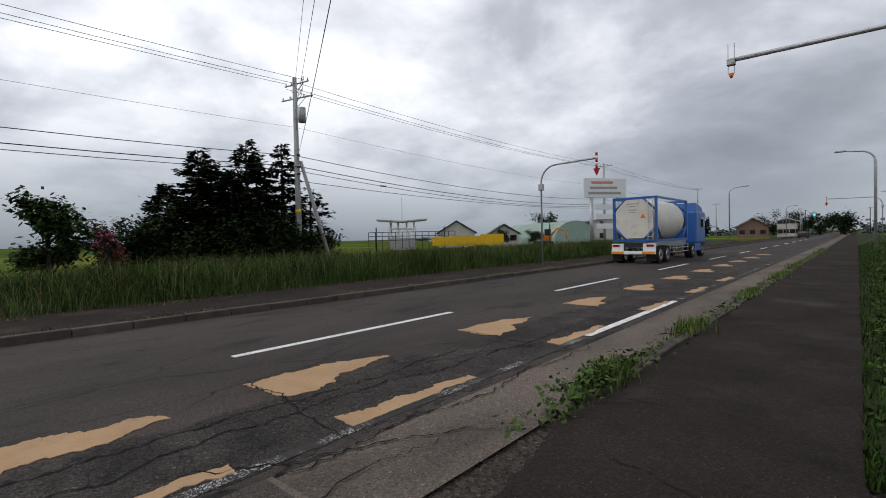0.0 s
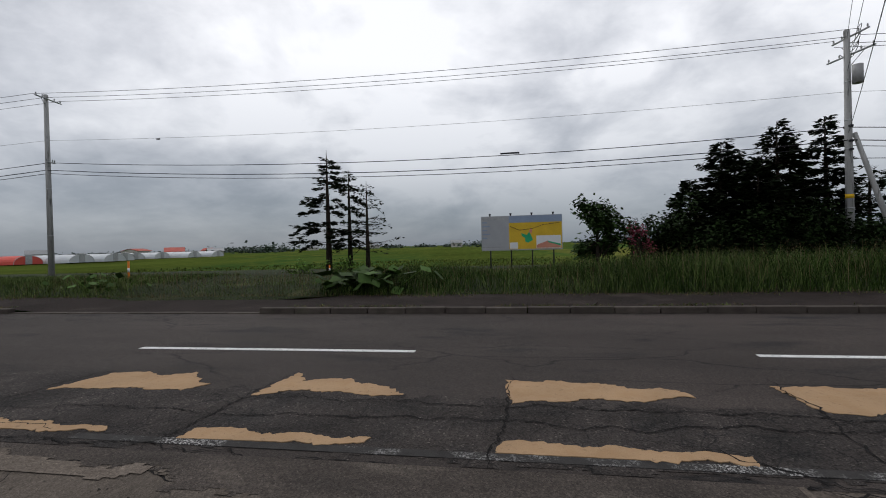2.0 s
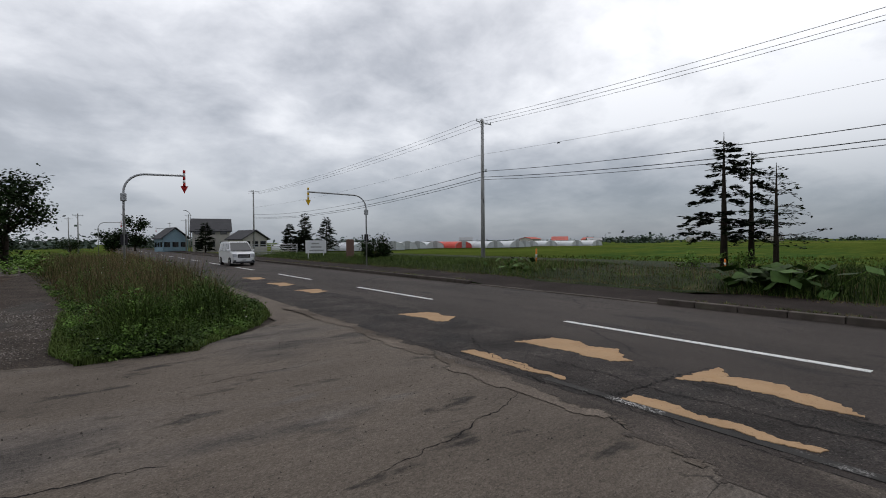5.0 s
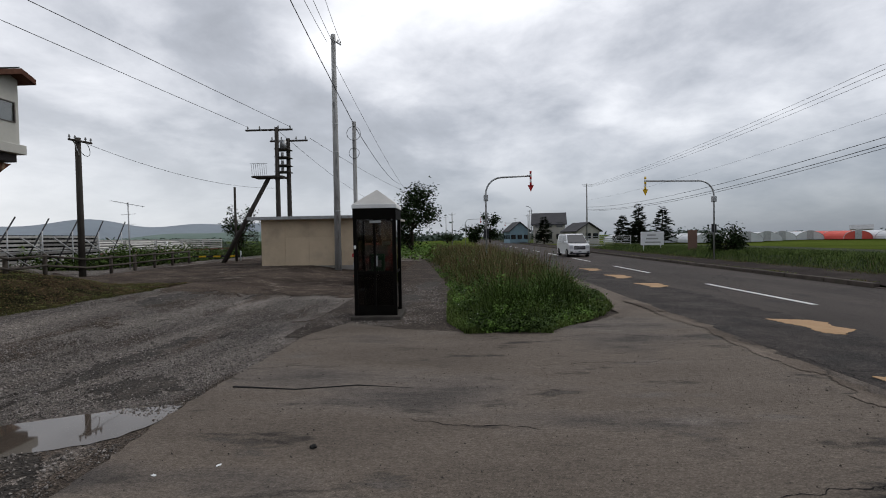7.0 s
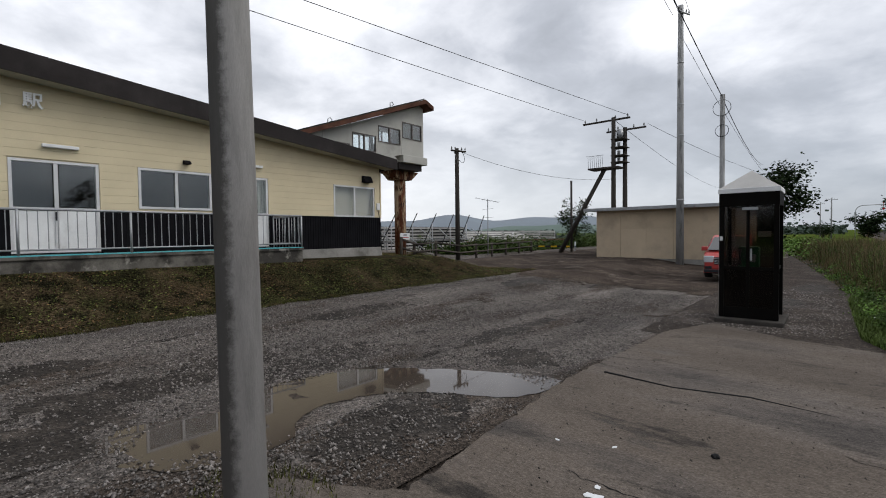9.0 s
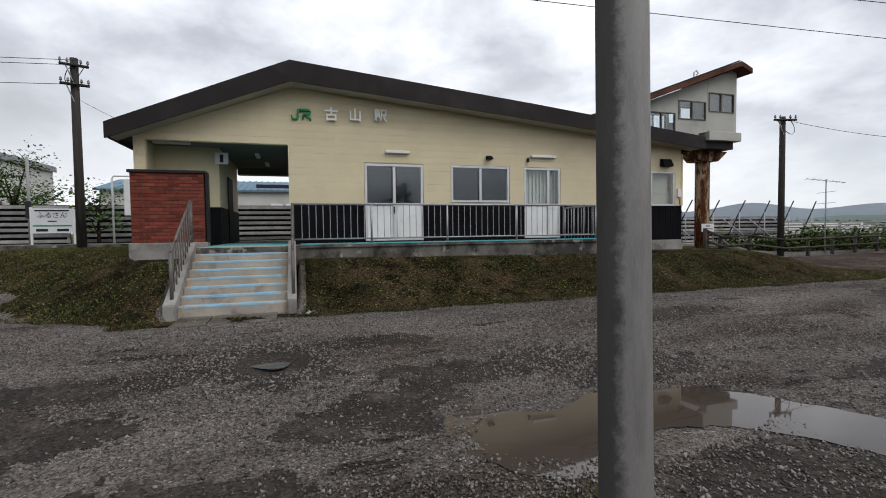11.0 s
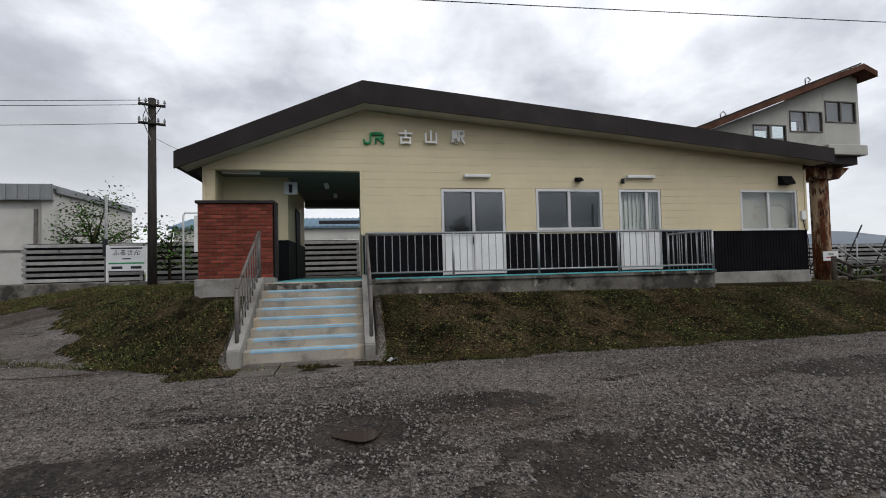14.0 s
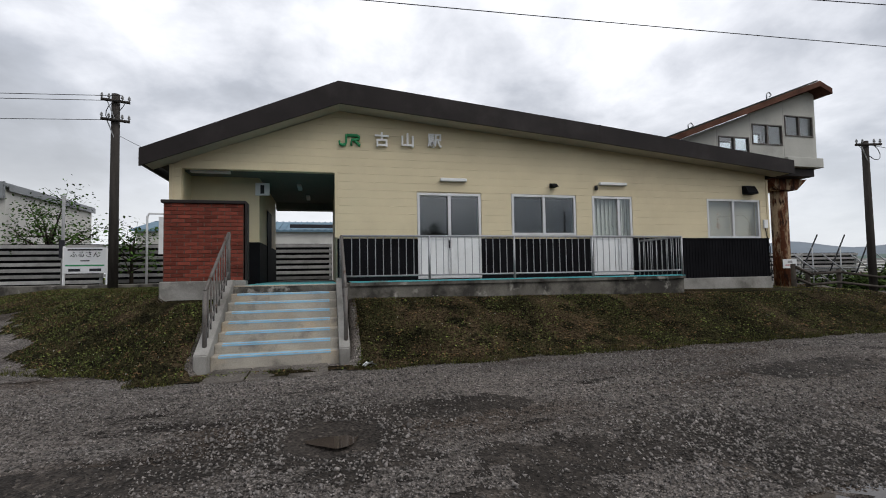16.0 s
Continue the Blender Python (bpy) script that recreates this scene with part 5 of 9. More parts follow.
def build_poles():
    M["mottled_pole"] = one_sided(mat("mottled_pole", (0.5, 0.49, 0.475), 0.09, 1.6, 70, 0.9, 0.25, stain=[(3.0, (0.38, 0.37, 0.355), 0.5, 0.66)], stretch=(2, 2, 0.4)), (0.075, 0.073, 0.068))
    near = pole("concrete_pole", (4.59, -1.56, 0.0), 10.9, 0.128, 0.095, M["mottled_pole"], "stained round concrete utility pole beside the puddle", [(10.5, 1.6, 60)], False)
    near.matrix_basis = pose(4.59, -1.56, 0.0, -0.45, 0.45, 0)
    pole("concrete_pole", (8.12, -25.6, 0.1), 12.8, 0.19, 0.12, M["pole"], "tall grey concrete pole in front of the shed", [(12.4, 0.9, 70)])
    pole("steel_pole", (3.78, -11.15, 0.0), 4.48, 0.05, 0.045, M["pole"], "thin grey pole behind the telephone booth", (), False)
    pole("wooden_pole", (16.6, -18.5, 0.3), 6.0, 0.125, 0.1, M["oldwood"], "old dark wooden pole by the timber fence", [(5.85, 0.9, 75)], False)
    pole("wooden_pole", (16.2, -30.5, 0.2), 5.3, 0.08, 0.07, M["oldwood"], "thin dark wooden pole by the track", (), False)
    pole("wooden_pole", (20.5, 6.55, 1.1), 7.25, 0.14, 0.11, M["oldwood"], "dark wooden railway pole with two cross arms", [(7.0, 0.75, 110), (6.4, 0.75, 110)], False)
    pole("wooden_pole", (17.0, 14.0, 0.6), 8.6, 0.14, 0.11, M["oldwood"], "dark wooden pole near the platform", [(8.4, 1.4, 20)], False)
    # twin pole with transformers
    th = thing("twin_transformer_pole", (12.72, -29.0, 0.0), "dark twin wooden pole carrying transformers and a platform", "utility pole")
    for dx, dy, h in ((0, 0, 8.75), (-0.45, -0.7, 8.2)):
        part("mast", rod(B(), (dx, dy, 0), (dx, dy, h), 0.16, 0.12, 12), M["oldwood"], th)
    for z, a, b in ((8.6, -1.0, 1.95), (8.05, -1.7, 0.7)):
        arm = part("cross_arm", bbox(a, -0.06 if z > 8.3 else -0.76, z - 0.05, b, 0.06 if z > 8.3 else -0.64, z + 0.05, 0.01), M["oldwood"], th)
        for t in (0.05, 0.3, 0.7, 0.95):
            bm = B()
            insulator(bm, (a + (b - a) * t, 0 if z > 8.3 else -0.7, z + 0.05), 0.22, 0.06)
            part("insulator", bm, M["insul"], arm)
    for z in (7.4, 6.9, 6.4, 6.0):
        part("rack_bar", bbox(-0.7, -0.8, z, 0.15, 0.1, z + 0.05, 0.008), M["oldwood"], th)
        part("fuse_box", rod(B(), (-0.25, -0.2, z + 0.05), (-0.25, -0.2, z + 0.33), 0.09, n=10), M["insul"], th)
    part("transformer", rod(B(), (-0.28, -0.3, 7.5), (-0.28, -0.3, 8.0), 0.2, n=14), M["steel"], th)
    part("platform", bbox(-0.4, -0.7, 5.65, 1.5, 0.35, 5.75, 0.01), M["oldwood"], th)
    for i in range(8):
        part("guard_bar", rod(B(), (0.55 + i * 0.13, 0.3, 5.75), (0.55 + i * 0.13 + 0.05, 0.3, 6.5), 0.012, n=5), M["steel"], th)
    part("guard_rail", rod(B(), (0.5, 0.3, 6.5), (1.6, 0.3, 6.5), 0.015, n=5), M["steel"], th)
    part("diagonal_strut", rod(B(), (3.7, 0.1, 0.1), (0.5, 0, 5.75), 0.15, 0.13, 10), M["oldwood"], th)
    # aerial mast
    am = thing("tv_aerial_mast", (18.0, -23.1, 0.3), "thin mast with a television aerial", "aerial")
    part("mast", rod(B(), (0, 0, 0), (0, 0, 3.5), 0.03, n=6), M["steel"], am)
    part("boom", rod(B(), (-0.5, -0.4, 3.3), (0.5, 0.5, 3.55), 0.014, n=5), M["steel"], am)
    for i in range(7):
        c = Vector((-0.5, -0.4, 3.3)).lerp(Vector((0.5, 0.5, 3.55)), i / 6)
        part("element", rod(B(), c + Vector((-0.3, 0.33, 0)), c + Vector((0.3, -0.33, 0)), 0.008, n=4), M["steel"], am)
    for z in (2.4, 2.9):
        part("element", rod(B(), (-0.6, 0.3, z), (0.6, -0.3, z), 0.012, n=4), M["steel"], am)
    # cables on the station side
    for dx, z in ((-0.6, 10.65), (0.1, 10.7), (0.6, 10.6)):
        wire((4.59 + dx, -1.56 + dx, z), (8.12 + dx * 0.6, -25.6, 12.45), 0.5)
    wire((4.59, -1.56, 8.6), (3.78, -11.15, 4.42), 0.15, 0.008)
    wire((3.78, -11.15, 4.4), (5.2, -30, 5.2), 0.3, 0.008)
    wire((8.12, -25.6, 11.4), (8.6, -60, 8.0), 0.4)
    wire((11.83, -29.0, 8.75), (16.5, 14.0, 8.65), 0.0)
    wire((14.6, -29.0, 8.85), (16.8, 14.0, 8.6), 0.1)
    wire((10.9, -29.7, 8.2), (6.5, -70, 7.5), 0.5)
    wire((16.6, -18.5, 5.9), (12.72, -29.0, 5.0), 0.5, 0.009)
    wire((12.7, -29.2, 8.6), (16.0, -80, 8.0), 0.6)
    for dz in (0.05, -0.1, -0.7):
        wire((20.3, 6.3, 7.1 + dz), (21.5, 50, 7.2 + dz), 0.5, 0.01)
    wire((20.6, 6.5, 6.0), (17.2, 3.0, 4.2), 0.1, 0.008)
    for k, (cx, cy, cz, s) in enumerate(((3.78, -11.15, 4.2, 0.16), (3.78, -11.15, 3.75, 0.12))):
        pts = [(cx + s * math.cos(t), cy + s * 0.4, cz + s * math.sin(t)) for t in np.linspace(0, 6.2, 14)]
        tagged(link("cable_loop", mesh_of(pipe(B(), pts, 0.006, 4), "cable_loop"), M["cable"]), "small coiled loop of cable on a pole", "cable", "cable loops")
    # loose loops of cable at the pole heads
    for c in ((20.4, 6.5, 6.7), (16.55, -18.6, 5.6)):
        pts = [(c[0] + 0.3 * math.cos(t), c[1] + 0.25 * math.sin(t), c[2] + 0.35 * math.sin(t * 1.3 + 1)) for t in np.linspace(0, 5.5, 14)]
        tagged(link("cable_loop", mesh_of(pipe(B(), pts, 0.012, 4), "cable_loop"), M["cable"]), "loose loop of black cable at a pole", "cable", "cable loops")


def build_fences():
    # slatted snow screen along the track
    M["slat"] = mat("grey_slat", (0.27, 0.265, 0.255), 0.2, 3, 40, 0.8, 0.2, rand=0.45)
    sm = bpy.data.meshes.new("slat")
    bm = bbox(-0.02, -1.98, -0.06, 0.02, 1.98, 0.06, 0.006)
    bm.to_mesh(sm)
    bm.free()
    sm.materials.append(M["slat"])
    pm = bpy.data.meshes.new("post")
    bm = bbox(-0.04, -0.04, -0.5, 0.04, 0.04, 1.5, 0.006)
    bm.to_mesh(pm)
    bm.free()
    pm.materials.append(M["steel"])
    # black sheet added behind the slats so that their gaps come out dark
    nm = bpy.data.meshes.new("backing")
    bm = bbox(-0.01, -1.96, 0.05, 0.01, 1.96, 1.5, 0.004)
    bm.to_mesh(nm)
    bm.free()
    nm.materials.append(M["black"])
    for i in range(10):
        y = 10.0 - i * 4.0
        z = 1.3 if y > -16 else 0.75
        f = thing("snow_screen", (23.5, y, z), "grey slatted timber snow screen beside the track", "fence", "snow screens")
        for k in range(7):
            link("slat", sm, None, f, loc=(0.01 * (k % 2), 0, 0.15 + k * 0.21))
        link("backing", nm, None, f, loc=(0.12, 0, 0))
        for s in (-1.9, 1.9):
            link("post", pm, None, f, loc=(0.06, s, 0))
    for i in range(7):
        f = thing("snow_screen", (30.0, -29.0 - i * 4.0, 0.55), "far grey slatted snow screen beyond the track", "fence", "snow screens")
        for k in range(7):
            link("slat", sm, None, f, loc=(0.01 * (k % 2), 0, 0.15 + k * 0.21))
        for q in (-1.9, 1.9):
            link("post", pm, None, f, loc=(0.06, q, 0))
    # low timber fence
    tf = [(15.2, -13.2), (15.95, -14.7), (16.3, -16.5), (16.55, -18.5), (16.8, -20.3), (17.1, -22.2), (17.4, -24.1), (17.65, -26.0), (17.9, -28.0)]
    fe = thing("timber_fence", (0, 0, 0), "low weathered timber rail fence", "fence")
    g = lambda p: float(bank_z(p[0], p[1]))
    for p in tf:
        part("post", rod(B(), (*p, g(p) - 0.2), (*p, g(p) + 0.8), 0.07, 0.065, 8), M["timber"], fe)
    for p, q in zip(tf, tf[1:]):
        for h in (0.36, 0.7):
            part("rail", rod(B(), (p[0] - 0.08, p[1], g(p) + h), (q[0] - 0.08, q[1], g(q) + h + 0.02), 0.045, 0.04, 7), M["timber"], fe)
    # folded screen frames of pipe
    for i in range(6):
        y = -17.5 - i * 1.7
        s = thing("pipe_frame", (20.6 + 0.02 * i, y, 0.7), "leaning steel pipe frame beside the track", "pipe frame", "pipe frames")
        part("long_pipe", rod(B(), (0, 0.9, 0.0), (0.3, -0.9, 2.3), 0.03, n=6), M["cable"], s, "dark long pipe")
        part("brace_pipe", rod(B(), (0, -1.2, 0.1), (0.1, 0.8, 1.4), 0.03, n=6), M["steel"], s, "grey brace pipe")
        part("upright", rod(B(), (0.1, -0.3, -0.3), (0.1, -0.3, 1.7), 0.025, n=6), M["steel"], s)
        part("cross_pipe", rod(B(), (0.1, -0.9, 0.75), (0.1, 1.0, 0.75), 0.02, n=6), M["steel"], s)
    # low white tunnels and yard clutter beyond the track
    for i, (x, y, l, h) in enumerate(((32, -26, 14, 1.5), (34, -44, 16, 1.6))):
        t = thing("low_tunnel", (x, y, 0.3), "long low white plastic tunnel", "tunnel", "low tunnels")
        bm = B()
        pts = [(2.2 * math.cos(a), h * math.sin(a)) for a in np.linspace(0, math.pi, 11)]
        prism(bm, pts, "y", -l / 2, l / 2)
        part("cover", bm, M["greypanel"], t)
        part("ridge_pipe", rod(B(), (0, -l / 2, h + 0.02), (0, l / 2, h + 0.02), 0.04, n=6), M["steel"], t)
    # barrier across the yard
    yb = thing("yard_barrier", (18.5, -31.5, 0.2), "yellow and black striped rail barrier by the track", "barrier")
    for k in range(9):
        part("stripe", bbox(-2.2 + k * 0.5, -0.04, 0.5, -1.7 + k * 0.5, 0.04, 0.6, 0.004), M["yellow"] if k % 2 else M["ink"], yb)
    for x in (-2.1, 2.2):
        part("post", rod(B(), (x, 0, -0.2), (x, 0, 0.9), 0.05, n=8), M["steel"], yb)
    wp = thing("marker_post", (22.5, -33, 0.2), "thin white marker post", "post")
    part("shaft", rod(B(), (0, 0, 0), (0, 0, 1.6), 0.05, n=8), M["white"], wp)
    part("cap", rod(B(), (0, 0, 1.6), (0, 0, 1.66), 0.055, 0.02, 8), M["white"], wp)


def build_platform():
    # platform, rails, name board
    bm = bbox(21.2, -17, 0.3, 23.2, 45, 1.36, 0.02)
    solid("platform_edge", bm, M["oldconcrete"], "low stained concrete railway platform", "platform")
    for x in (27.0, 28.07):
        solid("rail_line", box(B(), x - 0.035, -90, 0.9, x + 0.035, 60, 1.05), M["rustfascia"], "rusty steel railway rail", "rail")
    nb = thing("station_name_board", (22.2, 8.0, 1.36), "white station name board on two posts", "sign", rz=0)
    for y in (-0.62, 0.62):
        part("post", bbox(-0.03, y - 0.03, 0, 0.03, y + 0.03, 1.28, 0.005), M["white"], nb)
    part("board", bbox(-0.05, -0.6, 0.38, -0.01, 0.6, 1.24, 0.008), M["signwhite"], nb)
    part("top_strip", box(B(), -0.054, -0.5, 1.14, -0.05, 0.5, 1.19), M["ink"], nb)
    part("colour_strip", box(B(), -0.054, -0.56, 0.62, -0.05, 0.56, 0.67), M["green"], nb)
    glyphs("ふるさん", 0.22, M["ink"], nb, (-0.056, 0, 1.0), 0.006, name="lettering")
    for y in (-0.3, 0.3):
        part("text_bar", box(B(), -0.054, y - 0.17, 0.45, -0.05, y + 0.17, 0.54), M["ink"], nb)
    part("text_bar", box(B(), -0.054, -0.13, 0.78, -0.05, 0.13, 0.82), M["ink"], nb)
    gate = thing("white_pipe_gate", (22.2, 5.45, 1.36), "white pipe hoop at the platform", "hoop")
    part("hoop", pipe(B(), [(0, 0.75, 0), (0, 0.75, 2.3), (0, 0.7, 2.4), (0, -0.7, 2.4), (0, -0.75, 2.3), (0, -0.75, 0)], 0.035, 6), M["white"], gate)
    part("panel", bbox(0, -0.5, 1.0, 0.03, 0.4, 2.3, 0.005), M["white"], gate)
    lp = thing("platform_lamp_post", (22.4, 8.75, 1.36), "grey lamp post with a small dark plate", "lamp post")
    part("shaft", rod(B(), (0, 0, 0), (0, 0, 3.0), 0.05, n=8), M["insul"], lp)
    part("plate", bbox(-0.08, -0.08, 0.9, -0.05, 0.08, 1.5, 0.004), M["ink"], lp)


def shutter_building(name, loc, L, W, eave, ridge, label, wallm, roofm, doors=(), rz=0, along="y"):
    """A long shed: walls, ribbed roof, framed doors."""
    th = thing(name, loc, label, "building", rz=rz)
    part("wall", prism(B(), [(0, 0), (W, 0), (W, eave), (W / 2, ridge), (0, eave)], "y", 0, L), wallm, th)
    for s in (0, 1):
        a, b = ((-0.3, eave - 0.06), (W / 2, ridge)) if s == 0 else ((W + 0.3, eave - 0.06), (W / 2, ridge))
        part("roof", prism(B(), [a, b, (b[0], b[1] + 0.12), (a[0], a[1] + 0.12)], "y", -0.3, L + 0.3), roofm, th)
    k = int(L / 0.45)
    for i in range(k):
        y = -0.2 + i * 0.45
        part("roof_rib", prism(B(), [(-0.32, eave + 0.05), (W / 2, ridge + 0.12), (W / 2, ridge + 0.17), (-0.32, eave + 0.11)], "y", y, y + 0.12), roofm, th)
    for y0, y1, h in doors:
        d = part("door", bbox(-0.06, y0, 0, 0.0, y1, h, 0.01), wallm, th)
        for yy in (y0, y1):
            part("door_frame", box(B(), -0.1, yy - 0.07, 0, -0.02, yy + 0.07, h + 0.1), M["steel"], d)
        part("door_rail", box(B(), -0.09, y0, h * 0.52, -0.055, y1, h * 0.52 + 0.07), M["steel"], d)
    return th


def build_yard_buildings():
    M["palewall"] = mat("pale_sheet_wall", (0.52, 0.51, 0.48), 0.07, 0.8, 30, 0.75, 0.05, stain=[(0.5, (0.42, 0.41, 0.38), 0.52, 0.7)])
    M["blueroof"] = mat("blue_grey_roof", (0.13, 0.21, 0.27), 0.12, 0.8, 30, 0.6, 0.05)
    M["greyroof"] = mat("grey_sheet_roof", (0.24, 0.25, 0.26), 0.12, 0.8, 30, 0.6, 0.05)
    wh = thing("warehouse", (25.5, 12.1, 0.9), "large pale warehouse with framed sliding doors and ribbed eaves", "building")
    part("wall", box(B(), 0, 0, 0, 6.8, 17, 4.2), M["palewall"], wh)
    part("roof", bbox(-0.25, -0.1, 4.2, 6.9, 17.2, 4.36, 0.02), M["greyroof"], wh, "grey sheet roof")
    eave = part("eave_band", box(B(), -0.3, -0.12, 3.75, -0.24, 17.2, 4.38), M["greyroof"], wh, "ribbed grey eaves band")
    for i in range(44):
        part("rib", bbox(-0.35, -0.1 + i * 0.39, 3.74, -0.3, 0.1 + i * 0.39, 4.37, 0.01), M["greyroof"], eave)
    part("corner_pier", bbox(-0.12, -0.08, 0, 0.02, 0.35, 3.75, 0.02), M["palewall"], wh)
    part("gutter", bbox(0, -0.14, 4.05, 6.9, -0.1, 4.3, 0.01), M["greyroof"], wh)
    for y0, y1 in ((0.55, 3.3), (3.5, 6.3), (6.6, 9.4)):
        d = part("door", bbox(-0.1, y0, 0, -0.02, y1, 3.4, 0.01), M["palewall"], wh, "pale sliding door")
        for yy in (y0, y1):
            part("door_frame", box(B(), -0.14, yy - 0.06, 0, -0.1, yy + 0.06, 3.4), M["railsteel"], d)
        part("door_rail", box(B(), -0.13, y0 + 0.06, 1.7, -0.1, y1 - 0.06, 1.78), M["railsteel"], d)
    for k in range(4):
        part("stair_block", bbox(0.1 + k * 0.25, -0.6 - k * 0.05, 0, 0.35 + k * 0.25, -0.02, 0.9 - k * 0.2, 0.01), M["concrete"], wh)
    b = shutter_building("freight_shed", (38, -14, 0.8), 26, 9, 3.75, 4.75, "long white shed with a blue-grey ribbed roof", M["palewall"], M["blueroof"], ())
    for y in (13.9, 14.9):
        part("window", bbox(-0.05, y, 2.1, 0.0, y + 0.8, 2.9, 0.01), M["white"], b)
    part("text_bar", box(B(), -0.4, 13.6, 3.95, -0.34, 16.6, 4.2), M["ink"], b, "dark raised lettering too small to read")


build_booth()
build_shed()
build_stair_cabin()
build_poles()
build_fences()
build_platform()
build_yard_buildings()


# ---- stones, grass and trees ----
def foliage(name, base, isl=0.45, rough=0.7):
    m = mat(name, base, 0.25, 0.6, 9, rough, 0, island=isl, spec=0.05)
    return m


M["tall"] = foliage("tall_grass", (0.024, 0.046, 0.009), 0.75)
M["bushleaf"] = foliage("bush_leaves", (0.036, 0.06, 0.016), 0.75)
M["midleaf"] = foliage("mid_green_leaves", (0.028, 0.052, 0.015), 0.6)
M["dry"] = foliage("dry_grass", (0.14, 0.105, 0.058), 0.6)
M["turf"] = foliage("short_turf", (0.066, 0.068, 0.022), 0.85)
M["clover"] = foliage("clover_leaf", (0.105, 0.122, 0.034), 0.85)
M["deadleaf"] = foliage("dead_brown_leaf", (0.12, 0.072, 0.035), 0.7)
M["lightgrass"] = foliage("light_grass", (0.092, 0.128, 0.036), 0.6)
M["islandgrass"] = foliage("island_grass", (0.085, 0.12, 0.032), 0.7)
M["islanddeep"] = foliage("island_deep_green", (0.046, 0.072, 0.018), 0.75)
M["butterleaf"] = foliage("broad_round_leaf", (0.05, 0.09, 0.024), 0.6)
M["weed"] = foliage("weed_leaf", (0.085, 0.15, 0.03), 0.7)
M["fieldgrass"] = foliage("field_grass", (0.085, 0.11, 0.024), 0.6)
M["needle"] = foliage("spruce_needles", (0.013, 0.02, 0.009), 0.5)
M["leaf"] = foliage("tree_leaves", (0.014, 0.026, 0.008), 0.6)
M["brightleaf"] = foliage("bright_leaves", (0.05, 0.10, 0.02), 0.5)
M["bark"] = mat("dark_bark", (0.035, 0.028, 0.022), 0.3, 4, 40, 0.95, 0.6, stretch=(3, 3, 0.5))
M["petal"] = foliage("white_petals", (0.6, 0.6, 0.55), 0.2)
M["pinkpetal"] = foliage("dull_pink_blossom", (0.16, 0.03, 0.05), 0.4)


def blades(name, P, h, w, material, label, category, bend=0.35, segs=2, seed=1):
    """Grass blades rooted at P, of heights h and widths w, each a bent tapering strip."""
    r = np.random.RandomState(seed)
    n = len(P)
    a, lean = r.uniform(0, 2 * np.pi, n), r.uniform(0.1, 1, n) * bend * h
    side = np.stack([np.cos(a), np.sin(a), np.zeros(n)], 1) * (w / 2)[:, None]
    b = a + r.uniform(0.6, 2.5, n)
    out = np.stack([np.cos(b), np.sin(b), np.zeros(n)], 1)
    up = np.array([0, 0, 1.0])
    if segs == 1:
        tip = P + out * lean[:, None] + up * h[:, None]
        V = np.stack([P - side, P + side, tip], 1).reshape(-1, 3)
        F = np.arange(3 * n).reshape(n, 3)
    else:
        mid = P + out * (lean * 0.3)[:, None] + up * (h * 0.58)[:, None]
        tip = P + out * lean[:, None] + up * (h * r.uniform(0.85, 1.0, n))[:, None]
        V = np.stack([P - side, P + side, mid + side * 0.8, mid - side * 0.8, tip], 1).reshape(-1, 3)
        k = np.arange(n)[:, None] * 5
        F = np.concatenate([k + [0, 1, 2], k + [0, 2, 3], k + [3, 2, 4]])
    return soup(name, V, F, material, label, category)


def leaf_cloud(P, size, seed=1, flat=0.5, long=1.6):
    """Corners and faces of small folded leaves at P."""
    r = np.random.RandomState(seed)
    n = len(P)
    a = r.uniform(0, 2 * np.pi, n)
    t = r.uniform(-1, 1, n) * (1 - flat) * 1.4
    d = np.stack([np.cos(a) * np.cos(t), np.sin(a) * np.cos(t), np.sin(t) - 0.25], 1)
    d /= np.linalg.norm(d, axis=1)[:, None]
    s = np.cross(d, np.stack([r.normal(0, 0.5, n), r.normal(0, 0.5, n), np.ones(n)], 1))
    s /= np.linalg.norm(s, axis=1)[:, None]
    L = size * r.uniform(0.6, 1.3, n)
    W = L / long
    mid = P + d * (L * 0.5)[:, None]
    V = np.stack([P, mid + s * (W / 2)[:, None], P + d * L[:, None], mid - s * (W / 2)[:, None]], 1).reshape(-1, 3)
    k = np.arange(n)[:, None] * 4
    return V, np.concatenate([k + [0, 1, 2], k + [0, 2, 3]])


def scatter(n, x0, x1, y0, y1, seed):
    r = np.random.RandomState(seed)
    return r.uniform(x0, x1, n), r.uniform(y0, y1, n)


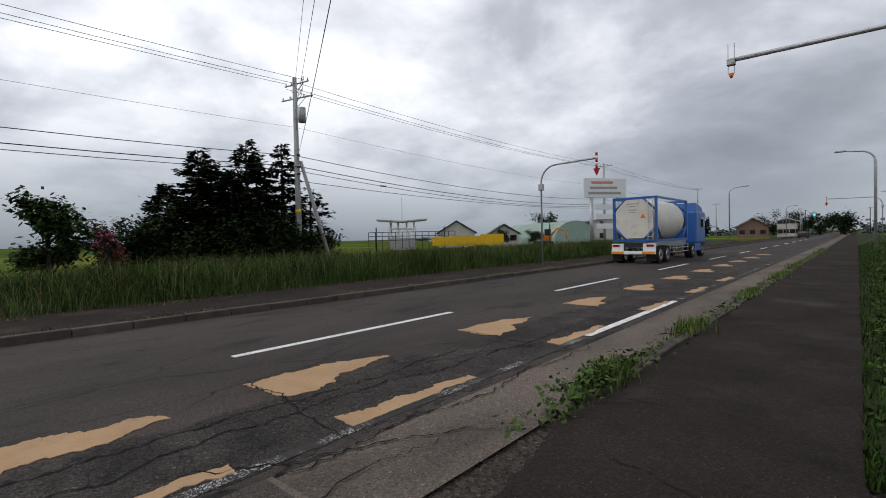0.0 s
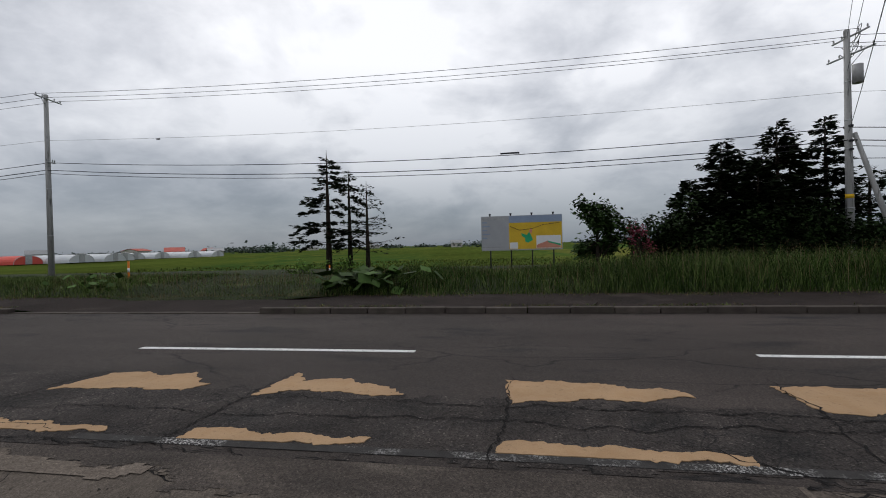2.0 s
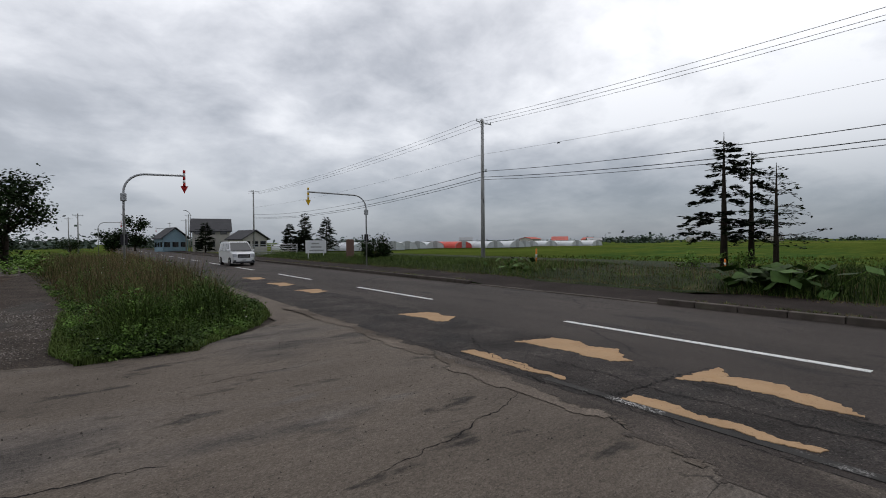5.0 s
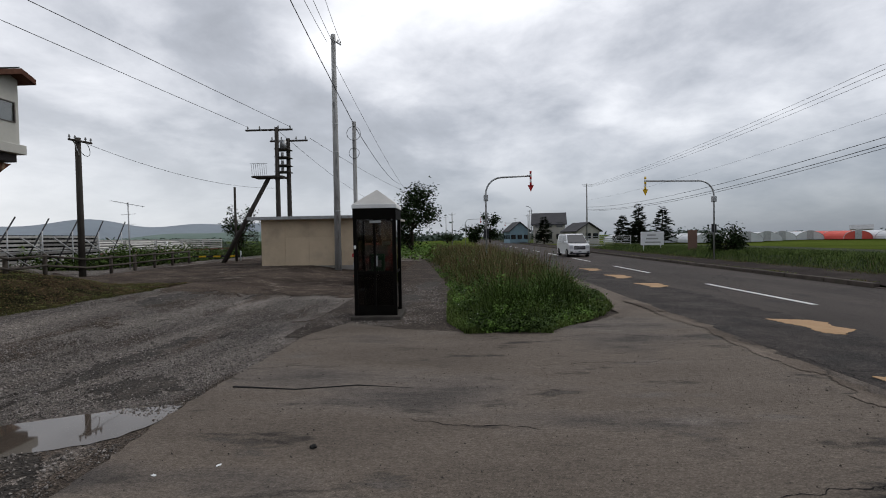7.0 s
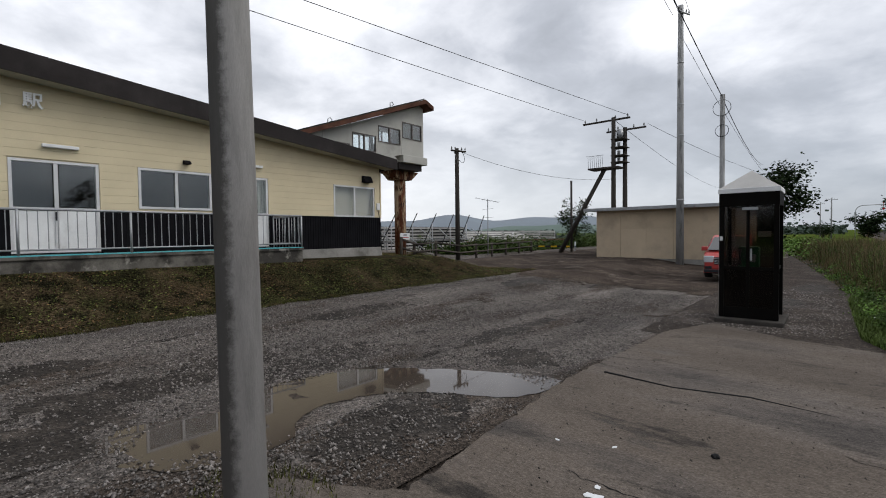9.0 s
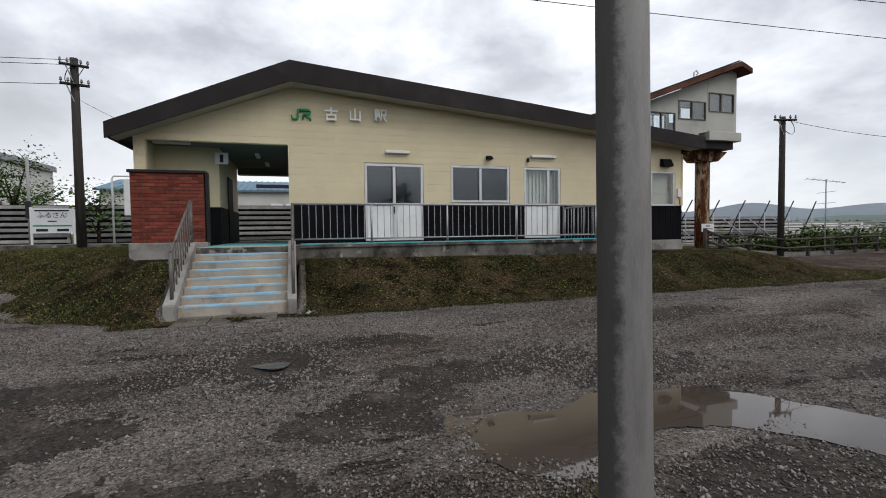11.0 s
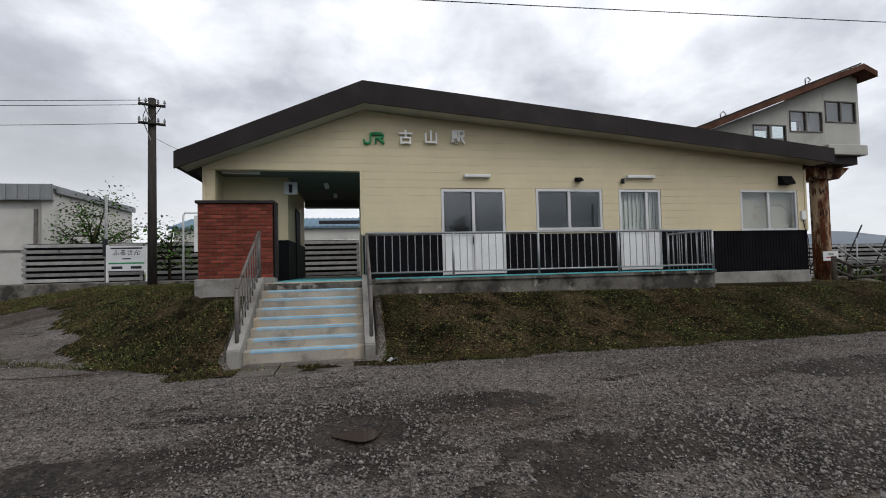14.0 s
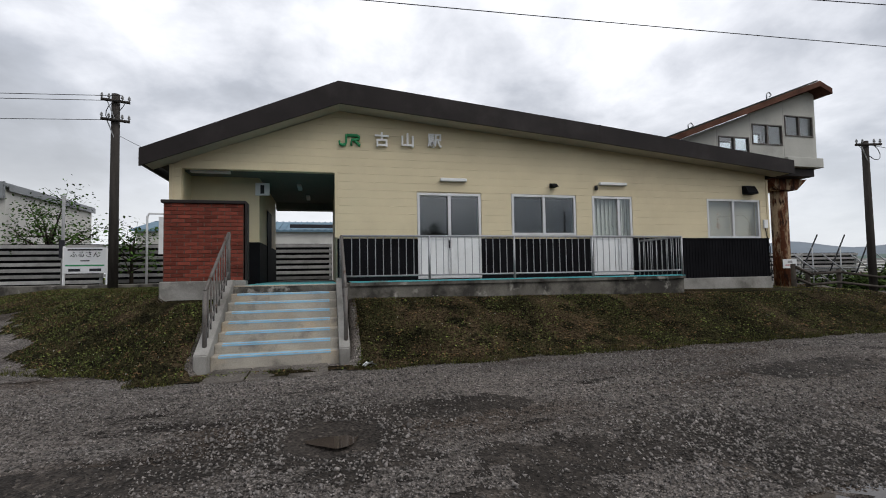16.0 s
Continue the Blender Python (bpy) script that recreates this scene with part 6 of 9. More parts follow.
def build_stones():
    # loose crushed stone over the forecourt
    r = np.random.RandomState(21)
    n = 300000
    x, y = 4.2 + (r.power(0.95, n)) * 7.2, r.uniform(-14, 9, n)
    dens = 0.42 + 0.75 * wob(x * 1.7, y * 0.4, 0.9) + 0.5 * wob(y * 0.7, x * 2.2, 1.5)
    inside = (x > 4.3 + 0.15 * wob(x, y, 2)) & (x < foot_x(y) + 0.25) & (dens > r.uniform(-0.1, 0.95, n)) & ~((y > -2.1) & (x < 5.1))
    puddle = ((x - 6.2) / 0.75) ** 2 + ((y + 2.9) / 1.7) ** 2 < 0.75
    puddle |= ((x - 5.1) / 0.9) ** 2 + ((y + 4.6) / 0.5) ** 2 < 0.8
    puddle |= ((x - 8.6) / 0.34) ** 2 + ((y - 0.25) / 0.42) ** 2 < 1
    hollow = np.zeros(n, bool)
    for cx, cy, a, b in MUD:
        hollow |= ((x - cx) / a) ** 2 + ((y - cy) / b) ** 2 + 0.55 * wob(x, y, 4.0) < 0.75
    inside &= ~(hollow & (r.uniform(0, 1, n) < 0.85))
    x, y = x[inside & ~puddle], y[inside & ~puddle]
    spread = len(x)
    # dense ring round the big puddle and by the booth and the pole
    for cx, cy, s, m in ((5.0, -2.9, 0.7, 1800), (7.4, -3.4, 0.7, 2600), (5.4, -1.0, 0.8, 2500), (3.7, -10.0, 0.6, 1800), (2.4, -10.6, 0.35, 900), (7.6, -6.0, 1.3, 4500), (8.7, 0.4, 0.75, 5000), (8.4, -3.6, 0.8, 4000), (2.6, -13.0, 0.8, 2500), (2.6, -16.0, 1.0, 4000), (2.9, -11.6, 0.8, 2500), (3.2, -9.7, 0.5, 1500)):
        xx, yy = r.normal(cx, s, m), r.normal(cy, s * 1.1, m)
        wet = (((xx - 6.2) / 0.75) ** 2 + ((yy + 2.9) / 1.7) ** 2 < 0.8) | (((xx - 5.1) / 0.9) ** 2 + ((yy + 4.6) / 0.5) ** 2 < 0.8)
        wet |= ((xx - 8.6) / 0.34) ** 2 + ((yy - 0.25) / 0.42) ** 2 < 1
        ok = ~wet & ((xx > 4.35) | (yy < -9.7)) & ~((yy > -2.0) & (xx < 5.0))
        x, y = np.concatenate([x, xx[ok]]), np.concatenate([y, yy[ok]])
    loose = np.arange(len(x)) >= spread
    n = len(x)
    z = np.where(x < 4.3, 0.0, bank_z(x, y)) + 0.004
    s = 0.006 + 0.011 * r.power(1.0, n) ** 2.2 + 0.012 * (r.uniform(0, 1, n) > 0.95) + 0.011 * loose * r.uniform(0, 1, n)
    base = np.array([[1, 0, -0.2], [-0.5, 0.87, -0.2], [-0.5, -0.87, -0.2], [0.3, 0.2, 0.9]])
    ang = r.uniform(0, 2 * np.pi, n)
    jit = base[None] * r.uniform(0.55, 1.25, (n, 4, 1)) + r.normal(0, 0.12, (n, 4, 3))
    c, q = np.cos(ang)[:, None], np.sin(ang)[:, None]
    vx, vy = jit[..., 0] * c - jit[..., 1] * q, jit[..., 0] * q + jit[..., 1] * c
    V = np.stack([vx * s[:, None] + x[:, None], vy * s[:, None] + y[:, None], jit[..., 2] * s[:, None] * 0.8 + z[:, None]], -1).reshape(-1, 3)
    k = np.arange(n)[:, None] * 4
    F = np.concatenate([k + [0, 1, 3], k + [1, 2, 3], k + [2, 0, 3], k + [1, 0, 2]])
    soup("loose_gravel", V, F, M["stone"], "loose grey crushed stone on the forecourt", "gravel")
    # grit on the apron and beside the road
    n = 7000
    x, y = r.uniform(-3.2, 4.3, n), r.uniform(-9.5, 4, n)
    s = 0.004 + 0.012 * r.power(1.0, n) ** 4
    jit = base[None] * r.uniform(0.6, 1.2, (n, 4, 1))
    V = np.stack([jit[..., 0] * s[:, None] + x[:, None], jit[..., 1] * s[:, None] + y[:, None], jit[..., 2] * s[:, None] + 0.018], -1).reshape(-1, 3)
    k = np.arange(n)[:, None] * 4
    F = np.concatenate([k + [0, 1, 3], k + [1, 2, 3], k + [2, 0, 3]])
    soup("loose_grit", V, F, M["grit"], "scattered grit on the apron", "grit")


def build_grass():
    r = np.random.RandomState(9)
    # far verge
    xs = -np.concatenate([np.arange(14.3, 24.3, 0.5), [26, 30, 38]])[::-1]
    vz = lambda x, y: np.where(x > -14.6, 0.10, 0.13 + 0.28 * smooth01(14.2, 16.5, -x) - 0.5 * smooth01(22, 38, -x)) - 0.1 * smooth01(-7, -8.5, y) * (1 - smooth01(-14, -15.5, y))
    grid_sheet("verge_ground", xs, np.linspace(-70, 90, 200), vz, M["verge"], "rough grassy verge beyond the far pavement", "verge")
    n = 150000
    x, y = -(14.3 + 8.5 * r.power(0.75, n)), r.uniform(-58, 62, n)
    gap = smooth01(-6.6, -7.6, y) * (1 - smooth01(-14.2, -15.5, y))
    top = (0.30 + 0.3 * smooth01(-16, -4, y) * (1 - smooth01(-4, -1, y)) + 0.65 * smooth01(-2, 5, y)) * (0.35 + 0.65 * smooth01(14.0, 15.2, -x)) * (1 - 0.75 * gap)
    h = top * (0.75 + 0.32 * wob(x, y, 1.1) + 0.15 * wob(y, x, 3.0) + r.uniform(-0.3, 0.3, n)) * (1 - 0.35 * smooth01(17, 22, -x))
    h = np.clip(h, 0.06, 1.5)
    ok = r.uniform(0, 1, n) > 0.4 * gap
    P = np.stack([x, y, vz(x, y)], 1)[ok]
    lit = r.uniform(0, 1, len(P)) < 0.30 + 0.25 * wob(P[:, 0], P[:, 1], 0.5) + 0.4 * smooth01(-5, -9, P[:, 1])
    for sel, mm, nm, lb in ((~lit, "tall", "verge_grass", "tall dark green verge grass"), (lit, "lightgrass", "pale_verge_grass", "pale green blades in the verge grass")):
        blades(nm, P[sel], h[ok][sel] * 1.05, 0.009 + 0.009 * r.uniform(0, 1, sel.sum()), M[mm], lb, "grass", 1.1)
    n = 5000
    x, y = -(14.25 + 0.5 * r.power(0.6, n)), r.uniform(-58, 62, n)
    blades("dry_edge_grass", np.stack([x, y, np.full(n, 0.12)], 1), r.uniform(0.04, 0.16, n), np.full(n, 0.015), M["dry"], "dry trodden grass along the pavement", "grass", 0.9, 1, 4)
    n = 4500
    x, y = -(14.6 + 5 * r.uniform(0, 1, n)), r.uniform(-20, 60, n)
    blades("seed_heads", np.stack([x, y, vz(x, y)], 1), r.uniform(0.8, 1.3, n) * (0.5 + 0.55 * smooth01(-1, 5, y)), np.full(n, 0.009), M["dry"], "pale flowering grass stems in the verge", "grass", 0.45, 2, 6)
    # weeds and dry grass creeping over the far pavement's edges
    n = 26000
    y = r.uniform(-45, 60, n)
    back = r.uniform(0, 1, n) < 0.5
    x = np.where(back, -14.2 + np.abs(r.normal(0, 0.32, n)), -11.45 - np.abs(r.normal(0, 0.16, n)))
    ok = (wob(y, x, 0.9) + 0.6 * wob(x * 0, y, 2.7) > r.uniform(-0.4, 0.7, n)) & ~((y < -6.5) & (y > -15.5))
    for sel, mm, nm, lb in ((ok & (r.uniform(0, 1, n) < 0.55), "islandgrass", "pavement_weeds", "low green weeds along the far pavement"), (ok & (r.uniform(0, 1, n) < 0.5), "dry", "pavement_litter", "dry grass litter on the far pavement")):
        blades(nm, np.stack([x, y, np.full(n, 0.13)], 1)[sel], r.uniform(0.02, 0.08, n)[sel], np.full(sel.sum(), 0.02), M[mm], lb, "weeds", 1.2, 1, 27)
    # big butterbur-like leaves at the field entrance
    for cy, cx, m, s in ((-5.4, -15.3, 130, 0.5), (-16.3, -15.8, 40, 0.28)):
        th = thing("butterbur_plant", (cx, cy, 0.2), "clump of broad round green leaves in the verge", "plant", "butterbur plants")
        P = np.stack([r.normal(0, 0.5, m), r.normal(0, 0.75, m), r.uniform(0.15, 0.75, m)], 1)
        V, F = leaf_cloud(P, np.full(m, s), int(abs(cy) * 7), 0.75, 1.05)
        soup("broad_leaves", V, F, M["butterleaf"], "", "", parent=th)
        bm = B()
        for p in P[::4]:
            rod(bm, (p[0] * 0.4, p[1] * 0.4, -0.1), p, 0.012, n=4)
        part("stemwork", bm, M["weed"], th)
    # field tufts
    n = 26000
    d = 22 + 34 * r.power(0.6, n)
    a = r.uniform(-1.15, 1.25, n)
    x, y = -d * np.cos(a), d * np.sin(a)
    ok = (x < -21)
    blades("field_grass", np.stack([x, y, np.full(n, -0.12)], 1)[ok], (r.uniform(0.05, 0.26, n) * (0.7 + 0.6 * (wob(x, y, 0.12) > 0.2)))[ok], 0.10 + 0.002 * d[ok], M["fieldgrass"], "rough meadow grass in the fields", "grass", 0.5, 1, 8)
    # weed island between road and track
    n = 62000
    y = -9.0 - 46 * r.power(0.62, n)
    left = np.interp(-y, [9, 10, 15.6, 27, 39, 60], [1.2, 1.55, 1.7, 3.0, 4.6, 6.5])
    right = np.interp(-y, [9, 9.6, 10.6, 11.8, 14, 60], [-0.2, -0.7, -1.6, -2.2, -2.6, -2.75])
    u = r.uniform(0, 1, n)
    x = right + (left - right) * u
    edge = np.minimum(np.minimum(x - right, left - x), (-8.9 - y) * 0.8)
    edge += 0.15 * wob(x, y, 3)
    lumps = 0.62 + 0.42 * wob(x, y, 1.3) + 0.26 * wob(y, x, 3.1)
    h = np.clip(0.08 + 1.25 * smooth01(0.1, 1.3, edge), 0.06, 1.4) * lumps * r.uniform(0.45, 1.25, n)
    h = np.clip(h, 0.05, 1.5)
    P = np.stack([x, y, np.zeros(n)], 1)
    dry = (wob(x, y, 0.6) + 0.5 * smooth01(-13, -17, y) > 0.15) & (y < -12) & (r.uniform(0, 1, n) > 0.35)
    pale = ~dry & (wob(y, x, 1.1) > r.uniform(-0.2, 0.8, n))
    deep = ~dry & ~pale
    blades("weed_island_grass", P[deep], h[deep], np.full(deep.sum(), 0.012), M["islanddeep"], "tall green weeds between road and track", "weeds", 0.95)
    blades("weed_island_pale_grass", P[pale], h[pale], np.full(pale.sum(), 0.013), M["islandgrass"], "paler grass blades among the weeds", "weeds", 0.7, 2, 3)
    blades("weed_island_dry_grass", P[dry], h[dry] * 1.15, np.full(dry.sum(), 0.012), M["dry"], "reddish dry grass heads among the weeds", "weeds", 0.35)
    # leafy stems: each a bent shoot with leaves all the way up
    m, per = 2600, 30
    pick = r.choice(np.flatnonzero((y > -26) & (wob(x, y, 0.9) > -0.35)), m)
    H = np.clip(h[pick] * 0.9 + r.uniform(0.0, 0.22, m), 0.1, 1.35)
    t = r.uniform(0.15, 1.0, (m, per))
    bend = r.normal(0, 0.16, (m, 1, 2)) * (t ** 2)[..., None]
    Q = np.concatenate([P[pick][:, None, :2] + bend + r.normal(0, 0.035, (m, per, 2)), (t * H[:, None])[..., None]], 2)
    size = (0.035 + 0.055 * r.uniform(0, 1, m))[:, None] * (1.15 - 0.5 * t)
    kind = wob(P[pick, 1], P[pick, 0], 1.4) + r.normal(0, 0.25, m)
    for lo, hi, mm, nm, lb, seed in ((-9, -0.05, "bushleaf", "weed_island_dark_leaves", "dark leafy weeds beside the road", 3), (-0.05, 9, "weed", "weed_island_leaves", "fresh green leafy weeds beside the road", 13)):
        sel = (kind >= lo) & (kind < hi)
        V, F = leaf_cloud(Q[sel].reshape(-1, 3), size[sel].ravel(), seed, 0.55, 1.9)
        soup(nm, V, F, M[mm], lb, "weeds")
    # short bright rim of the island
    k = 9000
    yy = -8.85 - 6.5 * r.power(0.7, k)
    side = r.uniform(0, 1, k) < 0.6
    lo = np.interp(-yy, [9, 10, 15.6, 27], [1.2, 1.55, 1.7, 3.0])
    hi = np.interp(-yy, [9, 9.6, 10.6, 11.8, 14], [-0.2, -0.7, -1.6, -2.2, -2.6])
    xx = np.where(side, lo - np.abs(r.normal(0, 0.22, k)) + 0.12, hi + np.abs(r.normal(0, 0.2, k)) - 0.1)
    front = r.uniform(0, 1, k) < 0.35
    xx = np.where(front, r.uniform(-1.3, 1.3, k), xx)
    yy = np.where(front, np.interp(xx, [-1.6, -0.7, -0.2, 1.2, 1.5], [-10.5, -9.6, -9.05, -9.0, -9.8]) - np.abs(r.normal(0, 0.2, k)), yy)
    blades("island_rim_grass", np.stack([xx, yy, np.full(k, 0.005)], 1), r.uniform(0.03, 0.17, k), np.full(k, 0.013), M["lightgrass"], "short bright grass round the weeds", "grass", 0.9, 2, 29)
    m = 260
    pick = r.choice(n, m)
    Q = P[pick] + np.stack([np.zeros(m), np.zeros(m), h[pick] * 0.8 + 0.03], 1)
    V, F = leaf_cloud(Q, np.full(m, 0.03), 5, 0.9, 1.0)
    soup("clover_flowers", V, F, M["petal"], "small white flowers among the weeds", "flowers")
    grid_sheet("weed_island_ground", np.linspace(-2.75, 1.5, 16), np.linspace(-60, -9.2, 60), lambda x, y: 0.006 + 0.0 * x, M["verge"], "weedy soil between road and track", "verge", keep=lambda x, y: (x < np.interp(-y, [9, 10, 15.6, 60], [1.0, 1.35, 1.5, 1.5])) & (x > np.interp(-y, [9, 9.6, 10.6, 11.8, 14, 60], [0, -0.5, -1.4, -2.0, -2.5, -2.7])))
    # weeds along the near kerb
    n = 9000
    y = 4.3 + 45 * r.power(0.7, n)
    clump = np.clip(0.5 + wob(y, y * 0, 1.3) + 0.6 * wob(y * 0, y, 0.45), 0, 1.3)
    x = -2.3 + r.normal(0, 0.06 + 0.05 * clump, n)
    h = (0.03 + 0.2 * clump * r.uniform(0.3, 1.2, n)) * (1 + 0.5 * np.exp(-((y - 5.0) / 0.8) ** 2))
    ok = r.uniform(0, 1, n) < clump
    blades("kerb_weeds", np.stack([x, y, np.full(n, 0.0)], 1)[ok], h[ok], np.full(ok.sum(), 0.016), M["islandgrass"], "green weeds growing along the kerb", "weeds", 0.6)
    m = 1500
    y = np.concatenate([r.normal(5.0, 0.7, m // 2), r.uniform(3.8, 20, m - m // 2)])
    x = -2.3 + r.normal(0, 0.11, m)
    V, F = leaf_cloud(np.stack([x, y, r.uniform(0.02, 0.26, m) * np.where(np.abs(y - 4.9) < 1, 1, 0.5)], 1), np.full(m, 0.08), 12, 0.4, 1.8)
    soup("kerb_weed_leaves", V, F, M["bushleaf"], "leafy weeds on the kerb", "weeds")
    # bushes beyond the near pavement
    n = 60000
    y = 5.0 + 60 * r.power(0.6, n)
    x = 0.12 + 0.22 * wob(y, y * 0.3, 0.8) + 0.1 * wob(y, y, 2.6) + 3.5 * r.power(1.0, n)
    top = (0.1 + 0.9 * smooth01(-0.1, 1.5, x)) * (0.25 + 0.75 * smooth01(5, 11, y)) * (0.8 + 0.35 * wob(x, y, 1.2))
    P = np.stack([x, y, top * r.uniform(0.1, 1.0, n)], 1)
    V, F = leaf_cloud(P, 0.05 + 0.05 * r.uniform(0, 1, n), 14, 0.45, 1.6)
    soup("pavement_bushes", V, F, M["bushleaf"], "leafy bushes beside the pavement", "bushes")
    n = 14000
    y = 4.0 + 60 * r.power(0.6, n)
    x = -0.12 + 2.6 * r.power(0.7, n)
    blades("pavement_grass", np.stack([x, y, np.zeros(n)], 1), r.uniform(0.08, 0.5, n) * (0.3 + 0.7 * smooth01(-0.1, 0.8, x)), np.full(n, 0.016), M["tall"], "grass beside the pavement", "grass", 0.6, 2, 15)
    grid_sheet("roadside_ground", np.linspace(-0.1, 5, 6), np.linspace(4.6, 250, 40), lambda x, y: 0.012 + 0.0 * x, M["verge"], "rough grassy ground beside the pavement", "verge")
    # turf on the bank
    n = 300000
    x, y = r.uniform(10.2, 20.8, n), r.uniform(-16.5, 14, n)
    ok = (x > foot_x(y) + r.uniform(0, 0.35, n)) & ~((x > 12.8) & (y > -11.5) & (y < 3.3)) & ~((x > 10.9) & (y > -0.15) & (y < 2.05)) & ~on_path(x, y) & ((y > 3.3) | (x < 17.2))
    bare = wob(x, y, 1.3) + 0.5 * wob(y, x, 3.1)
    ok &= bare < r.uniform(0.2, 1.3, n)
    P = np.stack([x, y, bank_z(x, y)], 1)[ok]
    k = len(P)
    left = P[:, 1] > 2
    tops = r.uniform(0.012, 0.04, k) * np.where(left, 1.3, 1.0)
    dryb = r.uniform(0, 1, k) < 0.16 + 0.2 * (wob(P[:, 0], P[:, 1], 2.2) > 0.3)
    tips = ~dryb & (r.uniform(0, 1, k) < 0.22 + 0.14 * (wob(P[:, 0], P[:, 1], 3.1) > 0.1) + 0.2 * left * (P[:, 0] < 12.3))
    dark = ~dryb & ~tips
    blades("bank_bright_turf", P[tips], tops[tips] * 1.1, np.full(tips.sum(), 0.014), M["lightgrass"], "bright green tips in the bank turf", "grass", 1.0, 1, 16)
    blades("bank_turf", P[dark], tops[dark], np.full(dark.sum(), 0.018), M["turf"], "short mown turf on the bank", "grass", 0.9, 1, 17)
    blades("bank_dry_turf", P[dryb], tops[dryb] * 0.8, np.full(dryb.sum(), 0.02), M["dry"], "dry brown grass on the bank", "grass", 1.2, 1, 18)
    # clover and dead leaves lying in the turf
    low = r.uniform(0, 1, k)
    patch = wob(P[:, 0], P[:, 1], 1.7) + 0.6 * wob(P[:, 1], P[:, 0], 4.3)
    for sel, mm, nm, lb, sz in (((patch > -0.05) & (low < 0.34), "clover", "bank_clover", "clover leaves in the bank turf", 0.036), ((patch < 0.2) & (low > 0.72), "deadleaf", "bank_dead_leaves", "dead brown leaves in the bank turf", 0.038)):
        V, F = leaf_cloud(P[sel] + [0, 0, 0.022], np.full(sel.sum(), sz), 24, 0.8, 1.3)
        soup(nm, V, F, M[mm], lb, "turf")
    # a fringe of longer grass where the bank meets the gravel
    m = 9000
    y = r.uniform(-15, 9, m)
    x = foot_x(y) + np.abs(r.normal(0.1, 0.14, m))
    on = ~((y > -0.1) & (y < 2.05))
    blades("bank_fringe_grass", np.stack([x, y, bank_z(x, y)], 1)[on], r.uniform(0.02, 0.06, m)[on], np.full(on.sum(), 0.013), M["turf"], "longer grass along the foot of the bank", "grass", 0.9, 1, 26)
    m = 150
    x, y = r.uniform(11, 13, m), np.where(r.uniform(0, 1, m) < 0.6, r.uniform(2.3, 6, m), r.uniform(-3, 0, m))
    V, F = leaf_cloud(np.stack([x, y, bank_z(x, y) + 0.04], 1), np.full(m, 0.016), 19, 0.9, 1.0)
    soup("clover_dots", V, F, M["petal"], "small white clover heads on the bank", "flowers")
    # tuft at the foot of the near pole
    n = 900
    a, d = r.uniform(0, 6.28, n), 0.1 + 0.35 * r.power(1.5, n)
    blades("pole_foot_grass", np.stack([4.72 + d * np.cos(a) * 1.4, -1.72 + d * np.sin(a), np.full(n, 0.0)], 1), r.uniform(0.02, 0.08, n), np.full(n, 0.012), M["turf"], "tuft of grass at the pole's foot", "grass", 0.8, 1, 20)
    # scrub beyond the timber fence
    grid_sheet("track_verge", np.linspace(17.6, 29, 40), np.linspace(-64, -17, 120), lambda x, y: 0.16 + 0.14 * wob(x, y, 0.6) * smooth01(17.6, 19, x), M["verge"], "weedy ground beside the railway", "verge")
    n = 42000
    x, y = 19.0 + 5 * r.power(0.7, n), -22.5 - 36 * r.power(0.8, n)
    V, F = leaf_cloud(np.stack([x, y, 0.15 + r.uniform(0, 1.5, n) * (0.65 + 0.5 * wob(x, y, 0.7))], 1), np.full(n, 0.16), 22, 0.5, 1.5)
    soup("track_scrub", V, F, M["islanddeep"], "green scrub beside the railway", "scrub")
    n = 8000
    x, y = r.uniform(3.2, 12, n), r.uniform(-75, -36, n)
    V, F = leaf_cloud(np.stack([x, y, r.uniform(0, 1.3, n) * (0.6 + 0.4 * wob(x, y, 0.6))], 1), np.full(n, 0.2), 23, 0.5, 1.5)
    soup("track_side_bushes", V, F, M["weed"], "green bushes behind the shed", "bushes")


